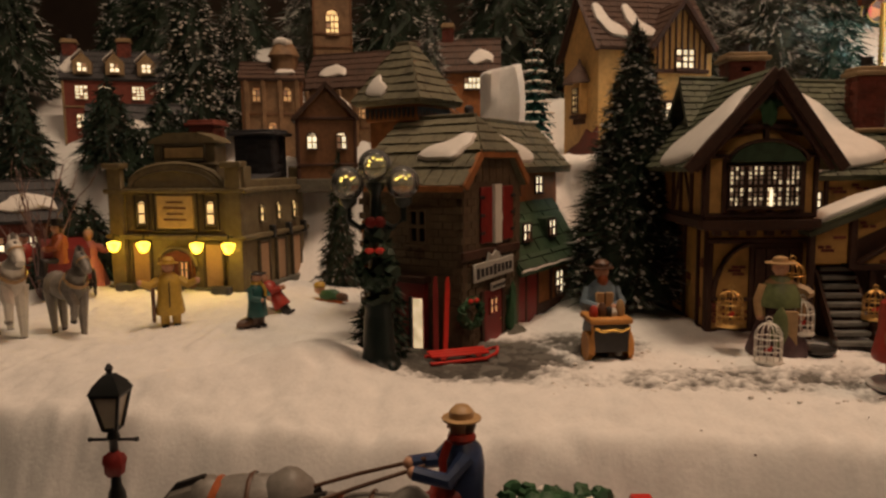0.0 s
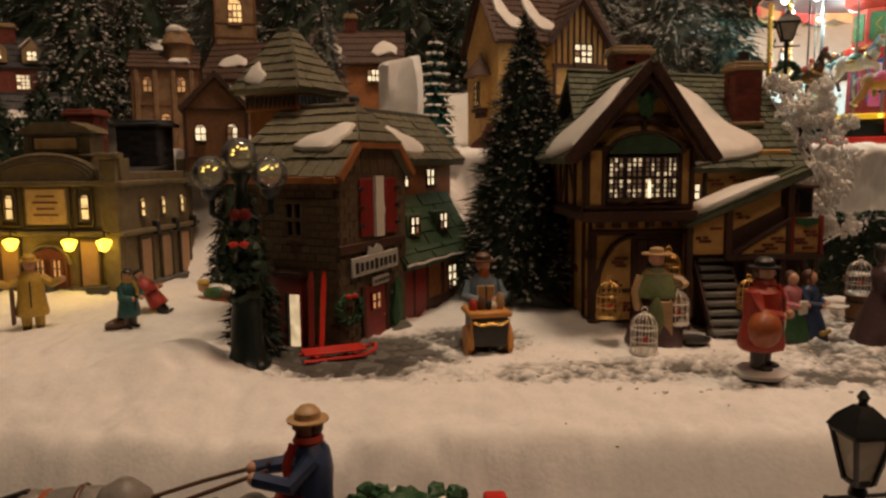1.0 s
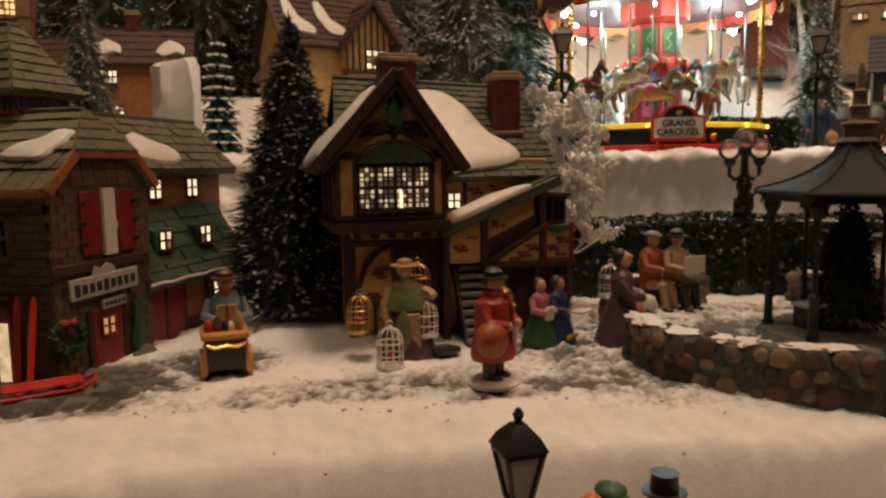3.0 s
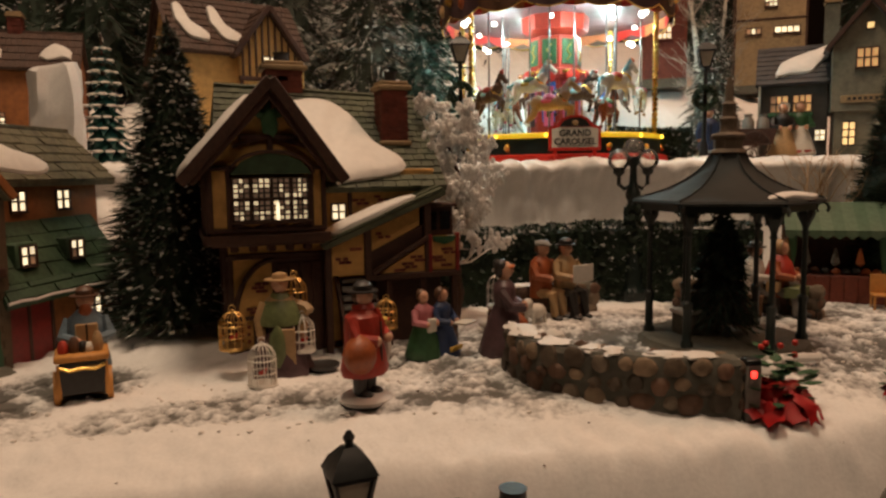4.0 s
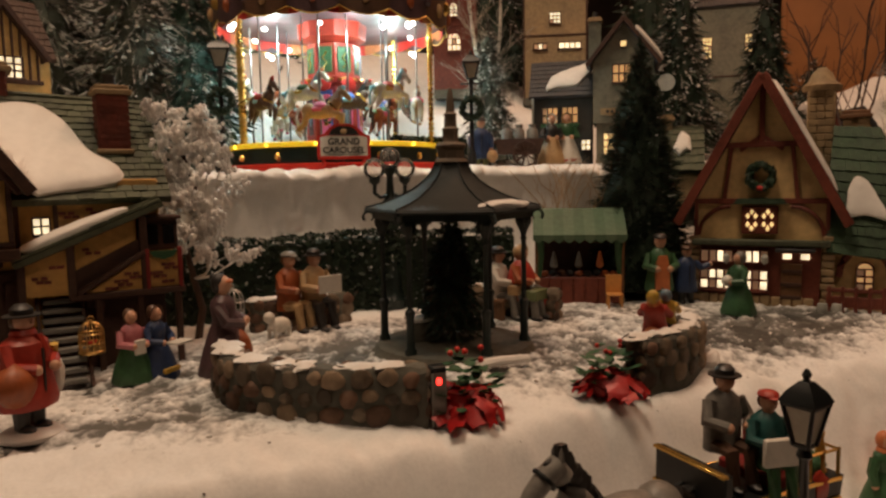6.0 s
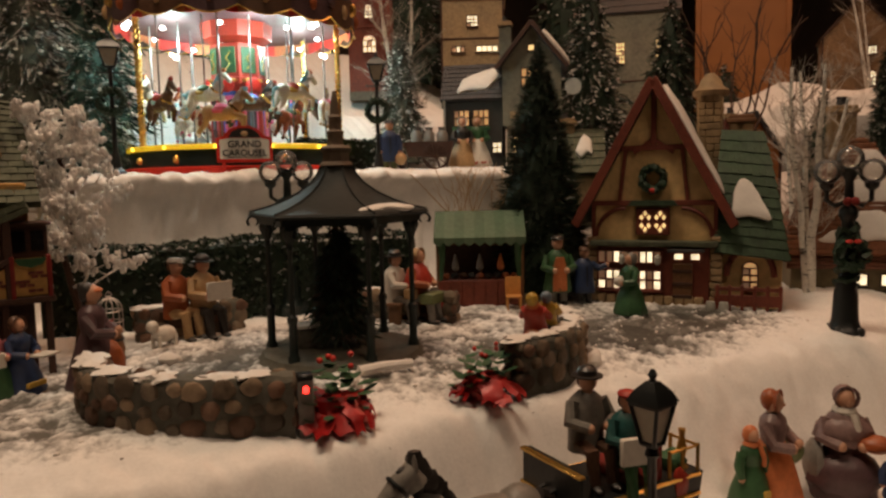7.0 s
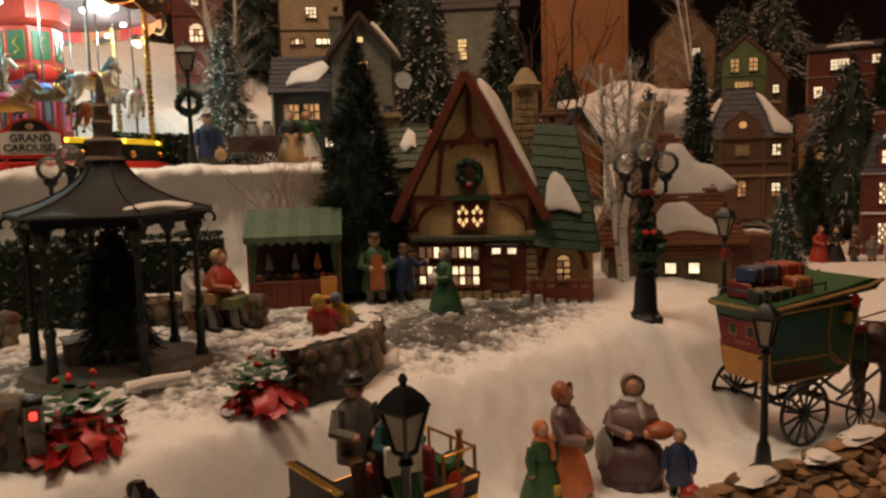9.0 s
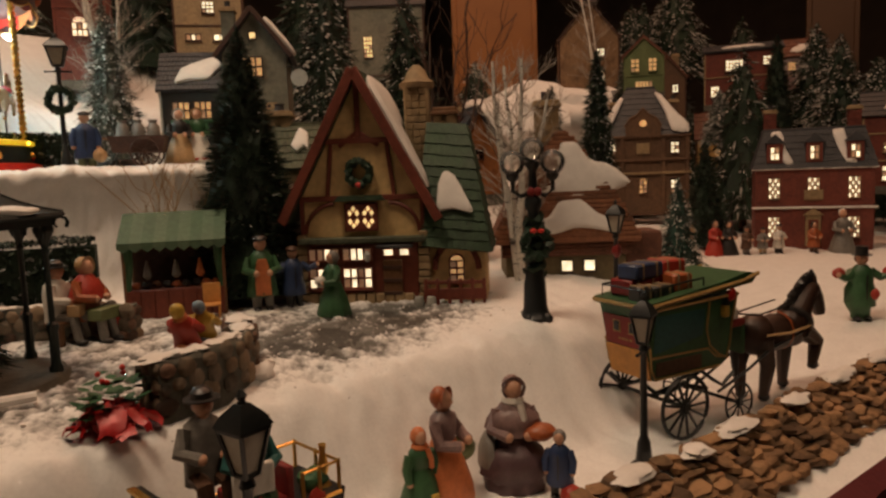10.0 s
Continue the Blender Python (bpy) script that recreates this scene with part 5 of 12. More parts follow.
    # wall right of the gable, with bare bricks
    rw_ = timber_wall(t, pose(0, -0.0362, 0), -0.012, 0.088, 0.085, 0.124, (-0.0085, 0.0165), TIMBER, w=0.0032)
    brick_spots(rw_, ((0.024, 0.1135, 4), (0.042, 0.1160, 3), (0.033, 0.1080, 2)), -0.0008, 5)
    window(t, (0.0068, -0.0375, 0.1075), 0.0100, 0.0112, 2, 2, LITWHITE, 0, TIMBER)
    window(t, (0.0790, -0.0375, 0.1030), 0.0120, 0.0170, 2, 3, UNLIT, 0, TIMBER)
    # outside stair under a sloping roof
    st = part("stair", Shape().box((0.0160, -0.0560, 0.028), (0.026, 0.004, 0.056), TIMBER, 0.0005), t, "grey wooden outside stair")
    for i in range(9):
        bar("step", st, (0.0112 + 0.00055 * i, -0.0975 + 0.0050 * i, 0.0050 + 0.0062 * i), (0.0265, 0.0085, 0.0036), STAIRGREY, 0.0006)
    for sg in (-1, 1):
        part("stringer", Shape().prism([(-0.103, 0.0), (-0.095, 0.0), (-0.050, 0.058), (-0.058, 0.060)], -0.001, 0.001, TIMBER, pose(0.0135 + sg * 0.0142, 0, 0, 0, 0, 90)), st)
    shingled(t, [(-0.0150, -0.0760, 0.0855), (0.0830, -0.0760, 0.1250), (0.0880, -0.036, 0.1280), (-0.0120, -0.036, 0.0890)], 3, SHINGLE, 0.004, 48, "porch_roof", 0.012, "sloping stair roof with mossy shingles")
    snow_patch(t, (0.0270, -0.0600, 0.1056), (0.098, 0, 0.0395), (0, 1, 0.07), (-0.0395, 0, 0.098), [(-0.036, -0.013), (0.020, -0.013), (0.034, -0.010), (0.030, 0.000), (0.006, 0.012), (-0.034, 0.010)], 0.0042, 5)
    for x, z0, zt in ((-0.0095, 0.0, 0.0850), (0.0215, 0.056, 0.0970), (0.0700, 0.058, 0.1170)):
        bar("post", t, (x, -0.0705, (z0 + zt) / 2), (0.0052, 0.0052, zt - z0), TIMBER)
    beam("porch_plate", t, (-0.0125, -0.0735, 0.0825), (0.0800, -0.0735, 0.1200), 0.0042, 0.004, TIMBER)
    hall = part("stair_wall", Shape().prism([(-0.0075, 0.060), (0.0195, 0.060), (0.0195, 0.0935), (-0.0075, 0.0830)], -0.0680, -0.0650, OCHRE), t, "ochre panel above the stair")
    brick_spots(hall, ((0.002, 0.0700, 4), (0.010, 0.0800, 2)), -0.0682, 7)
    back = part("stair_wall", Shape().prism([(0.024, 0.075), (0.066, 0.096), (0.066, 0.1140), (0.024, 0.0960)], -0.0640, -0.0610, OCHRE), t, "ochre wall behind the stair rail")
    brick_spots(back, ((0.034, 0.0880, 3),), -0.0642, 8)
    # dark strip put in for the shade behind the stair rail
    part("stair_shadow_board", Shape().prism([(0.024, 0.0600), (0.069, 0.0845), (0.069, 0.0970), (0.024, 0.0760)], -0.0660, -0.0640, TIMBER), t, "dark strip for the shade behind the rail")
    para = part("stair_wall", Shape().prism([(0.0300, 0.0600), (0.0690, 0.0600), (0.0690, 0.0830)], -0.0710, -0.0670, OCHRE), t, "ochre parapet of the stair")
    brick_spots(para, ((0.044, 0.0620, 2), (0.053, 0.0640, 4), (0.061, 0.0690, 4)), -0.0712, 6)
    beam("handrail", t, (0.0245, -0.0722, 0.0605), (0.0700, -0.0722, 0.0870), 0.0036, 0.004, TIMBER)
    bar("porch_beam", t, (0.0590, -0.0705, 0.0575), (0.078, 0.006, 0.0046), TIMBER)
    part("porch_floor", Shape().box((0.060, -0.050, 0.0565), (0.074, 0.040, 0.004), TIMBER, 0.0006), t)
    # dark block that fills the space under the porch
    part("shed_wall", Shape().box((0.058, -0.047, 0.027), (0.056, 0.020, 0.054), TIMBER, 0.001), t)
    for x in (0.038, 0.0660, 0.0930):
        bar("under_post", t, (x, -0.0690, 0.028), (0.0045, 0.0045, 0.056), TIMBER)
    # landing with red posts and a green swag
    land = part("landing_wall", Shape().box((0.0833, -0.0560, 0.0730), (0.022, 0.0300, 0.0260), OCHRE, 0.0008), t, "ochre landing parapet with bare bricks")
    brick_spots(land, ((0.0780, 0.0680, 4), (0.0860, 0.0740, 4), (0.0830, 0.0640, 2)), -0.0714, 4)
    for x in (0.0718, 0.0950):
        bar("landing_post", t, (x, -0.0715, 0.0740), (0.0032, 0.0040, 0.0310), REDPAINT)
    part("swag", Shape().prism([(0.0732, 0.0872), (0.0936, 0.0872), (0.0910, 0.0830), (0.0834, 0.0806), (0.0758, 0.0830)], -0.0735, -0.0712, HOLLY), t, "green swag on the landing")
    box_ = part("landing_booth", Shape().box((0.0850, -0.0450, 0.0985), (0.0260, 0.020, 0.0240), TIMBER, 0.0008), t, "dark timber booth on the landing")
    bar("booth_top", box_, (0.0850, -0.0470, 0.1112), (0.0300, 0.026, 0.0026), TIMBER)
    for x in (0.0790, 0.0910):
        block("pane", box_, (x, -0.0556, 0.0985), (0.0085, 0.0012, 0.0150), UNLIT)
    return t


tavern()


# the brick alpine shop
def alpine_shop():
    t = thing("alpine_shop", (0.017, 0.590, 0.158), 58, "brown brick shop with green tiled roofs, red shutters and a sign", "house")
    t.scale = (1.4, 0.62, 1.12)
    # main block: clipped gable in front, long side wall, ridge behind
    outline = [(-0.048, -0.01), (0.018, -0.01), (0.0205, 0.113), (0.006, 0.134), (-0.031, 0.134), (-0.046, 0.113)]
    main = part("wall", Shape().prism(outline, -0.060, 0.088, MORTAR), t, "dark brown brick walls")
    rnd = random.Random(5)
    for r in range(26):
        z = 0.004 + 0.005 * r
        x = -0.0465 + (0.0 if r % 2 else 0.004)
        end = 0.0175 if z < 0.112 else 0.0175 - (z - 0.112) * 0.7
        x += max(0.0, (z - 0.112) * 0.7)
        while x < end - 0.001:
            w = min(0.0075, end - x)
            keep = not (-0.029 < x + w / 2 < -0.004 and z < 0.046) and not (-0.030 < x + w / 2 < 0.008 and 0.074 < z < 0.116)
            if w > 0.002 and keep:
                block("brick", main, (x + w / 2, -0.0602, z), (w - 0.0005, 0.0012 + rnd.uniform(0, 0.0007), 0.0044), BRICKDARK)
            x += 0.0079
        y = -0.060 + (0.0 if r % 2 else 0.006)
        while y < 0.080 and z < 0.114:
            if not (-0.014 < y < 0.042 and z < 0.052):
                block("brick", main, (-0.0468 - 0.0008 * (1 - z / 0.12), y + 0.0068, z), (0.0010 + rnd.uniform(0, 0.0006), 0.0126, 0.0044), BRICKDARK)
            y += 0.0133
    # roof: side slope, clipped front hip and the slope of the long right wing, with a common ridge
    def slope(quad, rows, seed, name="roof"):
        shingled(t, quad, rows, SHINGLE2, 0.004, seed, name, 0.017)
    slope([(-0.052, 0.094, 0.115), (-0.052, -0.068, 0.115), (-0.033, -0.068, 0.1375), (-0.033, 0.094, 0.1375)], 2, 21)
    slope([(-0.034, 0.094, 0.1370), (-0.034, -0.069, 0.1370), (-0.003, -0.022, 0.1630), (-0.003, 0.094, 0.1630)], 4, 23)
    slope([(-0.034, -0.070, 0.1370), (0.0085, -0.070, 0.1370), (-0.002, -0.022, 0.1632), (-0.003, -0.022, 0.1632)], 4, 29)
    slope([(0.0245, -0.068, 0.1165), (0.0245, -0.020, 0.1165), (0.008, -0.020, 0.1375), (0.008, -0.068, 0.1375)], 2, 22)
    slope([(0.008, -0.070, 0.1370), (0.030, -0.026, 0.1270), (0.030, 0.020, 0.1630), (-0.002, -0.022, 0.1630)], 4, 24)
    slope([(0.012, -0.032, 0.1255), (0.131, -0.032, 0.1255), (0.118, 0.020, 0.1635), (-0.004, 0.020, 0.1635)], 6, 40)
    slope([(0.131, -0.032, 0.1255), (0.131, 0.072, 0.1255), (0.118, 0.020, 0.1635), (0.1175, 0.020, 0.1635)], 6, 41)
    part("roof_core", Shape().prism([(-0.030, 0.112), (0.100, 0.112), (0.100, 0.140), (0.060, 0.158), (0.0, 0.158), (-0.030, 0.135)], 0.015, 0.086, SHINGLE2), t)
    part("ridge_cap", Shape().box((-0.003, 0.036, 0.1638), (0.004, 0.118, 0.003), SHINGLE2, 0.001), t)
    part("ridge_cap", Shape().box((0.058, 0.020, 0.1643), (0.120, 0.005, 0.003), SHINGLE2, 0.001), t)
    for a, b in (((-0.0505, 0.1135), (-0.0325, 0.1355)), ((-0.0325, 0.1355), (0.0075, 0.1355)), ((0.0075, 0.1355), (0.024, 0.1150))):
        beam("fascia", t, (a[0], -0.0675, a[1]), (b[0], -0.0675, b[1]), 0.0052, 0.005, ORANGE)
    bar("eave_board", t, (-0.0515, 0.014, 0.1132), (0.004, 0.158, 0.0042), ORANGE)
    # red shutters, a split white board between them
    for x in (-0.0235, 0.0015):
        part("shutter", Shape().box((x, -0.0626, 0.0945), (0.0125, 0.003, 0.038), REDPAINT, 0.0008), t, "dark red shutter")
        for dz in (-0.012, 0.0, 0.012):
            bar("hinge", t, (x + (-0.0055 if x < -0.01 else 0.0055), -0.0646, 0.0945 + dz), (0.005, 0.0012, 0.0022), BLACK, 0.0003)
    part("white_board", Shape().prism([(-0.0155, 0.0745), (-0.0075, 0.0745), (-0.0075, 0.088), (-0.0062, 0.092), (-0.0075, 0.096), (-0.0075, 0.1150), (-0.0155, 0.1150)], -0.0655, -0.0612, WHITE), t, "white split board between the shutters")
    # beam, name board and door
    bar("lintel_beam", t, (-0.0165, -0.0622, 0.0690), (0.066, 0.005, 0.0062), TIMBER)
    sg = part("sign_board", Shape().box((0, 0, 0), (0.046, 0.003, 0.0125), GREYSIGN, 0.0008), t, "weathered white name board", pose(-0.0185, -0.0668, 0.0575, 0, -1.5, 0))
    for k in range(9):
        block("letter_bar", sg, (-0.0190 + 0.0047 * k, -0.0019, -0.0005), (0.0030, 0.0006, 0.0056 if k not in (0, 4) else 0.0072), INK)
    part("peak_ornament", Shape().prism([(-0.008, 0.0060), (0.008, 0.0060), (0.006, 0.0105), (0.002, 0.0125), (-0.002, 0.0095), (-0.006, 0.0120)], -0.001, 0.001, GREYSIGN), sg, "carved skier on the board")
    s2 = part("sign_board", Shape().box((0, 0, 0), (0.0165, 0.003, 0.0058), GREYSIGN, 0.0006), t, "small white board over the door", pose(-0.0125, -0.0650, 0.0448, 0, -2, 0))
    for k in range(5):
        block("letter_bar", s2, (-0.006 + 0.003 * k, -0.0018, 0), (0.002, 0.0006, 0.0022), INK)
    dr = part("door", Shape().box((-0.0160, -0.0612, 0.0225), (0.0205, 0.003, 0.039), REDPAINT, 0.0008), t, "dark red shop door")
    window(dr, (-0.0160, -0.0632, 0.0310), 0.0085, 0.0100, 2, 2, LITDIM, 0, REDPAINT, 0.2, False, False)
    part("door_handle", Shape().blob((-0.0085, -0.0640, 0.020), (0.0007, 0.0012, 0.0008), BRASS, 6, 4), dr)
    for sx in (-1, 1):
        bar("door_post", t, (-0.0160 + sx * 0.0120, -0.0616, 0.022), (0.0030, 0.004, 0.042), TIMBER)
    bar("doorstep", t, (-0.0160, -0.0760, 0.0015), (0.032, 0.032, 0.008), STONEW, 0.0018)
    part("stone_footing", Shape().blob((0.004, -0.072, 0.004), (0.010, 0.018, 0.008), STONEW, 10, 6, 0.4, 4), t, "grey boulder beside the step")
    part("ivy", Shape().blob((0.0035, -0.066, 0.022), (0.0045, 0.006, 0.020), HOLLY, 10, 9, 0.7, 3), t, "green ivy climbing beside the door")
    window(t, (-0.0482, 0.000, 0.0880), 0.022, 0.020, 2, 2, UNLIT, -90, BRICKDARK, 0.0)
    # side opening, lit, in a red surround
    part("shopfront", Shape().box((-0.0490, 0.017, 0.0245), (0.0055, 0.058, 0.052), REDPAINT, 0.0008), t, "dark red shop front on the side")
    block("pane", t, (-0.0522, -0.0025, 0.0225), (0.001, 0.0125, 0.0350), LITSOFT)
    bar("door_jamb", t, (-0.0524, 0.0072, 0.0200), (0.002, 0.004, 0.042), BLACK)
    bar("lintel", t, (-0.0500, 0.017, 0.0530), (0.010, 0.066, 0.0048), TIMBER)
    part("side_wall", Shape().box((-0.0492, 0.066, 0.066), (0.0034, 0.034, 0.050), ORANGE, 0.0008), t, "orange boarded strip of the side wall")
    # square tower behind
    tw = part("tower", Shape().box((0, 0, 0.115), (0.058, 0.058, 0.16), ORANGE, 0.001), t, "orange-brown boarded tower", pose(0.011, 0.105, -0.013) @ Matrix.Diagonal((0.593, 1.34, 1.0, 1)))
    part("frieze", Shape().box((0, 0, 0.1815), (0.064, 0.064, 0.013), ORANGE, 0.0008), tw)
    for k in range(11):
        q = -0.0285 + 0.0057 * k
        for f_ in (0, 1):
            tri = Shape().prism([(-0.0022, 0.0036), (0.0022, 0.0036), (0.0014, -0.002), (0, -0.0044), (-0.0014, -0.002)], -0.0006, 0.0006, SLATE)
            part("dentil", tri, tw, "", pose(q, -0.0326, 0.1815) if f_ == 0 else pose(-0.0326, q, 0.1815, 0, 0, 90))
    cs = [(-0.0425, -0.0425), (0.0425, -0.0425), (0.0425, 0.0425), (-0.0425, 0.0425)]
    part("tower_eave", Shape().box((0, 0, 0.1890), (0.080, 0.080, 0.004), SHINGLE2, 0.001), tw)
    for i in range(4):
        a, b = cs[i], cs[(i + 1) % 4]
        m0, m1 = (a[0] * 0.16, a[1] * 0.16), (b[0] * 0.16, b[1] * 0.16)
        shingled(tw, [(*a, 0.190), (*b, 0.190), (*m1, 0.2340), (*m0, 0.2340)], 7, SHINGLE2, 0.003, 30 + i, tab=0.02)
    part("tower_top", Shape().box((0, 0, 0.235), (0.016, 0.016, 0.003), SHINGLE2, 0.0008), tw)
    snow_patch(tw, (-0.034, 0.012, 0.2000), (0, -1, 0), (0.036, 0, 0.044), (-0.044, 0, 0.036), [(-0.016, -0.007), (0.008, -0.010), (0.013, -0.001), (0.002, 0.006), (-0.002, 0.013), (-0.010, 0.008)], 0.004, 1)
    # snow on the roofs
    snow_patch(t, (-0.030, -0.018, 0.1400), (0, -1, 0), (0.031, 0, 0.026), (-0.026, 0, 0.031), [(-0.034, -0.012), (0.026, -0.013), (0.032, -0.002), (0.030, 0.012), (0.014, 0.012), (-0.004, 0.002), (-0.028, -0.003)], 0.0045, 2)
    snow_patch(t, (0.050, -0.020, 0.1350), (1, 0, 0), (0, 0.052, 0.038), (0, -0.038, 0.052), [(-0.018, -0.006), (0.014, -0.010), (0.026, -0.004), (0.022, 0.010), (0.006, 0.016), (-0.004, 0.026), (-0.012, 0.024), (-0.012, 0.006)], 0.0045, 3)
    part("roof_vent", Shape().lathe([(0.0035, 0), (0.0035, 0.010), (0.0048, 0.012), (0.0048, 0.015), (0.003, 0.017)], SLATE, 10, (0.030, 0.030, 0.158)), t, "dark round roof vent")
    # right wing with two lean-to roofs
    part("wall", Shape().box((0.070, 0.028, 0.052), (0.100, 0.090, 0.148), ORANGE, 0.001), t, "orange boarded right wing")
    for x in (0.0520, 0.0880):
        window(t, (x, -0.0178, 0.1115), 0.0105, 0.0125, 2, 2, LITWHITE, 0, TIMBER, 0.1)
    shingled(t, [(0.022, -0.054, 0.0585), (0.119, -0.054, 0.0585), (0.112, -0.018, 0.0985), (0.020, -0.018, 0.0985)], 4, TEALROOF, 0.004, 44, tab=0.03)
    for x in (0.0400, 0.0790):
        dm = part("dormer", Shape().box((x, -0.0405, 0.0765), (0.0165, 0.016, 0.0165), TEALROOF, 0.001), t)
        window(dm, (x, -0.0492, 0.0760), 0.0100, 0.0115, 2, 2, LITWHITE, 0, TIMBER, 0.1)
    shingled(t, [(0.012, -0.072, 0.0500), (0.120, -0.072, 0.0500), (0.120, -0.050, 0.0610), (0.018, -0.050, 0.0610)], 2, TEALROOF, 0.004, 45, tab=0.03)
    part("icy_edge", Shape().tube([(0.012 + 0.0098 * k, -0.0722, 0.0495 + 0.0006 * math.sin(k * 2.3)) for k in range(12)], 0.0011, SNOWCAP, 6), t, "thin white ice along the awning edge")
    part("shopfront", Shape().box((0.066, -0.036, 0.021), (0.094, 0.028, 0.056), ORANGE, 0.0008), t)
    for x in (0.0275, 0.0440):
        bar("red_door", t, (x, -0.0512, 0.0215), (0.0155, 0.003, 0.046), REDPAINT)
    for x in (0.019, 0.0355, 0.0530, 0.075):
        bar("post", t, (x, -0.0518, 0.0225), (0.0026, 0.004, 0.050), TIMBER)
    bar("sill_board", t, (0.072, -0.0514, 0.008), (0.040, 0.003, 0.016), TIMBER)
    window(t, (0.0900, -0.0508, 0.0280), 0.0120, 0.0190, 2, 3, LITWHITE, 0, TIMBER, 0.15)
    return t


alpine_shop()


def wreath(parent, c, r, rz=0.0, name="wreath", bow=True, tube=0.0022, seed=1, green=WREATH):
    s, n = Shape(), 44
    s.tube([(r * math.cos(6.2832 * k / n), 0, r * math.sin(6.2832 * k / n)) for k in range(n + 1)], tube, green, 9)
    s.v = [tuple(Vector(p) + Vector((noise.noise(Vector(p) * 900 + Vector((seed, 0, 0))), noise.noise(Vector(p) * 900 + Vector((0, seed, 5))), noise.noise(Vector(p) * 900 + Vector((9, 0, seed))))) * tube * 1.3) for p in s.v]
    w = part(name, s, parent, "dark green wreath", pose(*c, 0, 0, rz), smooth=False)
    if bow:
        part("bow", Shape().blob((-r * 0.3, -tube, r), (r * 0.3, tube * 0.7, r * 0.2), BRIGHTRED, 6, 4).blob((r * 0.3, -tube, r), (r * 0.3, tube * 0.7, r * 0.2), BRIGHTRED, 6, 4), w, "red bow")
    return w


# the ochre inn with a steep red-timbered gable
def inn():
    t = thing("inn", (0.967, 0.419, 0.164), -62, "cream half-timbered inn with steep red gable and stone corners", "house")
    t.scale = (1.0, 1.0, 1.09)
    part("wall", Shape().prism([(-0.063, 0), (0.063, 0), (0.063, 0.098), (0.0, 0.205), (-0.063, 0.098)], -0.055, 0.055, CREAM), t, "cream plaster walls and gable")
    # steep roof slopes
    for sg in (-1, 1):
        a, b = (-0.066, 0.060) if sg > 0 else (0.060, -0.066)
        shingled(t, [(sg * 0.079, a, 0.079), (sg * 0.079, b, 0.079), (0, b, 0.215), (0, a, 0.215)], 16, TEALROOF, 0.004, 51 + sg)
        beam("bargeboard", t, (sg * 0.079, -0.068, 0.077), (0.0, -0.068, 0.2125), 0.009, 0.006, REDTIMBER)
    snow_patch(t, (0.012, -0.02, 0.200), (0, 1, 0), (-0.079, 0, 0.136), (0.136, 0, 0.079), [(-0.040, -0.11), (-0.030, -0.11), (-0.032, -0.05), (-0.010, -0.035), (0.02, -0.045), (0.06, -0.02), (0.06, 0.008), (-0.040, 0.008)], 0.005, 7)
    f_ = -0.0565
    for z, x in ((0.098, 0.063), (0.150, 0.036)):
        beam("tie_beam", t, (-x, f_, z), (x, f_, z), 0.005, 0.004, REDTIMBER)
    beam("king_post", t, (0, f_, 0.150), (0, f_, 0.205), 0.005, 0.004, REDTIMBER)
    beam("collar_brace", t, (-0.020, f_, 0.145), (0.0, f_, 0.158), 0.004, 0.003, REDTIMBER)
    beam("collar_brace", t, (0.020, f_, 0.145), (0.0, f_, 0.158), 0.004, 0.003, REDTIMBER)
    for sg in (-1, 1):
        beam("post", t, (sg * 0.034, f_, 0.100), (sg * 0.028, f_, 0.148), 0.004, 0.0035, REDTIMBER)
        pts = [(sg * (0.062 - 0.034 * math.sin(q * 0.196)), f_, 0.064 + 0.030 * (1 - math.cos(q * 0.196)) + 0.0) for q in range(9)]
        part("curved_brace", Shape().tube([(sg * (0.028 + 0.030 * math.cos(q * 0.196)), f_, 0.066 + 0.027 * math.sin(q * 0.196)) for q in range(9)], 0.0022, REDTIMBER, 6), t)
        beam("post", t, (sg * 0.061, f_, 0.062), (sg * 0.061, f_, 0.098), 0.004, 0.004, REDTIMBER)
    wr = wreath(t, (0, -0.060, 0.121), 0.0105, bow=False, tube=0.0035)
    part("berries", Shape().blob((0, -0.004, -0.011), (0.0035, 0.002, 0.0025), BRIGHTRED, 8, 5), wr, "red berries")
    # upper window with lozenge panes
    wn = part("window", Shape().box((0, -0.058, 0.0805), (0.034, 0.004, 0.026), REDTIMBER, 0.0008), t, "red framed window with lit lozenge panes")
    for cx in (-0.0075, 0.0075):
        for dx, dz in ((0, 0.0076), (0, -0.0076), (-0.0036, 0.0039), (0.0036, 0.0039), (-0.0036, -0.0039), (0.0036, -0.0039)):
            part("pane", Shape().prism([(-0.0021, 0), (0, -0.0029), (0.0021, 0), (0, 0.0029)], -0.0005, 0.0005, LIT), wn, "", pose(cx + dx, -0.0605, 0.0805 + dz))
    part("window_hood", Shape().prism([(-0.025, 0.0955), (0.025, 0.0955), (0.021, 0.1005), (-0.021, 0.1005)], -0.066, -0.056, TEALROOF), t, "green window hood")
    # jetty ledge with thatch-like green edge
    part("ledge", Shape().box((0, -0.060, 0.0595), (0.128, 0.012, 0.006), SHINGLE, 0.0018), t, "mossy ledge over the shop front")
    # lower shop front
    part("shopfront", Shape().box((0.0, -0.057, 0.030), (0.112, 0.004, 0.054), REDTIMBER, 0.0008), t)
    for x, w in ((-0.040, 0.030), (-0.006, 0.028)):
        window(t, (x, -0.0605, 0.0245), w, 0.017, 4, 2, LITWHITE, 0, REDTIMBER, 0.45, False, True, 4)
        window(t, (x, -0.0605, 0.0465), w, 0.010, 4, 1, LITWHITE, 0, REDTIMBER, 0.6, False, False, 5)
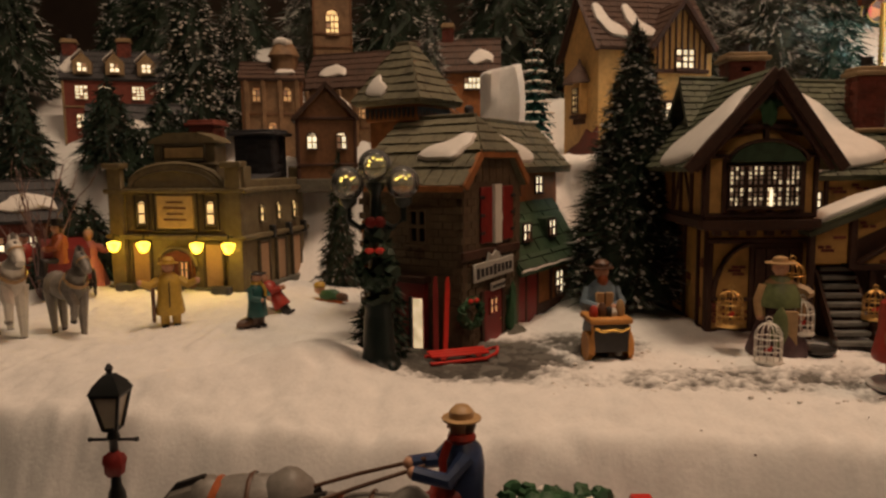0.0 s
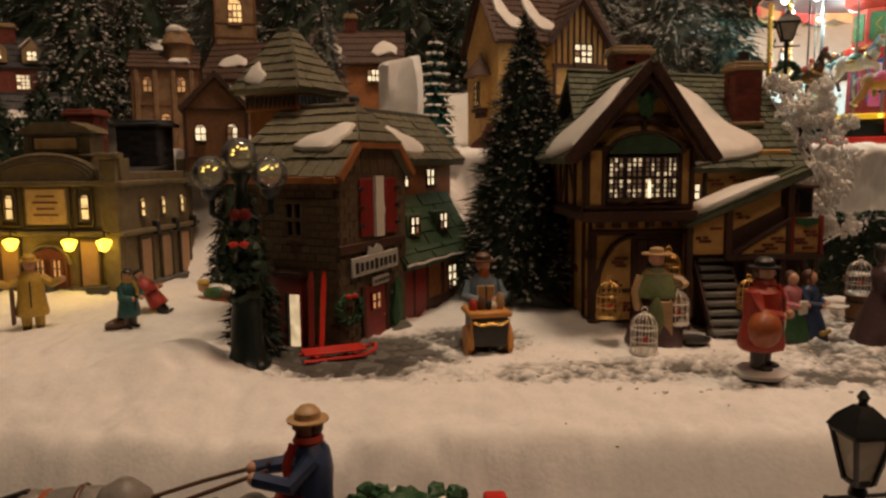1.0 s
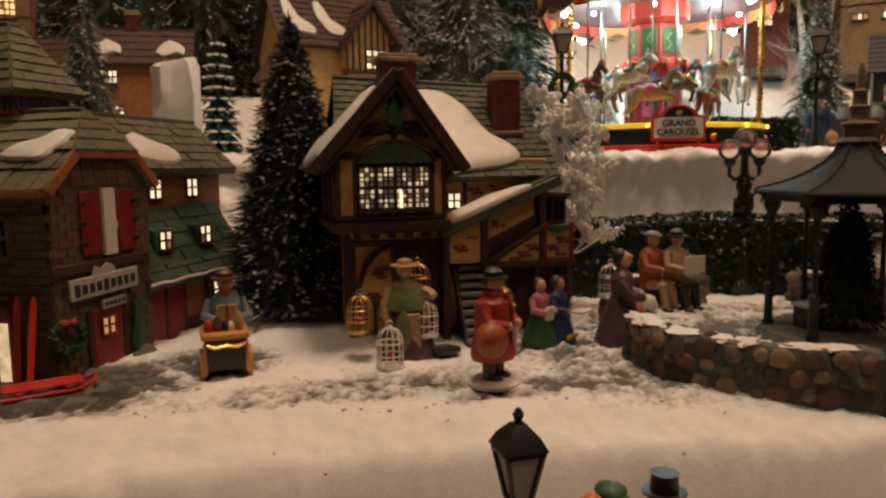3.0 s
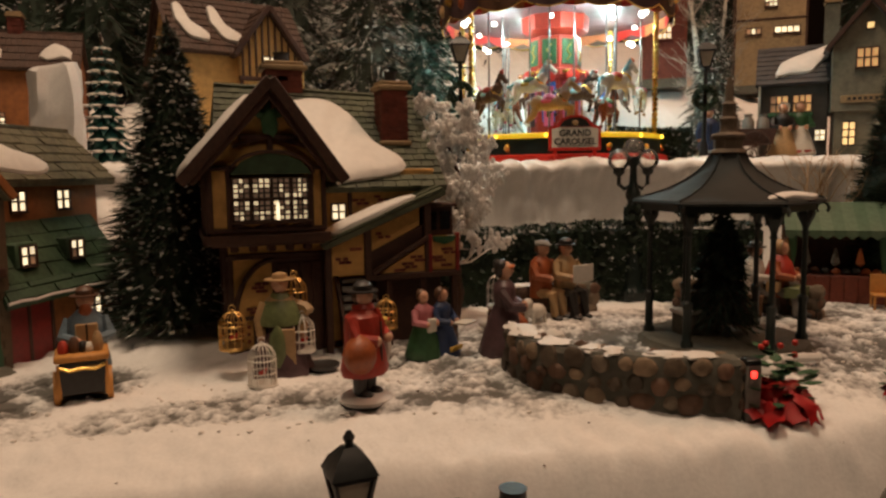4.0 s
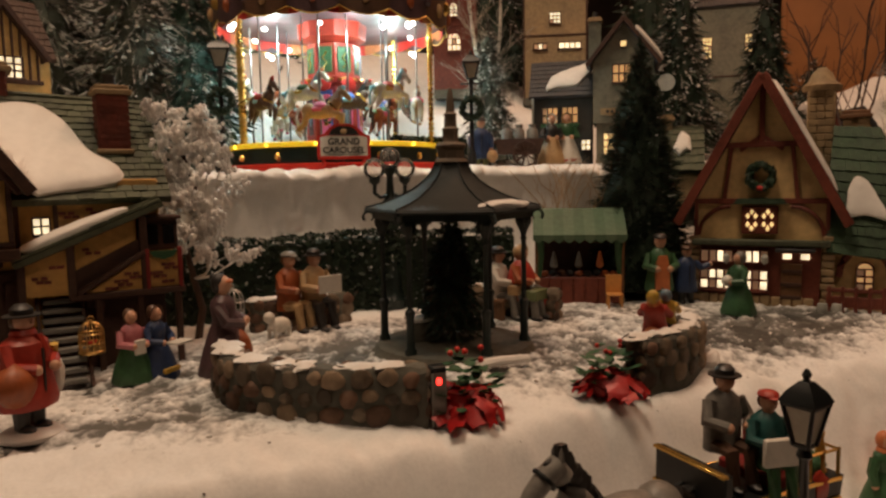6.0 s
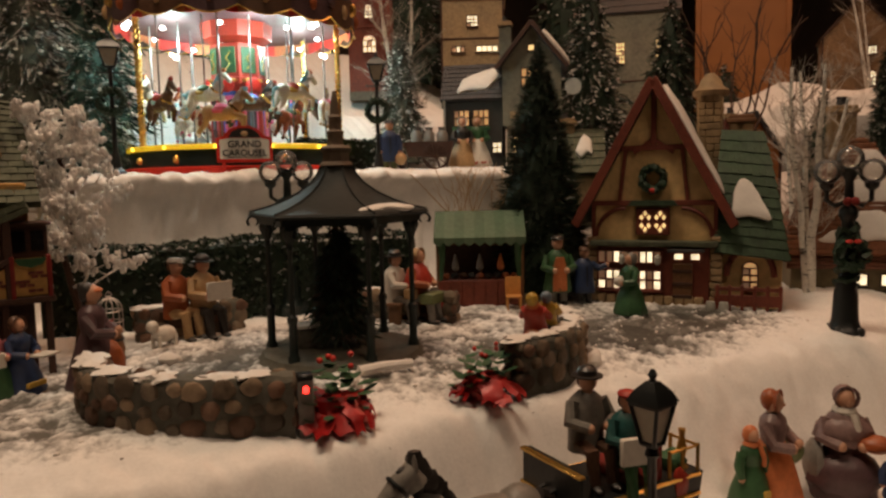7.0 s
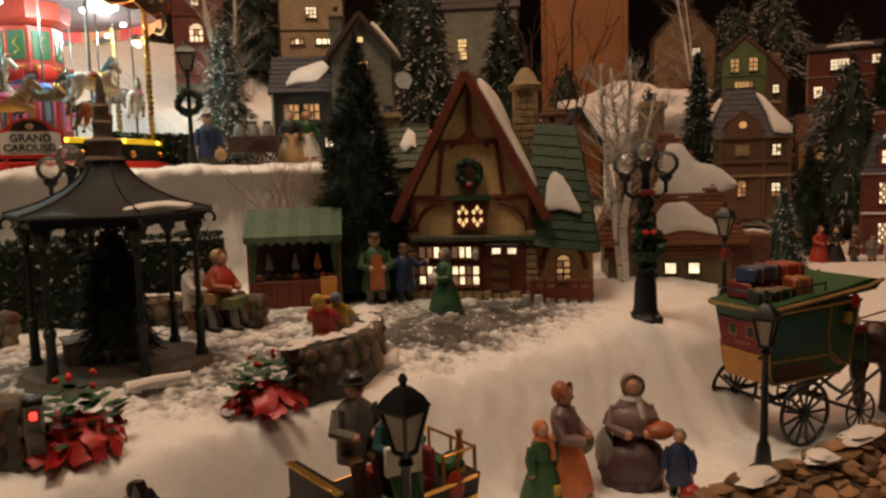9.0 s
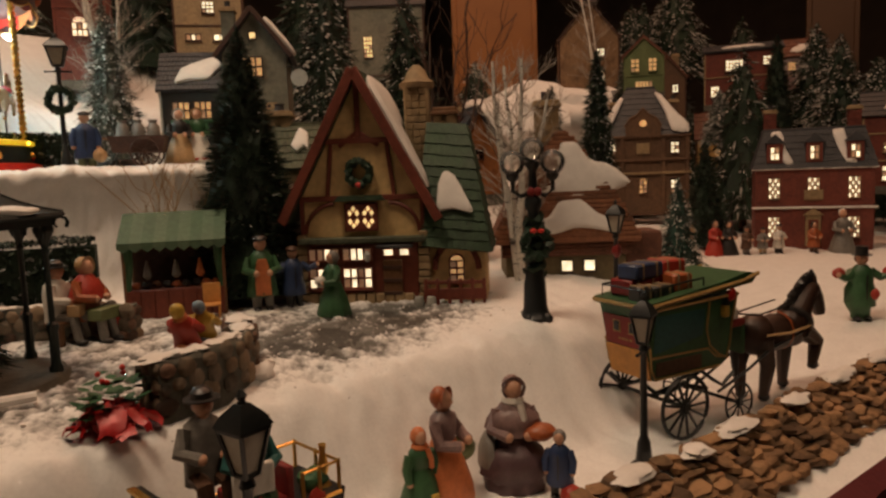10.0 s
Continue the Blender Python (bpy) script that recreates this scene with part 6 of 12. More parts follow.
    dr = part("door", Shape().box((0.030, -0.0605, 0.021), (0.019, 0.003, 0.040), WOOD, 0.0008), t, "brown boarded door")
    for z in (0.010, 0.022, 0.034):
        bar("door_rail", dr, (0.030, -0.0626, z), (0.019, 0.0015, 0.003), TIMBER, 0.0003)
    block("pane", t, (0.026, -0.0600, 0.0475), (0.008, 0.002, 0.0048), LITWHITE)
    block("pane", t, (0.042, -0.0600, 0.0475), (0.008, 0.002, 0.0048), LITWHITE)
    bar("door_canopy", t, (0.033, -0.0635, 0.0535), (0.036, 0.010, 0.003), SLATE)
    # stone corners and plinth
    rnd = random.Random(8)
    for sg in (-1, 1):
        z = 0.003
        while z < 0.062:
            h = rnd.uniform(0.006, 0.009)
            bar("corner_stone", t, (sg * 0.062, -0.0575, z + h / 2), (rnd.uniform(0.009, 0.013), 0.007, h * 0.9), TAN, 0.0012)
            z += h
    for k in range(11):
        bar("plinth_stone", t, (-0.052 + 0.0098 * k, -0.0605, 0.0055), (0.009, 0.005, rnd.uniform(0.008, 0.011)), TAN, 0.0015)
    # hanging signs
    for x in (-0.030, 0.006):
        part("hanging_lantern", Shape().lathe([(0.001, 0), (0.003, 0.002), (0.0034, 0.007), (0.001, 0.010)], GREYSIGN, 8, (x, -0.068, 0.040)), t)
    # stone chimney on the right slope
    ch = part("chimney", Shape().box((0.052, 0.005, 0.150), (0.026, 0.024, 0.105), TAN, 0.0015), t, "tan stone chimney with a cap")
    for k in range(15):
        for x in (0.044, 0.052, 0.060):
            bar("stone", ch, (x + rnd.uniform(-0.001, 0.001), -0.0075, 0.102 + 0.0068 * k), (0.0072, 0.002, 0.0058), TAN, 0.0008)
    part("chimney_cap", Shape().lathe([(0.018, 0.2), (0.019, 0.205), (0.013, 0.209), (0.010, 0.216), (0.004, 0.222)], TAN, 10, (0.052, 0.005, 0)), ch)
    # round-roofed side wing with an arched window
    part("wall", Shape().box((0.0935, -0.022, 0.028), (0.058, 0.06, 0.056), CREAM, 0.001), t, "cream wall of the side wing")
    quads = [((0.060, 0.053), (0.1285, 0.046)), ((0.060, 0.088), (0.1215, 0.082)), ((0.061, 0.126), (0.1140, 0.120)), ((0.064, 0.166), (0.1040, 0.163))]
    for k in range(3):
        (a0, z0), (b0, w0) = quads[k]
        (a1, z1), (b1, w1) = quads[k + 1]
        y0, y1 = (-0.062, -0.053, -0.040)[k], (-0.053, -0.040, -0.020)[k]
        shingled(t, [(a0, y0, z0), (b0, y0, w0), (b1, y1, w1), (a1, y1, z1)], 4, TEALROOF, 0.004, 60 + k)
        shingled(t, [(b0, y0, w0), (b0, 0.03, w0), (b1, 0.02, w1), (b1, y1, w1)], 4, TEALROOF, 0.004, 64 + k)
    part("roof_core", Shape().prism([(0.064, 0.05), (0.124, 0.05), (0.117, 0.082), (0.110, 0.118), (0.101, 0.158), (0.066, 0.160)], -0.019, 0.026, TEALROOF), t)
    chimney(t, (0.083, -0.010, 0.146), 0.022, 0.018, 0.026, TAN, WOOD, 0)
    snow_patch(t, (0.089, -0.0520, 0.096), (1, 0, 0), (0, 0.013, 0.036), (0, -0.036, 0.013), [(-0.014, -0.012), (0.004, -0.011), (0.024, -0.015), (0.014, 0.004), (0.004, 0.022), (-0.006, 0.026), (-0.012, 0.010)], 0.0035, 9)
    part("eyebrow", Shape().tube([(0.0935 + 0.022 * math.cos(q * 0.314), -0.0545, 0.030 + 0.026 * math.sin(q * 0.314)) for q in range(11)], 0.0032, REDTIMBER, 6), t, "red arched surround")
    window(t, (0.0935, -0.0535, 0.028), 0.013, 0.018, 2, 3, LITDIM, 0, REDTIMBER, 0.2, True)
    fence = part("fence", Shape().box((0.092, -0.0655, 0.0195), (0.062, 0.003, 0.0034), REDTIMBER, 0.0005).box((0.092, -0.0655, 0.0090), (0.062, 0.003, 0.010), REDTIMBER, 0.0005), t, "dark brown wooden rail fence")
    for k in range(6):
        bar("fence_post", fence, (0.0635 + 0.0115 * k, -0.0655, 0.011), (0.0034, 0.004, 0.024), REDTIMBER)
    for k in range(2):
        part("barrel", Shape().lathe([(0.004, 0), (0.005, 0.004), (0.004, 0.009)], GREYSIGN, 10, (0.058 + 0.012 * k, -0.079, 0.0)), t)
    return t


inn()


# the bank with four yellow lamps
def bank():
    t = thing("bank", (-0.2605, 0.807, 0.172), -14, "olive stone bank with arched parapet and four glowing yellow lamps", "house")
    t.scale = (1.19, 1.10, 1.0)
    w, d, h = 0.132, 0.125, 0.100
    part("wall", Shape().box((0, 0, h / 2 + 0.004), (w, d, h + 0.008), OLIVE, 0.001), t, "olive stone walls")
    arch = [(-0.066, 0.108), (0.066, 0.108), (0.062, 0.112)] + [(0.045 * math.cos(q * 0.314), 0.112 + 0.022 * math.sin(q * 0.314)) for q in range(11)] + [(-0.062, 0.112)]
    part("parapet", Shape().prism(arch, -d / 2 - 0.003, -d / 2 + 0.006, OLIVE), t, "arched stone parapet")
    part("parapet_coping", Shape().tube([(0.046 * math.cos(q * 0.314), -d / 2 + 0.001, 0.113 + 0.0225 * math.sin(q * 0.314)) for q in range(11)], 0.0028, OLIVE, 6), t)
    part("attic", Shape().box((0, -0.035, 0.135), (0.062, 0.02, 0.045), OLIVE, 0.001), t)
    part("attic_crest", Shape().prism([(-0.035, 0.157), (0.035, 0.157), (0.03, 0.162), (0.015, 0.168), (-0.015, 0.168), (-0.03, 0.162)], -0.048, -0.022, OLIVE), t, "curved crest of the attic")
    part("name_panel", Shape().box((0, -0.0455, 0.147), (0.038, 0.002, 0.011), CREAM, 0.001), t)
    for x in (-0.058, 0.058):
        bar("pilaster", t, (x, -d / 2 - 0.002, 0.066), (0.015, 0.006, 0.132), OLIVE, 0.001)
        bar("pilaster_cap", t, (x, -d / 2 - 0.002, 0.134), (0.020, 0.012, 0.006), OLIVE, 0.001)
    for z in (0.060, 0.108):
        bar("cornice", t, (0, -d / 2 - 0.002, z), (w + 0.008, 0.007, 0.005), OLIVE, 0.001)
        bar("cornice", t, (w / 2 + 0.001, 0, z), (0.007, d + 0.008, 0.005), OLIVE, 0.001)
    pn = part("sign_panel", Shape().box((0, -d / 2 - 0.001, 0.086), (0.036, 0.003, 0.034), CREAM, 0.0008), t, "cream panel with faint lettering")
    part("panel_frame", Shape().box((0, -d / 2 - 0.0006, 0.086), (0.041, 0.002, 0.039), OLIVE, 0.0008), pn)
    for k in range(4):
        block("letter_bar", pn, (0, -d / 2 - 0.0027, 0.096 - 0.006 * k), (0.016 + 0.006 * (k % 2), 0.0006, 0.0018), WOOD)
    for x in (-0.034, 0.034):
        window(t, (x, -d / 2 - 0.0006, 0.084), 0.007, 0.020, 1, 2, LIT, 0, OLIVE, 0, True)
    dr = part("door", Shape().prism([(-0.016, 0), (0.016, 0), (0.016, 0.034), (0.011, 0.042), (0, 0.046), (-0.011, 0.042), (-0.016, 0.034)], -d / 2 - 0.003, -d / 2, REDTIMBER), t, "dark red arched double door")
    for x in (-0.0075, 0.0075):
        window(dr, (x, -d / 2 - 0.0036, 0.026), 0.007, 0.016, 2, 2, LITDIM, 0, WOOD, 0.2, False, False)
        bar("door_strip", dr, (x * 2, -d / 2 - 0.0036, 0.022), (0.0015, 0.002, 0.040), WOOD)
    part("door_arch", Shape().tube([(0.019 * math.cos(q * 0.314), -d / 2 - 0.003, 0.030 + 0.019 * math.sin(q * 0.314)) for q in range(11)], 0.0022, OLIVE, 6), t)
    def surround(c, w_, h_, face=0):
        f_ = Shape()
        for sg in (-1, 1):
            f_.box((sg * w_ / 2, 0, 0), (0.0018, 0.003, h_), OLIVEDARK, 0.0004).box((0, 0, sg * h_ / 2), (w_, 0.003, 0.0018), OLIVEDARK, 0.0004)
        return part("panel_moulding", f_, t, "dark moulding", pose(*c, 0, 0, face))

    for x in (-0.036, 0.036):
        part("blind_window", Shape().box((x, -d / 2 - 0.001, 0.031), (0.016, 0.003, 0.044), LITPALE, 0.0008), t, "tan window blind")
        surround((x, -d / 2 - 0.0022, 0.031), 0.019, 0.048)
        surround((x * 0.95, -d / 2 - 0.0012, 0.086), 0.014, 0.036)
    surround((0, -d / 2 - 0.0022, 0.086), 0.043, 0.041)
    surround((0, -0.0468, 0.147), 0.043, 0.016)
    bar("attic_cornice", t, (0, -0.0440, 0.1585), (0.070, 0.006, 0.0034), OLIVE, 0.001)
    bar("attic_cornice", t, (0, -0.0440, 0.1345), (0.068, 0.006, 0.0034), OLIVE, 0.001)
    part("parapet_line", Shape().tube([(0.040 * math.cos(q * 0.314), -d / 2 - 0.0036, 0.112 + 0.0165 * math.sin(q * 0.314)) for q in range(11)], 0.0010, OLIVEDARK, 5), t)
    for k, x in enumerate((-0.056, -0.026, 0.026, 0.056)):
        lamp = part("wall_lamp", Shape().tube([(x, -d / 2 - 0.004, 0.060), (x, -d / 2 - 0.012, 0.063), (x, -d / 2 - 0.013, 0.056)], 0.0009, BLACK, 5), t)
        part("bulb", Shape().lathe([(0.0012, -0.0005), (0.0036, 0.0010), (0.0050, 0.0050), (0.0060, 0.0085), (0.0056, 0.0096), (0.0018, 0.0112)], BULBY, 10, (x, -d / 2 - 0.013, 0.045)), lamp, "glowing yellow lamp shade")
    # right side
    for k in range(3):
        y = -0.032 + 0.035 * k
        window(t, (w / 2 + 0.0006, y, 0.082), 0.008, 0.014, 1, 2, LIT, 90, OLIVE, 0, True)
        part("blind_window", Shape().box((w / 2 + 0.001, y, 0.030), (0.003, 0.017, 0.044), LITPALE, 0.0008), t, "tan window blind")
        surround((w / 2 + 0.0022, y, 0.030), 0.020, 0.048, 90)
        part("bracket", Shape().box((w / 2 + 0.003, y + 0.017, 0.062), (0.006, 0.005, 0.014), BLACK, 0.001), t)
    bar("plinth", t, (0, 0, 0.003), (w + 0.010, d + 0.010, 0.010), STONEW, 0.0015)
    part("roof", Shape().slab([(-0.060, -0.056, 0.110), (0.060, -0.056, 0.110), (0.05, 0.056, 0.128), (-0.05, 0.056, 0.128)], 0.004, SLATE), t, "dark slate roof")
    for x, y in ((0.062, -0.058), (0.062, 0.058)):
        bar("corner_pier", t, (x, y, 0.118), (0.013, 0.013, 0.028), OLIVE, 0.001)
    bar("side_parapet", t, (0.063, 0, 0.113), (0.006, 0.11, 0.012), OLIVE, 0.001)
    chimney(t, (0.030, 0.045, 0.105), 0.040, 0.030, 0.062, SLATE, SLATE, 0)
    chimney(t, (-0.028, 0.045, 0.105), 0.026, 0.024, 0.075, BRICKRED, BRICKRED, 0)
    snow_patch(t, (0.0, -0.048, 0.1125), (1, 0, 0), (0, 1, 0.1), (0, 0, 1), [(0.03, -0.006), (0.046, -0.008), (0.046, 0.006), (0.034, 0.008)], 0.003, 4)
    for x in (-0.048, 0.0, 0.046):
        bar("bench", t, (x, -d / 2 - 0.010, 0.006), (0.018, 0.008, 0.010), SLATE, 0.001)
    return t


bank()
bank_z = 0.172
for k, x in enumerate((-0.056, -0.026, 0.026, 0.056)):
    p_ = pose(-0.2605, 0.807, bank_z, 0, 0, -14) @ Vector((1.19 * x, -1.10 * (0.0625 + 0.021), 0.049))
    point_lamp("bank_lamp_light", p_, 0.005, 0.019, (1.0, 0.60, 0.06))

# ---- houses farther back ----
town = house("town_house", "red brick town house with dormers and lit sash windows", (-0.585, 1.35, 0.345), 20, 0.20, 0.10, 0.122, 0.050, BRICKRED, SLATE, "x",
      [("f", x, z, 0.022, 0.026, 2, 3, False) for x in (-0.070, -0.032, 0.022, 0.068) for z in (0.045, 0.095)], 5, 70,
      [(-0.09, 0, 0.14, 0.022, 0.045, BRICKRED), (0.0, 0, 0.15, 0.022, 0.04, BRICKRED), (0.085, 0, 0.14, 0.022, 0.045, BRICKRED)], [(-0.085, 0.03, 0.04, 0.05, "f"), (0.085, 0.03, 0.03, 0.04, "f")], LITWHITE, TAN, (0.118, 0.07))
for k in range(3):
    x = -0.066 + 0.052 * k
    dm = part("dormer", Shape().prism([(x - 0.015, 0.126), (x + 0.015, 0.126), (x + 0.015, 0.148), (x, 0.164), (x - 0.015, 0.148)], -0.056, -0.016, TAN), town, "tan dormer with a lit window")
    window(dm, (x, -0.0566, 0.138), 0.014, 0.014, 2, 2, LITWHITE, 0, TAN, 0.2)
    part("dormer_snow", Shape().slab([(x - 0.018, -0.060, 0.150), (x, -0.060, 0.168), (x, -0.014, 0.168), (x - 0.018, -0.014, 0.150)], -0.002, SNOWCAP), dm)
UMBERWALL_T = mat("warm_tan_stone", (0.24, 0.145, 0.075), 0.7, 0, 0.28, 150, 0.4, dirt=0.4)
nave = house("church_nave", "tan stone church with a snowy gable beside its tower", (-0.150, 1.22, 0.335), -18, 0.130, 0.09, 0.100, 0.055, UMBERWALL_T, DARKROOF, "x", [("f", -0.036, 0.060, 0.016, 0.034, 2, 3, True), ("f", 0.0, 0.060, 0.016, 0.034, 2, 3, True), ("f", 0.036, 0.060, 0.016, 0.034, 2, 3, True)], 6, 77, (), [(-0.02, 0.03, 0.05, 0.03, "f")], LITDIM, WOOD, (0.098, 0.03))
for k in range(5):
    bar("buttress", nave, (-0.058 + 0.029 * k, -0.048, 0.046), (0.006, 0.010, 0.092), UMBERWALL_T, 0.001)
house("church_tower", "tan stone church tower with a glowing arched belfry window", (-0.207, 1.40, 0.40), 8, 0.070, 0.075, 0.30, 0.06, UMBERWALL_T, SLATE, "y",
      [("f", 0, 0.165, 0.026, 0.040, 2, 2, True), ("f", 0, 0.07, 0.02, 0.03, 2, 2, True)], 6, 76, (), (), LIT, WOOD, (0.125, 0.150, 0.215, 0.235, 0.295))
house("cottage", "brown gabled cottage with arched lit windows", (-0.142, 0.875, 0.285), 12, 0.068, 0.06, 0.078, 0.036, WOOD, DARKROOF, "y",
      [("f", -0.017, 0.046, 0.012, 0.016, 2, 2, True), ("f", 0.017, 0.046, 0.012, 0.016, 2, 2, True)], 5, 78, (), [(0, 0.02, 0.04, 0.03, "r")], LITWHITE, TIMBER, (0.074, 0.02))
ob_ = house("tan_town_house", "tan ornate town house with a snow-capped tower", (-0.255, 1.10, 0.315), 10, 0.085, 0.08, 0.118, 0.026, UMBERWALL_T, DARKROOF, "x", [("f", -0.022, 0.092, 0.012, 0.018, 2, 2, True), ("f", 0.022, 0.092, 0.012, 0.018, 2, 2, True), ("f", 0.0, 0.040, 0.014, 0.02, 2, 2, True)], 4, 80, (), [(0.02, 0.015, 0.03, 0.02, "f")], LITDIM, WOOD, (0.118, 0.112, 0.066))
for x in (-0.036, -0.012, 0.012, 0.036):
    bar("pilaster", ob_, (x, -0.0415, 0.06), (0.006, 0.005, 0.116), UMBERWALL_T, 0.001)
part("turret", Shape().lathe([(0.020, 0.10), (0.020, 0.150), (0.024, 0.153), (0.021, 0.158), (0.015, 0.170), (0.003, 0.180)], UMBERWALL_T, 10, (0.018, -0.01, 0)), ob_, "small domed turret")
part("turret_snow", Shape().blob((0.018, -0.014, 0.171), (0.015, 0.014, 0.008), SNOWCAP, 10, 6, 0.4, 2), ob_)
house("cottage", "low orange-lit cottage with snowy dormers", (0.02, 1.11, 0.345), -5, 0.13, 0.07, 0.100, 0.045, ORANGE, DARKROOF, "x",
      [("f", -0.038, 0.078, 0.024, 0.018, 3, 2, False), ("f", 0.028, 0.078, 0.026, 0.018, 3, 2, False), ("f", -0.03, 0.03, 0.02, 0.02, 2, 2, False)], 5, 82, [(-0.01, 0.005, 0.13, 0.016, 0.034, BRICKRED)], [(-0.04, 0.02, 0.04, 0.03, "f"), (0.04, 0.02, 0.04, 0.03, "f")], LITWHITE, TIMBER)
house("village_house", "dark little house with lit windows and snowy roof", (-0.50, 0.84, 0.19), 25, 0.085, 0.07, 0.06, 0.04, BRICKRED, SLATE, "x", [("f", 0.012, 0.03, 0.016, 0.018, 2, 2, False), ("f", -0.02, 0.03, 0.016, 0.018, 2, 2, False)], 4, 84, (), [(0.01, 0.02, 0.06, 0.03, "f")], LITWHITE, TIMBER)


# the tall yellow house with a half-timbered gable
def yellow_house():
    t = thing("stucco_house", (0.283, 0.998, 0.302), 13, "tall yellow stucco house with a half-timbered gable and lit bays", "house")
    part("wall", Shape().prism([(-0.055, 0), (0.055, 0), (0.055, 0.150), (0.0, 0.215), (-0.055, 0.150)], -0.08, 0.08, YELLOWWALL, pose(-0.02, 0, 0, 0, 0, 90)), t, "yellow stucco walls")
    part("wall", Shape().prism([(-0.029, 0), (0.046, 0), (0.046, 0.150), (0.0085, 0.200), (-0.029, 0.150)], -0.066, 0.0, YELLOWWALL), t, "yellow stucco gabled wing")
    part("bargeboard", Shape().tube([(-0.106, -0.064, 0.142), (-0.106, 0.0, 0.222), (-0.106, 0.064, 0.142)], 0.0032, TIMBER, 4), t)
    shingled(t, [(-0.105, -0.062, 0.146), (0.066, -0.062, 0.146), (0.066, 0.0, 0.222), (-0.105, 0.0, 0.222)], 9, DARKROOF, 0.004, 90)
    shingled(t, [(0.066, 0.062, 0.146), (-0.105, 0.062, 0.146), (-0.105, 0.0, 0.222), (0.066, 0.0, 0.222)], 9, DARKROOF, 0.004, 91)
    for sg in (-1, 1):
        a, b = (-0.072, 0.0) if sg > 0 else (0.0, -0.072)
        shingled(t, [(0.0085 + sg * 0.046, a, 0.143), (0.0085 + sg * 0.046, b, 0.143), (0.0085, b, 0.206), (0.0085, a, 0.206)], 7, DARKROOF, 0.004, 93 + sg)
        beam("bargeboard", t, (0.0085 + sg * 0.046, -0.073, 0.142), (0.0085, -0.073, 0.204), 0.006, 0.004, TIMBER)
    for k in range(9):
        x = -0.025 + 0.0085 * k
        top = 0.150 + 0.050 * (1 - abs(x - 0.0085) / 0.0375)
        bar("stud", t, (x, -0.0672, (0.118 + top) / 2), (0.0028, 0.002, top - 0.118), TIMBER)
    bar("jetty_beam", t, (0.0085, -0.0675, 0.1165), (0.078, 0.005, 0.005), TIMBER)
    bar("lower_beam", t, (0.0085, -0.0675, 0.078), (0.078, 0.005, 0.004), TIMBER)
    bar("corner_post", t, (-0.0275, -0.0672, 0.06), (0.004, 0.004, 0.115), TIMBER)
    window(t, (0.013, -0.0685, 0.132), 0.026, 0.022, 3, 3, LITWHITE, 0, TIMBER, 0.1)
    bar("flower_box", t, (0.013, -0.071, 0.1175), (0.030, 0.007, 0.005), TIMBER)
    window(t, (-0.008, -0.0685, 0.058), 0.010, 0.036, 1, 4, LITWHITE, 0, TIMBER, 0.0)
    window(t, (0.026, -0.0685, 0.050), 0.014, 0.022, 2, 3, LIT, 0, TIMBER, 0.1)
    # oriel with a small hipped roof on the gable end
    o = part("oriel", Shape().box((-0.104, -0.010, 0.086), (0.014, 0.024, 0.044), YELLOWWALL, 0.001), t, "small oriel window with a brown roof")
    part("oriel_roof", Shape().lathe([(0.024, 0.106), (0.022, 0.110), (0.010, 0.124), (0.004, 0.130), (0.001, 0.138)], DARKROOF, 8, (-0.106, -0.010, 0)), o)
    window(o, (-0.1116, -0.010, 0.084), 0.014, 0.030, 2, 4, LIT, -90, TIMBER, 0.05)
    bar("bracket", o, (-0.108, -0.010, 0.0630), (0.012, 0.030, 0.005), TIMBER)
    for y in (-0.019, -0.010, -0.001):
        bar("corbel", o, (-0.106, y, 0.0570), (0.009, 0.004, 0.008), TIMBER)
    part("red_base", Shape().prism([(-0.056, -0.01), (0.056, -0.01), (0.056, 0.048), (0.040, 0.040), (0.022, 0.046), (0.0, 0.030), (-0.030, 0.022), (-0.056, 0.012)], -0.0012, 0.0012, BRICKRED, pose(-0.1006, 0, 0, 0, 0, -90)), t, "exposed dark red brick base")
    for u, sl, sg in ((-0.078, 0.5, 1), (-0.036, 0.4, 1)):
        snow_patch(t, (u, -0.040, 0.1755), (1, 0, 0), (0, 0.062, 0.076), (0, -0.076, 0.062), [(-0.014, 0.04), (-0.006, 0.04), (0.002, 0.0), (0.022, -0.012), (0.014, -0.022), (-0.008, -0.016), (-0.016, 0.01)], 0.005, 3)
    chimney(t, (-0.03, 0.02, 0.20), 0.022, 0.022, 0.05, BRICKRED)
    return t


yellow_house()


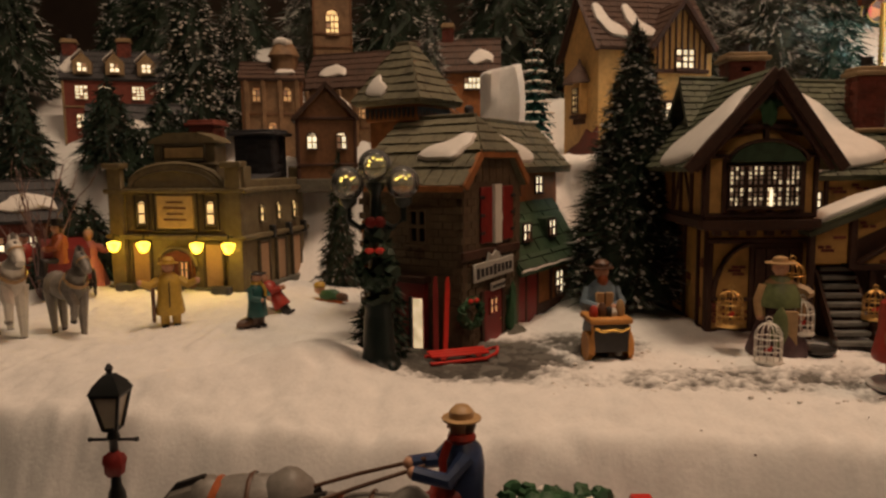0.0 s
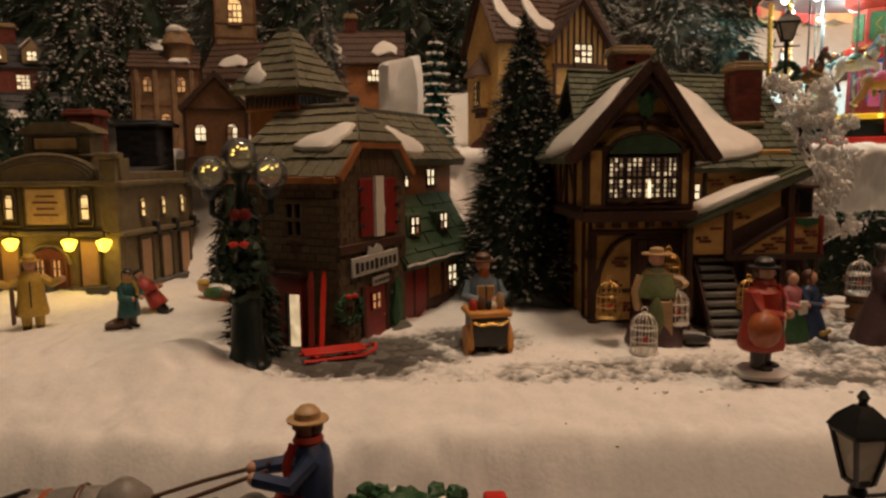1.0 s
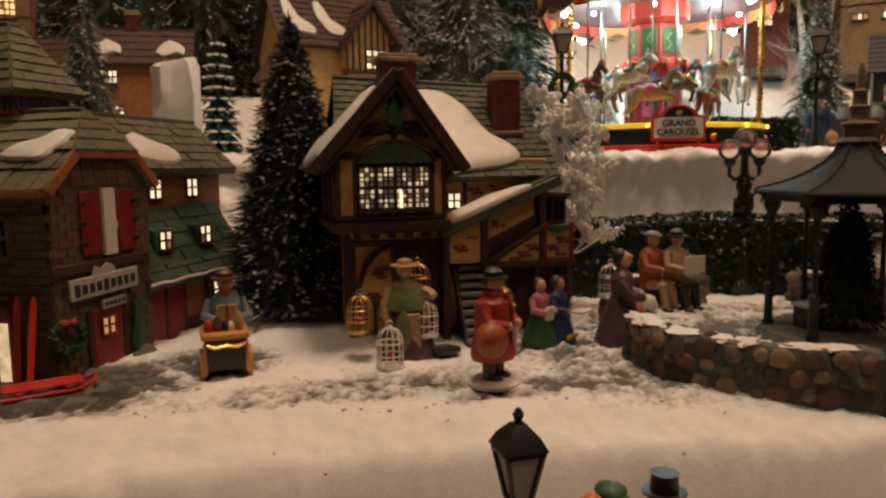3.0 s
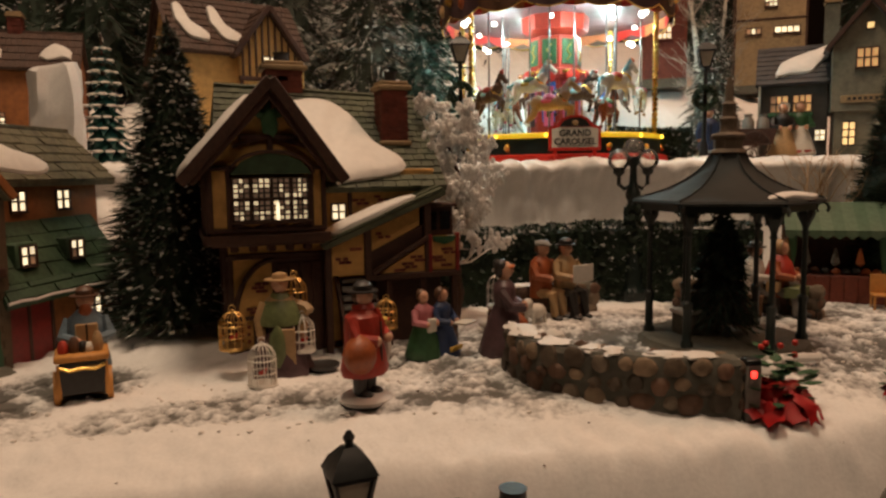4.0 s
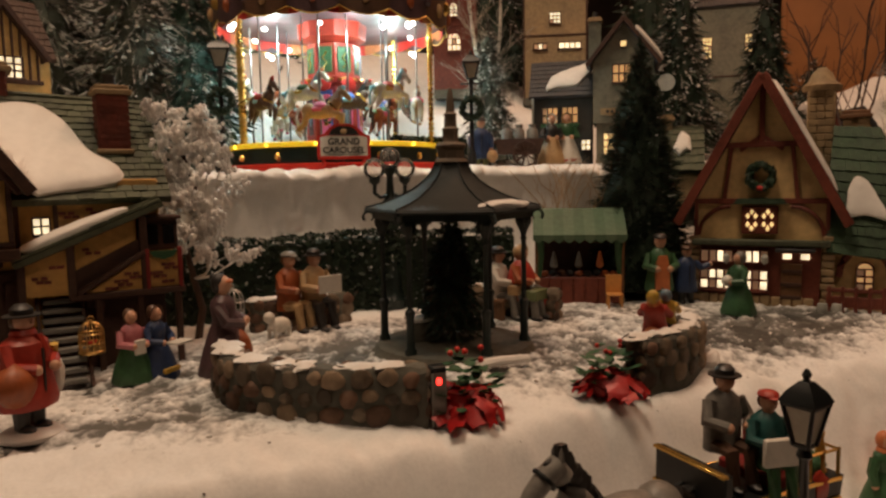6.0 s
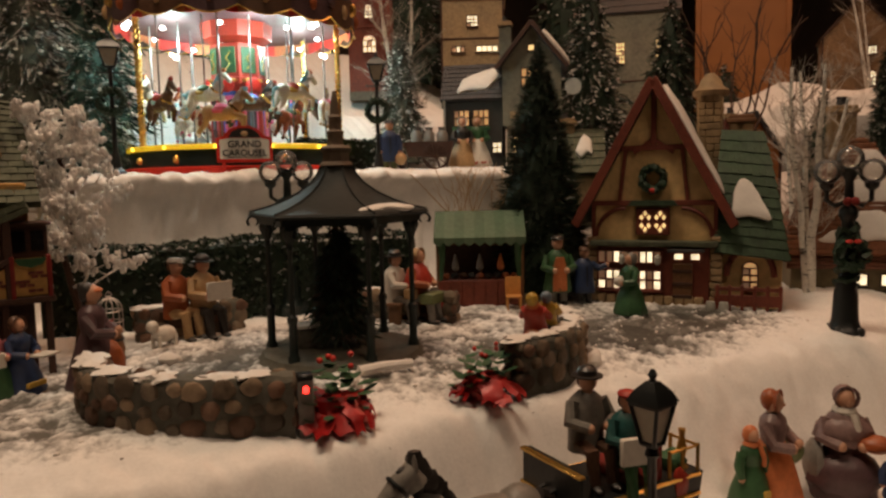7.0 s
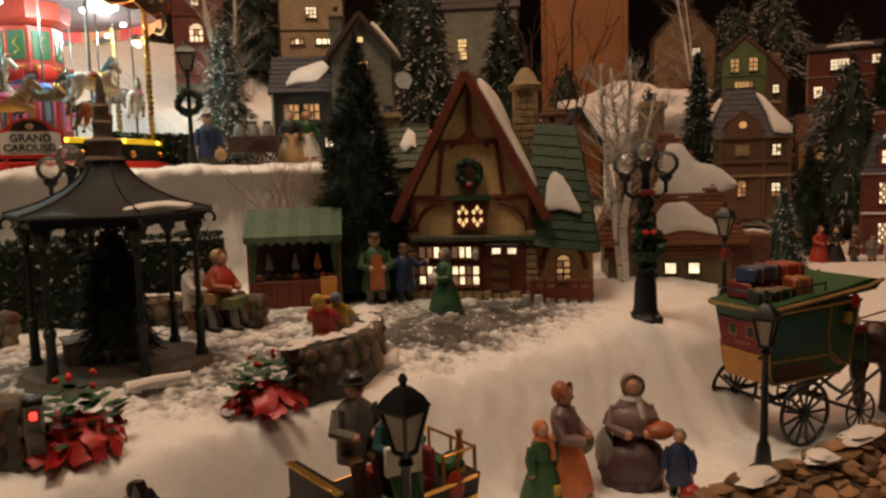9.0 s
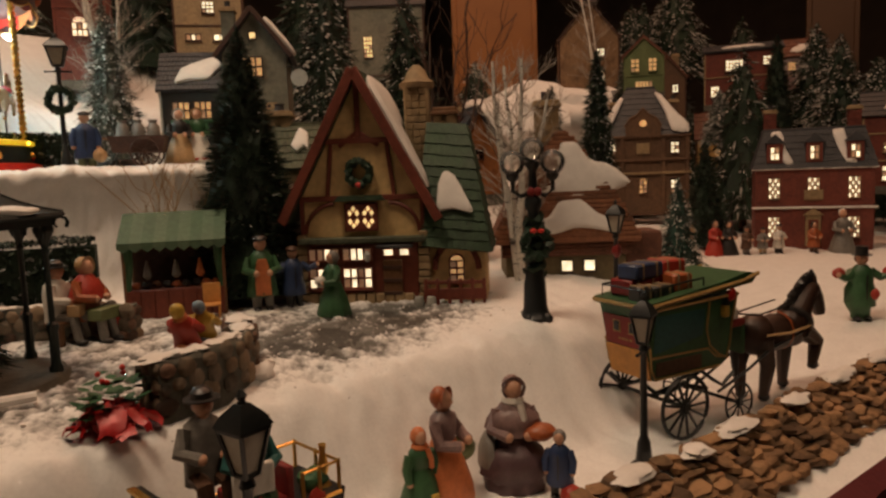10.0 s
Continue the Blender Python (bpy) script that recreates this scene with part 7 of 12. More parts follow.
# the grey house with a shop wing, behind the carousel
def grey_house():
    t = thing("grey_house", (1.078, 0.765, 0.310), -48, "grey plaster house with slate roof, jettied gable and shop wing", "house")
    part("wall", Shape().box((-0.052, 0.012, 0.058), (0.090, 0.075, 0.116), BLUEGREY, 0.001), t, "brown-grey wing")
    shingled(t, [(-0.102, -0.032, 0.110), (-0.004, -0.032, 0.110), (-0.004, 0.012, 0.168), (-0.102, 0.012, 0.168)], 8, SLATE, 0.004, 100)
    shingled(t, [(-0.004, 0.056, 0.110), (-0.102, 0.056, 0.110), (-0.102, 0.012, 0.168), (-0.004, 0.012, 0.168)], 6, SLATE, 0.004, 101)
    snow_patch(t, (-0.045, -0.012, 0.1385), (1, 0, 0), (0, 0.044, 0.058), (0, -0.058, 0.044), [(-0.030, -0.024), (0.016, -0.016), (0.040, 0.020), (0.044, 0.036), (0.016, 0.022), (-0.026, 0.004)], 0.006, 2)
    part("wall", Shape().prism([(0.0, 0), (0.076, 0), (0.076, 0.066), (0.0, 0.066)], -0.052, 0.05, GREYWALL), t, "grey-green tower storey")
    part("wall", Shape().prism([(-0.005, 0.066), (0.081, 0.066), (0.081, 0.160), (0.038, 0.208), (-0.005, 0.160)], -0.058, 0.05, GREYWALL), t, "jettied gable storey")
    for sg in (-1, 1):
        a, b = (-0.068, 0.055) if sg > 0 else (0.055, -0.068)
        shingled(t, [(0.038 + sg * 0.052, a, 0.150), (0.038 + sg * 0.052, b, 0.150), (0.038, b, 0.216), (0.038, a, 0.216)], 7, SLATE, 0.004, 104 + sg)
        beam("bargeboard", t, (0.038 + sg * 0.052, -0.069, 0.148), (0.038, -0.069, 0.213), 0.006, 0.004, TIMBER)
    snow_patch(t, (0.068, -0.045, 0.184), (0, 1, 0), (-0.052, 0, 0.066), (0.066, 0, 0.052), [(-0.02, -0.035), (0.01, -0.04), (0.03, -0.01), (0.02, 0.02), (-0.02, 0.025)], 0.005, 4)
    window(t, (0.036, -0.0588, 0.136), 0.024, 0.024, 3, 2, LITDIM, 0, TIMBER, 0.2)
    window(t, (0.038, -0.0588, 0.178), 0.008, 0.008, 1, 1, LIT, 0, TIMBER)
    bar("fascia_sign", t, (0.036, -0.060, 0.082), (0.060, 0.003, 0.010), TAN)
    for k in range(7):
        block("letter_bar", t, (0.016 + 0.0065 * k, -0.0618, 0.082), (0.004, 0.0006, 0.004), INK)
    window(t, (0.058, -0.0528, 0.036), 0.020, 0.034, 3, 4, LITWHITE, 0, TIMBER, 0.25)
    window(t, (0.018, -0.0528, 0.036), 0.014, 0.030, 2, 3, LIT, 0, TIMBER, 0.3)
    for x in (-0.070, -0.040):
        window(t, (x, -0.0264, 0.082), 0.022, 0.022, 3, 2, LITDIM, 0, TIMBER, 0.45)
    window(t, (-0.016, -0.0264, 0.036), 0.012, 0.014, 2, 2, LITWHITE, 0, TIMBER, 0.0)
    part("flower_box", Shape().box((-0.055, -0.030, 0.066), (0.058, 0.008, 0.006), HOLLY, 0.002), t)
    part("round_sign", Shape().lathe([(0.012, -0.001), (0.012, 0.001)], GREYSIGN, 16, (0, 0, 0), pose(0.098, -0.060, 0.12, 90, 0, 0)), t)
    bar("sign_arm", t, (0.090, -0.060, 0.135), (0.016, 0.002, 0.002), BLACK)
    chimney(t, (-0.004, 0.02, 0.150), 0.018, 0.018, 0.075, GREYWALL)
    part("drainpipe", Shape().tube([(-0.096, -0.034, 0.108), (-0.096, -0.030, 0.095), (-0.096, -0.030, 0.0)], 0.002, GREYSIGN, 6), t)
    return t


grey_house()


def log_cabin():
    t = thing("log_cabin", (1.186, 0.302, 0.155), -56, "brown log cabin with heavy snow on its plank roof", "house")
    t.scale = (1.22, 1.0, 1.2)
    w, d = 0.118, 0.085
    part("wall", Shape().box((0, 0, 0.022), (w, d, 0.050), OLIVE, 0.001), t, "olive lower wall")
    roof = part("roof", Shape().prism([(-0.070, 0.046), (0.070, 0.046), (0.052, 0.084), (0.030, 0.118), (0.004, 0.152), (-0.004, 0.152), (-0.030, 0.112), (-0.054, 0.080)], -d / 2 + 0.024, d / 2, SHINGLER), t, "brown plank roof")
    n = 24
    for k in range(n):
        u = k / n
        z = 0.044 + 0.108 * u
        half = float(np.interp(z, [0.046, 0.082, 0.116, 0.152], [0.071, 0.053, 0.030, 0.005]))
        bend = 0.0014 * math.sin(k * 2.1)
        bar("plank", roof, (bend, -d / 2 - 0.006 + 0.030 * u ** 1.2, z), (2 * half, 0.009, 0.0050), CABINWOOD, 0.0014, rx=-14)
    snow_patch(t, (0.012, -d / 2 - 0.004 + 0.014, 0.105), (1, 0, 0), (0, 0.25, 1), (0, -1, 0.25), [(-0.046, -0.022), (-0.020, -0.018), (0.0, -0.026), (0.030, -0.016), (0.052, -0.008), (0.034, 0.010), (0.012, 0.018), (0.002, 0.036), (-0.016, 0.034), (-0.022, 0.008)], 0.006, 1)
    snow_patch(t, (0.002, -d / 2 - 0.004, 0.062), (1, 0, 0), (0, 0.25, 1), (0, -1, 0.25), [(-0.046, -0.008), (-0.016, -0.012), (0.012, -0.006), (0.050, -0.014), (0.030, 0.006), (0.010, 0.022), (-0.008, 0.020), (-0.020, 0.006)], 0.006, 2)
    for x in (0.0, 0.022):
        window(t, (x, -d / 2 - 0.0006, 0.018), 0.010, 0.010, 1, 1, LITWHITE, 0, TIMBER)
    for k in range(5):
        part("log", Shape().tube([(-w / 2 - 0.004, -d / 2 - 0.001, 0.030 + 0.004 * k), (w / 2 + 0.004, -d / 2 - 0.001, 0.030 + 0.004 * k)], 0.0022, SHINGLER, 7), t)
    part("side_shed", Shape().box((0.075, -0.02, 0.024), (0.035, 0.05, 0.052), SHINGLER, 0.002), t, "brown log lean-to")
    chimney(t, (-0.012, 0.004, 0.128), 0.022, 0.020, 0.048, TAN)
    return t


log_cabin()


def mansard_house(at, rz, label, w, d, h, hr, wall, roof, lit, cols, snow=True, portal=True, name="mansard_house", panes=(2, 2), stack=BRICKRED):
    """A two-storey house with a mansard roof, dormers, a portal and quoins."""
    t = thing(name, at, rz, label, "house")
    part("wall", Shape().box((0, 0, h / 2 - 0.004), (w, d, h + 0.008), wall, 0.001), t)
    s = 0.016
    q = [(-w / 2 - 0.004, -d / 2 - 0.004), (w / 2 + 0.004, -d / 2 - 0.004), (w / 2 + 0.004, d / 2 + 0.004), (-w / 2 - 0.004, d / 2 + 0.004)]
    p = [(-w / 2 + s, -d / 2 + s), (w / 2 - s, -d / 2 + s), (w / 2 - s, d / 2 - s), (-w / 2 + s, d / 2 - s)]
    for i in range(4):
        j = (i + 1) % 4
        shingled(t, [(*q[i], h), (*q[j], h), (*p[j], h + hr), (*p[i], h + hr)], 6, roof, 0.004, 110 + i)
    part("roof_top", Shape().box((0, 0, h + hr), (w - 2 * s + 0.004, d - 2 * s + 0.004, 0.004), roof, 0.001), t)
    for z in (h, h * 0.5):
        bar("cornice", t, (0, -d / 2 - 0.002, z), (w + 0.010, 0.006, 0.004), SNOWCAP if snow else TAN, 0.001)
    for i in range(cols):
        x = -w / 2 + w * (i + 0.5) / cols
        if not (portal and i == cols // 2 and cols % 2):
            window(t, (x, -d / 2 - 0.0006, h * 0.25), w / cols * 0.27, h * 0.25, *panes, lit, 0, TAN, -1 if panes != (2, 2) else 0.1)
        window(t, (x, -d / 2 - 0.0006, h * 0.75), w / cols * 0.27, h * 0.25, *panes, lit, 0, TAN, -1 if panes != (2, 2) else 0.1)
        dm = part("dormer", Shape().box((x, -d / 2 + 0.006, h + hr * 0.4), (w / cols * 0.42, 0.018, hr * 0.5), wall, 0.001).prism([(x - w / cols * 0.27, h + hr * 0.65), (x + w / cols * 0.27, h + hr * 0.65), (x, h + hr * 0.9)], -d / 2 - 0.005, -d / 2 + 0.016, roof), t)
        window(dm, (x, -d / 2 - 0.0036, h + hr * 0.4), w / cols * 0.20, hr * 0.30, 2, 2, lit, 0, TAN, 0.25)
    if portal:
        po = part("portal", Shape().box((0, -d / 2 - 0.002, h * 0.2), (w * 0.13, 0.005, h * 0.40), TAN, 0.001).prism([(-w * 0.09, h * 0.40), (w * 0.09, h * 0.40), (0, h * 0.50)], -d / 2 - 0.006, -d / 2, TAN), t, "pale stone portal")
        part("door", Shape().box((0, -d / 2 - 0.0046, h * 0.18), (w * 0.08, 0.002, h * 0.33), REDTIMBER, 0.0005), po)
    bar("plaque", t, (0, -d / 2 - 0.0016, h * 0.66), (w * 0.16, 0.003, h * 0.13), TAN)
    if snow:
        for u, k in ((-0.3, 1), (0.22, 2)):
            snow_patch(t, (u * w, -d / 2 + s * 0.4, h + hr * 0.5), (1, 0, 0), (0, s + 0.004, hr), (0, -hr, s), [(-0.014, hr * 0.45), (0.006, hr * 0.5), (0.012, 0.0), (0.026, -hr * 0.4), (0.010, -hr * 0.42), (-0.004, -0.004)], 0.004, k)
    for x in (-w * 0.36, w * 0.36):
        chimney(t, (x, 0, h + hr * 0.7), 0.020, 0.016, hr * 0.75, stack)
    return t


mansard_house((1.85, 0.110, 0.134), -76, "dark red brick mansion with snowy mansard roof and lit windows", 0.192, 0.10, 0.140, 0.070, BRICKRED, SLATE, LITWHITE, 3, True, True, "mansion", (4, 5))
def ornate_house():
    t = thing("ornate_house", (1.86, 0.430, 0.195), -68, "brown brick house with a steep slate roof and carved gable", "house")
    w, d, h = 0.178, 0.10, 0.152
    part("wall", Shape().box((0, 0, h / 2 - 0.004), (w, d, h + 0.008), UMBERWALL, 0.001), t, "brown carved stone walls")
    for z, m_ in ((0.078, TAN), (0.105, UMBERWALL), (h, UMBERWALL)):
        bar("cornice", t, (0, -d / 2 - 0.002, z), (w + 0.010, 0.008, 0.005), m_, 0.001)
        bar("cornice", t, (-w / 2 - 0.002, 0, z), (0.008, d + 0.008, 0.005), m_, 0.001)
    q = [(-w / 2 - 0.004, -d / 2 - 0.004), (w / 2 + 0.004, -d / 2 - 0.004), (w / 2 + 0.004, d / 2 + 0.004), (-w / 2 - 0.004, d / 2 + 0.004)]
    p = [(-0.030, -0.012), (0.024, -0.012), (0.024, 0.012), (-0.030, 0.012)]
    for i in range(4):
        j = (i + 1) % 4
        shingled(t, [(*q[i], h), (*q[j], h), (*p[j], h + 0.100), (*p[i], h + 0.100)], 9, SLATE, 0.004, 110 + i, tab=0.010)
    part("roof_top", Shape().box((-0.003, 0, h + 0.101), (0.058, 0.028, 0.004), SLATE, 0.001), t)
    gb = part("carved_gable", Shape().prism([(-0.034, h), (0.034, h), (0.034, h + 0.020), (0.026, h + 0.034), (0.014, h + 0.040), (0.008, h + 0.052), (-0.008, h + 0.052), (-0.014, h + 0.040), (-0.026, h + 0.034), (-0.034, h + 0.020)], -d / 2 - 0.006, -d / 2 + 0.030, UMBERWALL), t, "stepped and carved brown gable")
    part("round_window", Shape().lathe([(0.007, -0.001), (0.007, 0.001)], LITDIM, 14, (0, 0, 0), pose(0, -d / 2 - 0.0068, h + 0.026, 90, 0, 0)), gb, "small round window")
    part("gable_coping", Shape().tube([(-0.036, -d / 2 - 0.006, h + 0.020), (-0.026, -d / 2 - 0.006, h + 0.036), (-0.012, -d / 2 - 0.006, h + 0.043), (0, -d / 2 - 0.006, h + 0.056), (0.012, -d / 2 - 0.006, h + 0.043), (0.026, -d / 2 - 0.006, h + 0.036), (0.036, -d / 2 - 0.006, h + 0.020)], 0.0022, UMBERWALL, 6), gb)
    for x in (-0.062, 0.0, 0.062):
        for z, hh in ((0.128, 0.028), (0.050, 0.034)):
            if x == 0.0 and z > 0.1:
                part("niche", Shape().box((0, -d / 2 - 0.002, z), (0.026, 0.004, 0.022), TAN, 0.001), t, "carved stone panel")
                continue
            window(t, (x, -d / 2 - 0.0006, z), 0.014, hh * 0.72, 2, 3, LITWHITE if x else LITDIM, 0, UMBERWALL, 0.25, x == 0.0)
            part("window_arch", Shape().tube([(x + 0.012 * math.cos(q_ * 0.52), -d / 2 - 0.003, z + hh * 0.36 + 0.007 * math.sin(q_ * 0.52)) for q_ in range(7)], 0.0018, UMBERWALL, 5), t)
    for x in (-0.086, -0.040, 0.040, 0.086):
        bar("pilaster", t, (x, -d / 2 - 0.0016, h / 2), (0.008, 0.005, h), UMBERWALL, 0.001)
    for x in (-0.080, -0.052):
        part("pale_window", Shape().box((-w / 2 - 0.001, 0.02 + x * 0.4, 0.128), (0.002, 0.016, 0.030), LITPALE, 0.0006), t)
    snow_patch(t, (-0.058, -0.040, h + 0.045), (1, 0, 0.0), (0.25, 0.42, 1), (0, -1, 0.42), [(-0.022, -0.040), (-0.004, -0.044), (0.004, -0.010), (0.014, 0.036), (0.004, 0.040), (-0.010, 0.0)], 0.004, 1)
    snow_patch(t, (0.056, -0.040, h + 0.045), (1, 0, 0.0), (-0.25, 0.42, 1), (0, -1, 0.42), [(-0.010, -0.040), (0.020, -0.046), (0.028, -0.030), (0.004, 0.012), (-0.010, 0.046), (-0.020, 0.044), (-0.012, 0.006)], 0.005, 2)
    for x in (-0.055, 0.066):
        chimney(t, (x, 0.03, h + 0.02), 0.018, 0.016, 0.050, UMBERWALL)
    return t


UMBERWALL = mat("umber_carved_stone", (0.125, 0.066, 0.034), 0.7, 0, 0.28, 170, 0.4, dirt=0.35)
ornate_house()
house("tan_house", "tan gabled house with glowing windows", (2.22, 0.70, 0.455), -62, 0.155, 0.10, 0.17, 0.09, UMBERWALL_T, DARKROOF, "y", [("f", 0.03, 0.06, 0.02, 0.03, 2, 2, True), ("f", 0.03, 0.13, 0.02, 0.02, 2, 2, False), ("f", -0.04, 0.03, 0.02, 0.02, 2, 2, False)], 5, 120, (), (), LITWHITE, TIMBER)
house("green_house", "narrow green timbered house with a gable", (1.94, 0.452, 0.440), -70, 0.082, 0.06, 0.085, 0.038, C["olive"], SHINGLER, "y", [("f", -0.018, 0.062, 0.018, 0.03, 2, 2, False), ("f", 0.018, 0.062, 0.018, 0.03, 2, 2, False), ("f", 0.0, 0.022, 0.04, 0.014, 4, 1, False)], 5, 122, (), (), LITDIM, C["olive"], (0.04,))
house("red_shop", "red brick shop with bright shop window and balustrade", (2.35, 0.335, 0.430), -76, 0.18, 0.09, 0.135, 0.018, BRICKRED, SLATE, "x", [("f", -0.02, 0.098, 0.045, 0.028, 4, 2, False), ("f", 0.06, 0.105, 0.03, 0.022, 2, 2, False), ("f", 0.0, 0.035, 0.045, 0.034, 3, 1, False), ("f", -0.065, 0.035, 0.02, 0.03, 2, 2, False)], 3, 124, (), [(0, 0.02, 0.1, 0.02, "f")], LITWHITE, TAN, (0.133, 0.07))
house("red_roofed_house", "low ochre house with red roof and snow", (2.28, 0.335, 0.275), -74, 0.185, 0.10, 0.075, 0.062, OCHRE, SHINGLER, "x", [("f", -0.04, 0.04, 0.02, 0.026, 2, 2, False), ("f", 0.04, 0.04, 0.02, 0.026, 2, 2, False)], 6, 126, (), [(-0.04, 0.04, 0.05, 0.05, "f"), (0.07, 0.03, 0.03, 0.05, "f")], LITDIM, TIMBER)
house("barn", "orange barn with a blue gable behind the inn", (1.255, 0.475, 0.255), -40, 0.07, 0.08, 0.075, 0.050, ORANGE, SLATE, "y", [("f", 0.0, 0.06, 0.014, 0.014, 2, 2, False)], 5, 128, [(-0.02, 0.0, 0.09, 0.016, 0.03, BRICKRED)], [(0, 0.02, 0.04, 0.03, "r")], UNLIT, TIMBER)
house("side_house", "small house with green roof and stone chimney behind the inn", (0.975, 0.55, 0.25), -50, 0.07, 0.06, 0.06, 0.045, TAN, SHINGLE, "x", [("f", 0.0, 0.03, 0.014, 0.014, 2, 2, False)], 6, 130, [(-0.01, 0.01, 0.09, 0.026, 0.024, TAN)], [(0.015, 0.03, 0.02, 0.035, "f")], UNLIT, TIMBER)
house("tall_house", "tall tan house with glowing lozenge windows", (1.335, 1.13, 0.46), -42, 0.13, 0.10, 0.22, 0.08, TAN, SLATE, "x", [("f", 0.0, 0.165, 0.024, 0.024, 2, 2, False), ("f", 0.03, 0.108, 0.05, 0.012, 3, 1, False), ("f", -0.03, 0.108, 0.03, 0.012, 2, 1, False)], 5, 132, [(0.06, 0, 0.2, 0.02, 0.09, TAN)], (), LITWHITE, TIMBER, (0.13,))
house("red_chapel", "dark red chapel with bright arched windows", (1.06, 1.11, 0.46), -40, 0.075, 0.08, 0.20, 0.05, BRICKRED, SLATE, "y", [("f", 0.0, 0.085, 0.026, 0.024, 2, 1, True), ("f", 0.0, 0.145, 0.016, 0.02, 2, 2, True)], 5, 134, (), (), LITWHITE, BRICKRED, (0.12,))
house("stone_house", "dark stone house with tall lit windows", (1.64, 0.92, 0.40), -55, 0.16, 0.10, 0.25, 0.07, GREYWALL, SLATE, "x", [("f", -0.04, 0.16, 0.02, 0.05, 2, 4, False), ("f", 0.04, 0.165, 0.014, 0.04, 2, 3, False)], 5, 136, (), (), LIT, TIMBER, (0.1,))
house("far_house", "dim brick house at the edge of the village", (1.93, -0.06, 0.17), -86, 0.10, 0.08, 0.12, 0.05, BRICKRED, SLATE, "x", [("f", 0.0, 0.10, 0.05, 0.014, 3, 1, False)], 5, 138, (), (), LITWHITE, TAN)
house("far_house", "tan house with lit windows among dark pines", (2.58, 0.14, 0.28), -80, 0.14, 0.08, 0.12, 0.05, TAN, SLATE, "x", [("f", -0.03, 0.07, 0.02, 0.026, 2, 2, False), ("f", 0.03, 0.07, 0.02, 0.026, 2, 2, False)], 5, 139, (), [(0, 0.02, 0.06, 0.03, "f")], LIT, TIMBER)
house("far_house", "dark brick house behind the bank", (-0.42, 1.00, 0.24), 18, 0.12, 0.08, 0.10, 0.05, BRICKRED, SLATE, "x", [("f", -0.03, 0.06, 0.018, 0.022, 2, 2, False), ("f", 0.03, 0.06, 0.018, 0.022, 2, 2, False)], 5, 140, (), [(0, 0.02, 0.05, 0.03, "f")], LITDIM, TAN)

house("hill_house", "small pinkish house with lit windows on the hill", (2.60, 0.235, 0.455), -78, 0.10, 0.07, 0.115, 0.045, C["mauve"], SHINGLER, "x", [("f", -0.024, 0.085, 0.02, 0.024, 2, 2, False), ("f", 0.024, 0.085, 0.02, 0.024, 2, 2, False), ("f", 0.0, 0.035, 0.03, 0.024, 3, 2, False)], 5, 141, (), [(0, 0.02, 0.06, 0.03, "f")], LITDIM, TAN, (0.06,))
house("hill_house", "dark brown house with glowing windows between the roofs", (2.18, 0.475, 0.395), -70, 0.085, 0.07, 0.105, 0.050, UMBERWALL, SHINGLER, "y", [("f", -0.018, 0.075, 0.014, 0.020, 2, 2, False), ("f", 0.018, 0.075, 0.014, 0.020, 2, 2, False), ("f", 0.0, 0.030, 0.016, 0.018, 2, 2, False)], 5, 142, [(0.02, 0.0, 0.12, 0.016, 0.034, TAN)], [(0, 0.02, 0.04, 0.04, "r")], LITWHITE, TIMBER)
house("corner_shop", "dim red shop with bright yellow windows at the road's end", (2.12, -0.005, 0.225), -82, 0.11, 0.08, 0.150, 0.045, BRICKRED, SLATE, "x", [("f", 0.0, 0.082, 0.040, 0.020, 3, 2, False), ("f", 0.0, 0.030, 0.044, 0.032, 3, 2, False), ("f", 0.02, 0.130, 0.016, 0.018, 2, 2, False)], 5, 143, (), [(0.01, 0.02, 0.06, 0.03, "f")], LITWHITE, TAN, (0.11, 0.055))
sh_ = Shape().blob((0, 0, 0), (0.13, 0.20, 0.090), SNOW, 40, 24, 0.35, 4)
sh_.v = [tuple(Vector(p) * (1 + 0.10 * noise.noise(Vector(p) * 22) + 0.05 * noise.noise(Vector(p) * 60))) for p in sh_.v]
thing("snow_hill", (2.02, 0.73, 0.405), 20, "rounded hill of white snow behind the inn", "snow hill", shape=sh_)

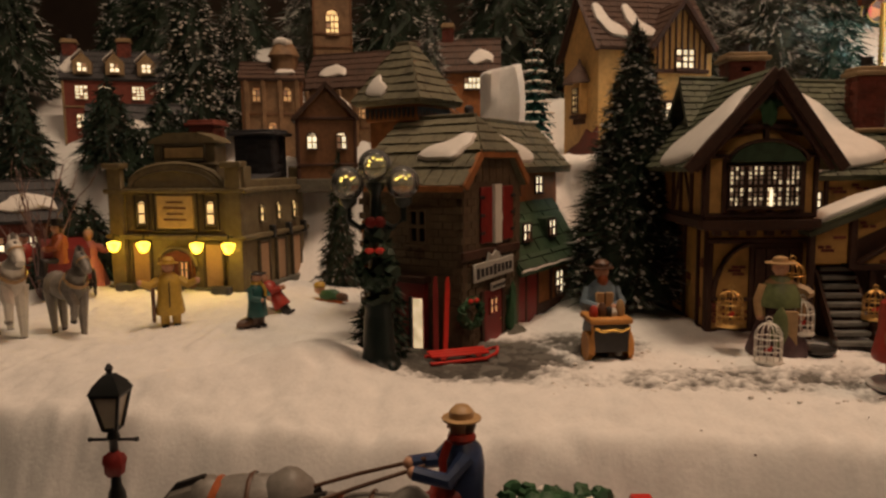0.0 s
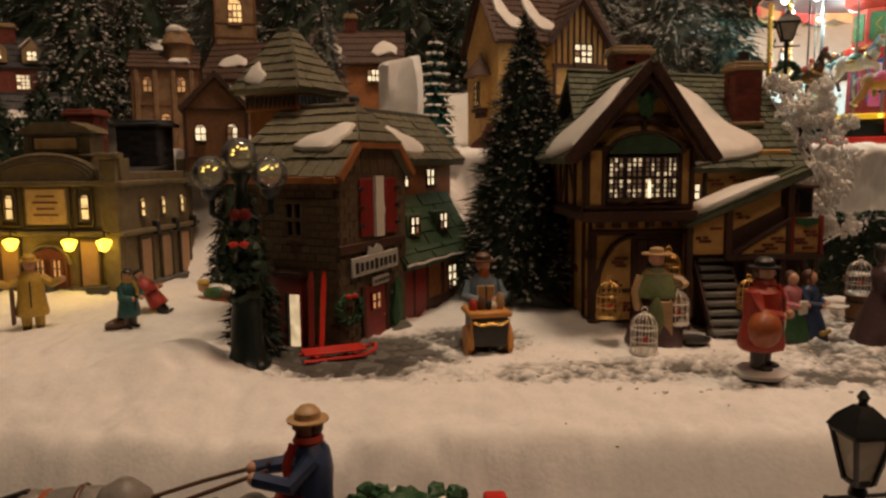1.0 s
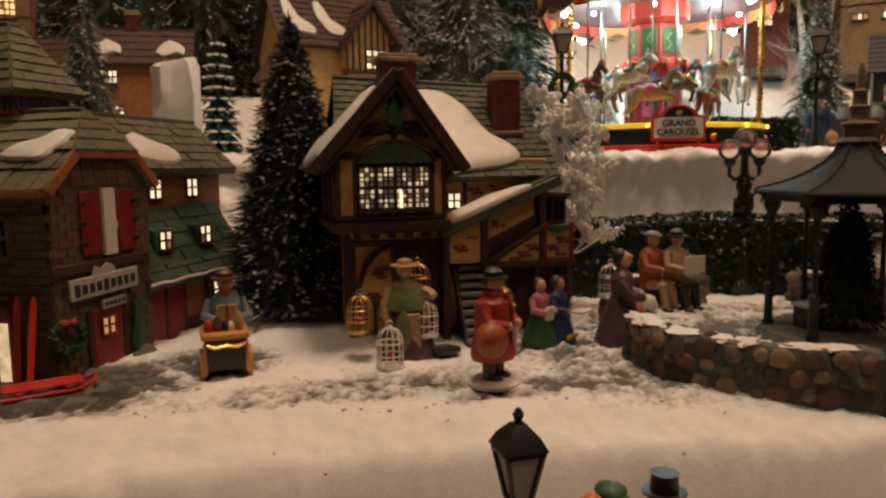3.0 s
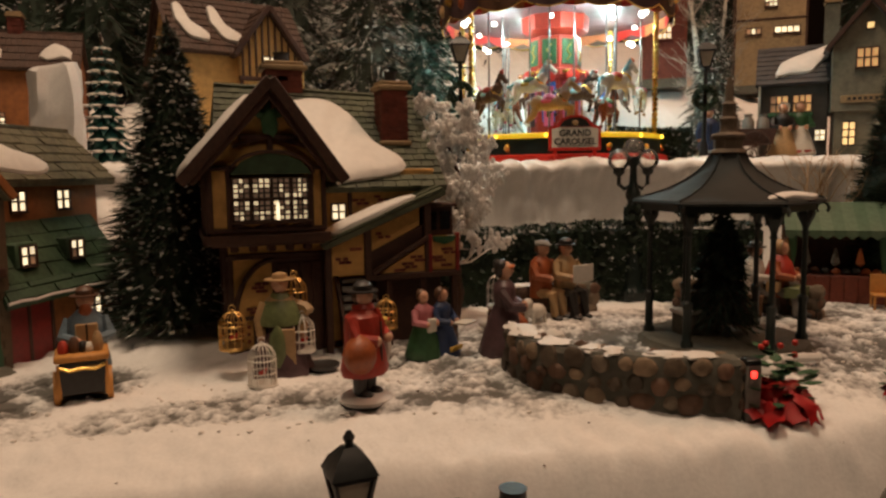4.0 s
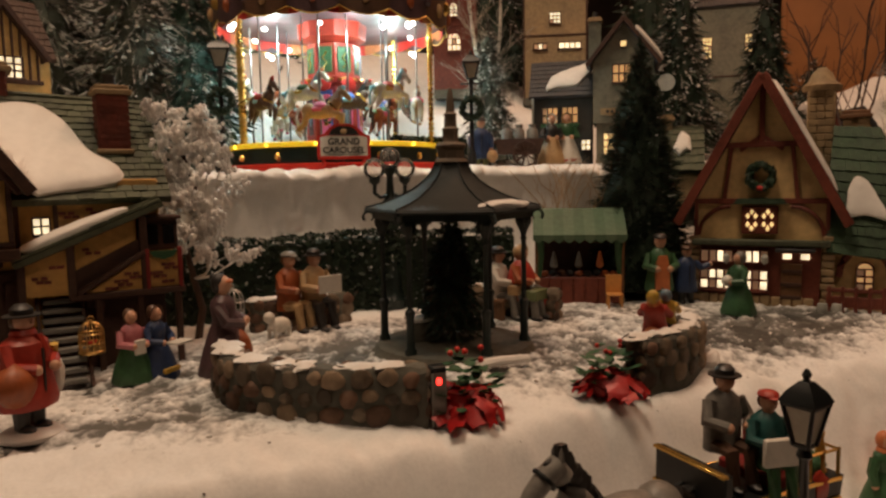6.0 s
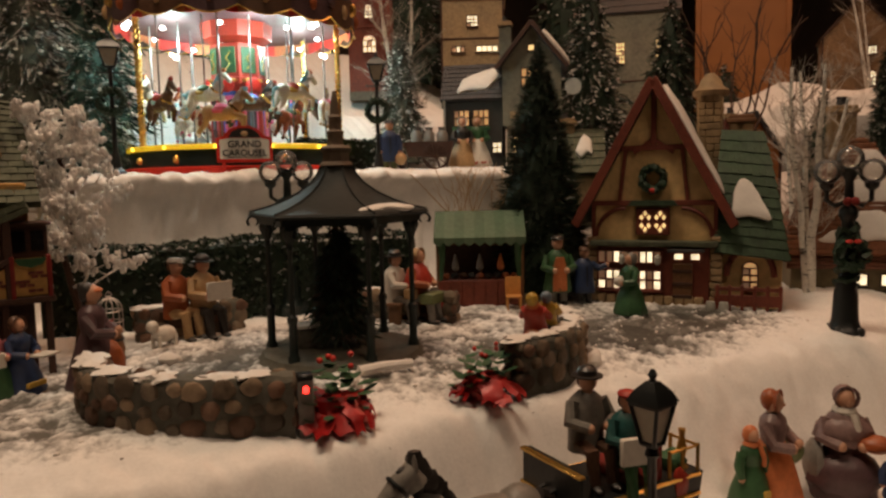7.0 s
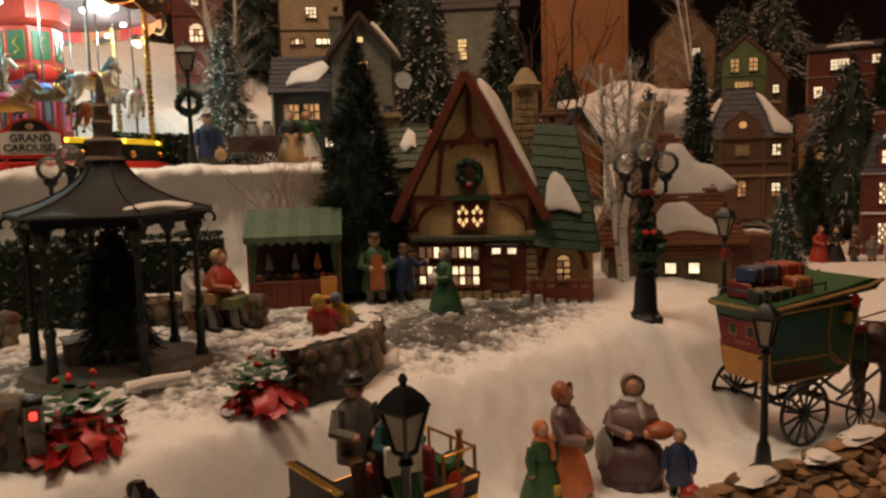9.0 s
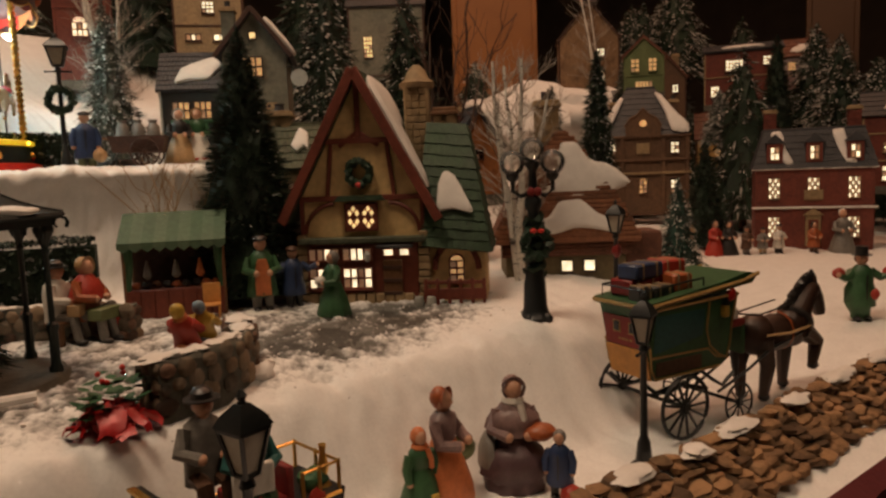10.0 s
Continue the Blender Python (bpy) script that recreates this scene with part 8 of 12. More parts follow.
# ---- street furniture ----
SPECKYEL = glow("glowing_yellow_speck", (1.0, 0.75, 0.15), 3.5)
def globe_lamp(at, label, h=0.130, green=DGREEN, bows=True, garland=True, lit=False, rz=0.0):
    """A cast lamp post with three clear globes on scrolled arms."""
    t = thing("street_lamp", at, rz, label, "street lamp", "three-globe street lamps")
    k = h / 0.130
    part("post", Shape().lathe([(0.0150, -0.006), (0.0152, 0.003), (0.0125, 0.006), (0.0108, 0.012), (0.0098, 0.034), (0.0086, 0.040), (0.0092, 0.043), (0.0068, 0.048), (0.0058, 0.062), (0.0052, 0.090 * k), (0.0078, 0.094 * k), (0.0078, 0.099 * k), (0.0044, 0.103 * k), (0.0034, h - 0.008), (0.0066, h - 0.003), (0.0068, h)], green, 12), t)
    for k_ in range(4):
        a = 0.785 + 1.571 * k_
        part("foot", Shape().blob((0.0125 * math.cos(a), 0.0125 * math.sin(a), 0.002), (0.005, 0.005, 0.005), green, 8, 5), t)
    gr = 0.0112
    for sg in (-1, 1):
        arm = part("arm", Shape().tube([(sg * 0.002, 0, h - 0.026), (sg * 0.011, 0, h - 0.030), (sg * 0.0180, 0, h - 0.025), (sg * 0.0180, 0, h - 0.014)], 0.0021, green, 7), t)
        part("cup", Shape().lathe([(0.002, -0.016), (0.0055, -0.013), (0.0062, -0.0095)], green, 12, (sg * 0.0180, 0, h - 0.001)), arm)
    for x, z in ((-0.0180, h - 0.0005), (0.0180, h - 0.0005), (0, h + 0.0105)):
        g = part("globe", Shape().blob((x, 0, z), (gr, gr, gr), GLASS, 20, 12), t, "clear glass globe")
        # tiny specks in the globe: glowing yellow when lit is set, else plain white
        bulb, wire = Shape(), WHITE if not lit else SPECKYEL
        for q, (bx, bz) in enumerate(((-0.0034, 0.0030), (-0.0012, 0.0046), (0.0020, 0.0032), (0.0042, 0.0040), (-0.0044, 0.0012))):
            bulb.blob((x + bx, 0.0024 * math.sin(q * 2.0 + 90 * x), z + bz + 0.0008 * math.sin(q + 200 * x)), (0.0009, 0.0007, 0.0006), wire, 6, 4)
        part("bulb", bulb, g, "scatter of tiny specks inside the globe")
    if garland:
        s = Shape().tube([((0.0074 + 0.0014 * (1 - q / 60)) * math.cos(q * 0.55), (0.0074 + 0.0014 * (1 - q / 60)) * math.sin(q * 0.55), 0.040 + 0.055 * q / 60) for q in range(61)], 0.0026, PINE, 6)
        s.v = [tuple(Vector(p) * (1 + 0.12 * noise.noise(Vector(p) * 700))) for p in s.v]
        part("garland", s, t, "dark green garland wound round the post")
    if bows:
        wreath(t, (0, -0.0105, 0.070), 0.0112, 0, tube=0.0038)
        part("bow", Shape().blob((-0.003, -0.006, h - 0.026), (0.004, 0.003, 0.004), REDPAINT, 7, 5).blob((0.003, -0.006, h - 0.026), (0.004, 0.003, 0.004), REDPAINT, 7, 5), t, "dark red bow")
    return t


globe_lamp((-0.0445, 0.470, gz(-0.0445, 0.470) - 0.004), "dark green three-globe street lamp with wreath and red bow", 0.125, lit=True)
globe_lamp((0.619, 0.620, 0.172), "dark green three-globe street lamp standing behind the gazebo", 0.139, bows=False)
globe_lamp((0.941, 0.213, gz(0.941, 0.213) - 0.003), "black three-globe street lamp with garland on the snow bank", 0.141, BLACK, True, True, rz=-50)


def lantern(at, h, label, w=0.012, bow=None, cross=True, rz=0.0, group="lantern posts"):
    """A post with a four-sided lantern, ladder bar and finial."""
    t = thing("lantern_post", at, rz, label, "street lamp", group)
    top = h - 0.036
    part("post", Shape().lathe([(0.0105, -0.004), (0.0105, 0.004), (0.006, 0.008), (0.0044, 0.022), (0.0028, 0.026), (0.0022, top - 0.006), (0.0036, top - 0.004), (0.0026, top)], BLACK, 10), t)
    if cross:
        part("ladder_bar", Shape().tube([(-0.0125, 0, top - 0.005), (0.0125, 0, top - 0.005)], 0.0009, BLACK, 6).blob((-0.0125, 0, top - 0.005), (0.0015, 0.0015, 0.0015), BLACK, 6, 4).blob((0.0125, 0, top - 0.005), (0.0015, 0.0015, 0.0015), BLACK, 6, 4), t)
    head = part("lantern_frame", Shape().box((0, 0, top + 0.001), (w * 0.62, w * 0.62, 0.002), BLACK, 0.0004).box((0, 0, top + 0.0205), (w * 1.35, w * 1.35, 0.002), BLACK, 0.0004), t)
    for sx in (-1, 1):
        for sy in (-1, 1):
            part("lantern_bar", Shape().tube([(sx * w * 0.29, sy * w * 0.29, top + 0.001), (sx * w * 0.6, sy * w * 0.6, top + 0.021)], 0.0011, BLACK, 5), head)
    c = Shape().lathe([(w * 0.38, top + 0.0025), (w * 0.79, top + 0.0195)], GLASS_PALE, 4, (0, 0, 0), pose(0, 0, 0, 0, 0, 45))
    part("lantern_glass", c, head, "pale opaque panes")
    part("lantern_roof", Shape().lathe([(w * 1.02, top + 0.0215), (w * 0.75, top + 0.0262), (w * 0.28, top + 0.0308)], BLACK, 4, (0, 0, 0), pose(0, 0, 0, 0, 0, 45)), head)
    part("finial", Shape().lathe([(0.0022, top + 0.030), (0.0014, top + 0.032), (0.0023, top + 0.034), (0.0008, top + 0.0365)], BLACK, 8), head)
    if bow == "wreath":
        wreath(t, (0, -0.004, h * 0.52), 0.012, 0, bow=False, tube=0.0036)
    elif bow:
        part("bow", Shape().blob((0, -0.001, top - 0.018), (0.0062, 0.005, 0.007), bow, 10, 7, 0.35, 3), t, "dark red berry ball")
    return t


# plain pale colour for the lantern panes; nothing shows through it
GLASS_PALE = mat("pale_opaque_pane", (0.42, 0.38, 0.30), 0.25, 0, 0.1, 200, 0.05)
lantern((-0.178, 0.368, gz(-0.178, 0.368) - 0.003), 0.202 - gz(-0.178, 0.368), "black lantern post with dark red berry ball in the snow", bow=REDPAINT)
lantern((0.218, 0.255, gz(0.218, 0.255) - 0.003), 0.212 - gz(0.218, 0.255), "black lantern post standing in the front road")
lantern((0.556, 0.147, gz(0.556, 0.147) - 0.003), 0.214 - gz(0.556, 0.147), "black lantern post beside the dark carriage", cross=False)
lantern((0.852, 0.084, gz(0.852, 0.084)), 0.128, "black lantern post standing behind the green coach", cross=True, w=0.011)
lantern((1.10, 0.198, gz(1.10, 0.198) - 0.004), 0.116, "thin black lantern post near the log cabin", cross=False, bow=REDPAINT)
lantern((0.506, 0.800, 0.312), 0.152, "tall black lantern post with wreath beside the carousel", w=0.017, bow="wreath", cross=True, rz=-20)
lantern((0.798, 0.716, 0.309), 0.150, "tall black lantern post with wreath on the terrace", w=0.016, bow="wreath", cross=True, rz=-35)


def gazebo():
    t = thing("gazebo", (0.569, 0.440, 0.168), -10, "dark green metal gazebo with a tent-shaped roof", "gazebo")
    part("floor", Shape().lathe([(0.066, -0.010), (0.066, -0.0030), (0.063, -0.0005), (0.062, 0.0020), (0.059, 0.0030)], STONEW, 18), t, "round stepped stone floor")
    n = 6
    for k in range(n):
        a = 6.283 * k / n + 0.523
        x, y = 0.056 * math.cos(a), 0.056 * math.sin(a)
        c = part("column", Shape().lathe([(0.0046, 0.002), (0.0046, 0.006), (0.0033, 0.008), (0.0031, 0.030), (0.0040, 0.032), (0.0040, 0.035), (0.0021, 0.037), (0.0019, 0.082), (0.0028, 0.084), (0.0020, 0.086), (0.0030, 0.090), (0.0062, 0.0965), (0.0066, 0.099), (0.004, 0.1045)], DGREEN, 8, (x, y, 0)), t)
        for s_ in (-1, 1):
            curl = [(0.0, s_ * (0.0055 + 0.0042 * (1 - math.cos(q * 0.5))), 0.0925 + 0.0088 * math.sin(q * 0.5)) for q in range(5)]
            part("scroll_bracket", Shape().tube(curl, 0.0012, DGREEN, 5, 0.0009, pose(x, y, 0, 0, 0, math.degrees(a))), c)
        b = 6.283 * (k + 1) / n + 0.523
        x2, y2 = 0.056 * math.cos(b), 0.056 * math.sin(b)
        part("rim_beam", Shape().tube([(x, y, 0.1035), (x2, y2, 0.1035)], 0.0030, DGREEN, 6), t)
        o0, o1 = (0.0635 * math.cos(a), 0.0635 * math.sin(a)), (0.0635 * math.cos(b), 0.0635 * math.sin(b))
        part("fascia", Shape().slab([(*o0, 0.1010), (*o1, 0.1010), (*o1, 0.1085), (*o0, 0.1085)], 0.0014, DGREEN), t, "dark pierced fascia under the eave")
    prof = [(0.0665, 0.1060), (0.0705, 0.1078), (0.0690, 0.1096), (0.0560, 0.1128), (0.0430, 0.1172), (0.0310, 0.1232), (0.0215, 0.1300), (0.0155, 0.1370), (0.0122, 0.1435), (0.0110, 0.1440)]
    part("roof", Shape().lathe(prof, SLATEGREEN, 6, (0, 0, 0), pose(0, 0, 0, 0, 0, 30)), t, "slate green tent-shaped metal roof")
    for k in range(n):
        a = 6.283 * k / n + 0.523
        part("roof_rib", Shape().tube([(r * math.cos(a), r * math.sin(a), z + 0.0004) for r, z in prof[2:-1]], 0.0009, SLATEGREEN, 5), t)
        e = Vector((math.cos(a), math.sin(a), 0))
        part("eave_scroll", Shape().tube([e * (0.0670 + 0.0042 * math.cos(q * 0.8)) + Vector((0, 0, 0.1025 + 0.0042 * math.sin(q * 0.8))) for q in range(-1, 6)], 0.0013, DGREEN, 5, 0.0008), t)
    part("cupola", Shape().lathe([(0.0120, 0.1430), (0.0138, 0.1445), (0.0128, 0.1465), (0.0108, 0.1475), (0.0108, 0.1540), (0.0126, 0.1555), (0.0130, 0.1575), (0.0112, 0.1590), (0.0070, 0.1598), (0.0062, 0.1620), (0.0066, 0.1690), (0.0072, 0.1700), (0.0052, 0.1715), (0.0048, 0.1800), (0.0056, 0.1812), (0.0036, 0.1830), (0.0030, 0.1930), (0.0012, 0.2010)], CUPOLA, 8), t, "turned brown stone-coloured cupola and spire")
    snow_patch(t, (0.016, -0.050, 0.1120), (1, 0.18, 0), (0, 1, 0.28), (0, -0.28, 1), [(-0.026, -0.004), (-0.010, -0.008), (0.004, -0.004), (0.018, -0.007), (0.026, -0.001), (0.014, 0.007), (-0.006, 0.006)], 0.0026, 2)
    bn_ = part("seat_box", Shape().box((-0.022, 0.012, 0.011), (0.022, 0.016, 0.017), STONEW, 0.001), t, "grey stone seat inside")
    bar("seat_top", bn_, (-0.022, 0.012, 0.0205), (0.025, 0.019, 0.003), SNOWCAP)
    return t


gazebo()
conifer("small_fir_tree", "dark green narrow fir standing inside the gazebo", (0.570, 0.445, 0.176), 0.094, 0.024, (PINE, PINEB, 0.1), 41, 0.05, 620, 8, 0.0, 0.6, 0.005, lumps=0.02)
log_ = Shape().tube([(-0.020, 0, 0.003), (0.0, 0.001, 0.0036), (0.020, 0, 0.003)], 0.0036, SNOWCAP, 8, 0.003)
thing("snowy_log", (0.556, 0.362, 0.168), -12, "small log covered with snow lying by the gazebo", "log", shape=log_)

# ---- stone walls ----
STONES = []
for k in range(9):
    STONES.append(Shape().blob((0, 0, 0), (1, 1, 1), (STONE1, STONE2, STONE3)[k % 3], 9, 6, 0.22, k + 3).mesh("stone"))


def stone_wall(label, pts, h, thick, seed, caps=True, base=0.163, rows=4, size=0.0052):
    """A low curved wall with round field stones set in mortar and snow on its top."""
    t = thing("stone_wall", (0, 0, 0), 0, label, "wall")
    p = [Vector((x, y, 0)) for x, y in pts]
    # smooth the line
    for _ in range(2):
        q = [p[0]]
        for i in range(len(p) - 1):
            q += [p[i].lerp(p[i + 1], 0.25), p[i].lerp(p[i + 1], 0.75)]
        p = q + [p[-1]]
    rnd = random.Random(seed)
    n = len(p)
    side = []
    for i in range(n):
        d = (p[min(i + 1, n - 1)] - p[max(i - 1, 0)]).normalized()
        side.append(Vector((d.y, -d.x, 0)))
    vs, fs = [], []
    prof = [(0.5, -0.012), (0.5, h * 0.9), (0.35, h), (-0.35, h), (-0.5, h * 0.9), (-0.5, -0.012)]
    for i in range(n):
        for u, z in prof:
            vs.append(p[i] + side[i] * thick * u + Vector((0, 0, base + z + rnd.uniform(-0.001, 0.001))))
    m = len(prof)
    for i in range(n - 1):
        for j in range(m - 1):
            fs.append((i * m + j, i * m + j + 1, (i + 1) * m + j + 1, (i + 1) * m + j))
    fs.append(tuple(range(m))[::-1])
    fs.append(tuple((n - 1) * m + j for j in range(m)))
    core = part("core", Shape().add(vs, fs, STONEW), t, "grey mortar core")
    length = [0.0]
    for i in range(n - 1):
        length.append(length[-1] + (p[i + 1] - p[i]).length)

    def along(s_):
        i = max(0, min(n - 2, int(np.searchsorted(length, s_)) - 1))
        f_ = (s_ - length[i]) / max(1e-6, length[i + 1] - length[i])
        return p[i].lerp(p[i + 1], f_), side[i].lerp(side[i + 1], f_).normalized()

    for face in (1, -1):
        for r in range(rows):
            s_ = rnd.uniform(0, size)
            while s_ < length[-1]:
                c, sd = along(s_)
                w = size * rnd.uniform(0.6, 1.15)
                z = base + h * (r + 0.5) / rows + rnd.uniform(-0.0018, 0.0018)
                q = c + sd * thick * 0.5 * face
                ob = part("stone", rnd.choice(STONES), core, "", pose(q.x, q.y, z, 0, 0, math.degrees(math.atan2(sd.y, sd.x)) + 90) @ Matrix.Diagonal((w, 0.0029, w * rnd.uniform(0.75, 1.05), 1)))
                s_ += w * 2.0 + rnd.uniform(0.0, 0.0022)
    for e, i in ((0, 0), (1, n - 1)):
        for r in range(rows):
            for u in (-0.3, 0.3):
                w = size * rnd.uniform(0.6, 0.95)
                q = p[i] + side[i] * thick * u
                sd = side[i]
                part("stone", rnd.choice(STONES), core, "", pose(q.x, q.y, base + h * (r + 0.5) / rows, 0, 0, math.degrees(math.atan2(sd.y, sd.x))) @ Matrix.Diagonal((w, 0.0026, w * 0.85, 1)))
    if caps:
        s_ = 0.004
        while s_ < length[-1]:
            c, sd = along(s_)
            if rnd.random() < 0.66:
                L = rnd.uniform(0.006, 0.013)
                part("snow_cap", Shape().blob((0, 0, 0), (L * rnd.uniform(0.7, 1.5), thick * rnd.uniform(0.30, 0.56), rnd.uniform(0.0016, 0.0026)), SNOWCAP, 16, 7, 0.75, int(s_ * 1e4)), t, "", pose(c.x, c.y, base + h + 0.0006, 0, 0, math.degrees(math.atan2(sd.y, sd.x)) + 90))
            s_ += rnd.uniform(0.011, 0.018)
    return t


stone_wall("low curved field-stone wall with snow on its top", [(0.386, 0.440), (0.380, 0.405), (0.392, 0.372), (0.415, 0.345), (0.440, 0.328), (0.462, 0.318)], 0.031, 0.017, 1, rows=3, size=0.0066)
stone_wall("low curved field-stone wall beside the icy pond", [(0.606, 0.287), (0.640, 0.283), (0.672, 0.292), (0.695, 0.312), (0.712, 0.342)], 0.031, 0.017, 2, rows=3, size=0.0066)
stone_wall("low stone wall piece with a seat in front of the hedge", [(0.462, 0.606), (0.490, 0.598), (0.520, 0.592), (0.550, 0.594)], 0.030, 0.016, 3, rows=3, size=0.0066)
stone_wall("low stone wall piece behind the gazebo", [(0.640, 0.575), (0.665, 0.548), (0.690, 0.512), (0.712, 0.470)], 0.030, 0.016, 4, rows=3, size=0.0066)

pl = thing("light_pillar", (0.466, 0.312, 0.160), -20, "grey pillar with a small glowing red light", "pillar")
part("pillar", Shape().box((0, 0, 0.010), (0.009, 0.009, 0.042), C["grey"], 0.001), pl)
part("red_light", Shape().box((0, -0.001, 0.0255), (0.0034, 0.0085, 0.0042), BULBR, 0.001), pl, "glowing red light")
part("cap", Shape().box((0, 0, 0.032), (0.009, 0.009, 0.004), BLACK, 0.001), pl)


def poinsettia(at, rz, label, size=1.0, h=0.040):
    t = thing("holly_planter", at, rz, label, "plant")
    t.scale = (size, size, size)
    part("pot", Shape().lathe([(0.011, 0), (0.014, 0.010), (0.013, 0.016)], REDFOIL, 10), t, "red foil wrapped pot")
    rnd = random.Random(int(at[0] * 1000))
    for k in range(26):
        a = 6.283 * k / 26 + rnd.uniform(-0.25, 0.25)
        L, w = rnd.uniform(0.010, 0.030), rnd.uniform(0.003, 0.0072)
        z0, zm = rnd.uniform(0.003, 0.016), rnd.uniform(0.003, 0.015)
        d, s_ = Vector((math.cos(a), math.sin(a), 0)), Vector((-math.sin(a), math.cos(a), rnd.uniform(-0.7, 0.7))).normalized()
        vs, fs = [], []
        for q in range(8):
            u = q / 7
            c = d * (0.004 + L * u) + Vector((0, 0, z0 * (1 - u) + zm * 4 * u * (1 - u) * 0.6 + 0.002 * u))
            ww = w * (0.6 + 0.5 * math.sin(u * 3.1)) * (1 + 0.3 * rnd.uniform(-1, 1))
            c += Vector((rnd.uniform(-1, 1), rnd.uniform(-1, 1), rnd.uniform(-0.6, 1))) * 0.0022
            vs += [c - s_ * ww, c + Vector((0, 0, rnd.uniform(0.0, 0.003))), c + s_ * ww]
        for q in range(7):
            for i_ in range(2):
                fs.append((q * 3 + i_, q * 3 + i_ + 1, q * 3 + i_ + 4, q * 3 + i_ + 3))
        part("ribbon_loop", Shape().add(vs, fs, REDFOIL), t)
    for k in range(44):
        a, r = rnd.random() * 6.283, rnd.uniform(0.002, 0.030)
        z = h * rnd.uniform(0.5, 1.0) - r * 0.5
        L = rnd.uniform(0.008, 0.013)
        d = Vector((math.cos(a), math.sin(a), rnd.uniform(-0.2, 0.5))).normalized()
        s_ = d.cross(Vector((0, 0, 1))).normalized()
        c = Vector((r * math.cos(a) * 0.6, r * math.sin(a) * 0.6, z))
        out = [c, c + d * L * 0.3 - s_ * L * 0.34, c + d * L * 0.7 - s_ * L * 0.28, c + d * L, c + d * L * 0.7 + s_ * L * 0.28, c + d * L * 0.3 + s_ * L * 0.34, c + d * L * 0.5 - Vector((0, 0, 0.0016))]
        part("leaf", Shape().add(out, [(0, 1, 6), (1, 2, 6), (2, 3, 6), (3, 4, 6), (4, 5, 6), (5, 0, 6)], HOLLY), t)
    for k in range(5):
        a = rnd.random() * 6.283
        part("berry", Shape().blob((0.009 * math.cos(a), 0.009 * math.sin(a), h * rnd.uniform(0.85, 1.05)), (0.0019, 0.0019, 0.0019), BRIGHTRED, 8, 5), t)
    return t


poinsettia((0.487, 0.313, 0.160), 10, "green holly plant in red foil with a large red bow")
poinsettia((0.583, 0.290, 0.160), 70, "green holly plant wrapped in crumpled red satin ribbon", 0.84)


def hedge(label, pts, h, thick, seed):
    t = thing("hedge", (0, 0, 0), 0, label, "hedge", kind="stuff")
    rnd = random.Random(seed)
    s = Shape()
    for i in range(len(pts) - 1):
        a, b = Vector((*pts[i], 0)), Vector((*pts[i + 1], 0))
        n = int((b - a).length * 17000)
        d = (b - a).normalized()
        sd = Vector((d.y, -d.x, 0))
        for _ in range(n):
            u, v, w = rnd.random(), rnd.uniform(-1, 1), rnd.random()
            if rnd.random() < 0.8:
                if rnd.random() < 0.6:
                    v = 1.0 if v > -0.4 else -1.0
                else:
                    w = 1.0
            c = a.lerp(b, u) + sd * v * thick / 2
            z = gz(c.x, c.y) - 0.004 + h * w
            L = rnd.uniform(0.0020, 0.0044)
            q = Vector((rnd.gauss(0, 1), rnd.gauss(0, 1), rnd.gauss(0, 1))).normalized()
            r = q.cross(Vector((rnd.gauss(0, 1), rnd.gauss(0, 1), 1))).normalized()
            c = Vector((c.x, c.y, z)) + sd * rnd.gauss(0, 0.0012)
            s.add([c - q * L, c + r * L * 0.55, c + q * L, c - r * L * 0.55], [(0, 1, 2, 3)], FROST if rnd.random() < 0.12 + 0.10 * (w > 0.95) else PINE)
        m0, m1 = a - d * 0.002, b + d * 0.002
        quad = [m0 + sd * thick * 0.42, m1 + sd * thick * 0.42, m1 - sd * thick * 0.42, m0 - sd * thick * 0.42]
        vs = [(v_.x, v_.y, gz(v_.x, v_.y) - 0.01) for v_ in quad] + [(v_.x, v_.y, gz(v_.x, v_.y) + h * 0.88) for v_ in quad]
        s.add(vs, [(0, 1, 5, 4), (1, 2, 6, 5), (2, 3, 7, 6), (3, 0, 4, 7), (4, 5, 6, 7)], PINE)
    part("foliage", s, t, smooth=False)["kind"] = "stuff"
    return t


hedge("clipped dark green hedge with specks of snow", [(0.405, 0.688), (0.46, 0.678), (0.52, 0.660), (0.58, 0.640), (0.64, 0.618), (0.70, 0.590), (0.735, 0.565)], 0.083, 0.026, 5)
hedge("low dark green shrub beside the carousel", [(0.755, 0.845), (0.80, 0.835), (0.85, 0.80)], 0.050, 0.03, 6)
hedge("low dark green shrubs behind the bank", [(-0.40, 0.90), (-0.34, 0.89), (-0.30, 0.90)], 0.08, 0.035, 7)


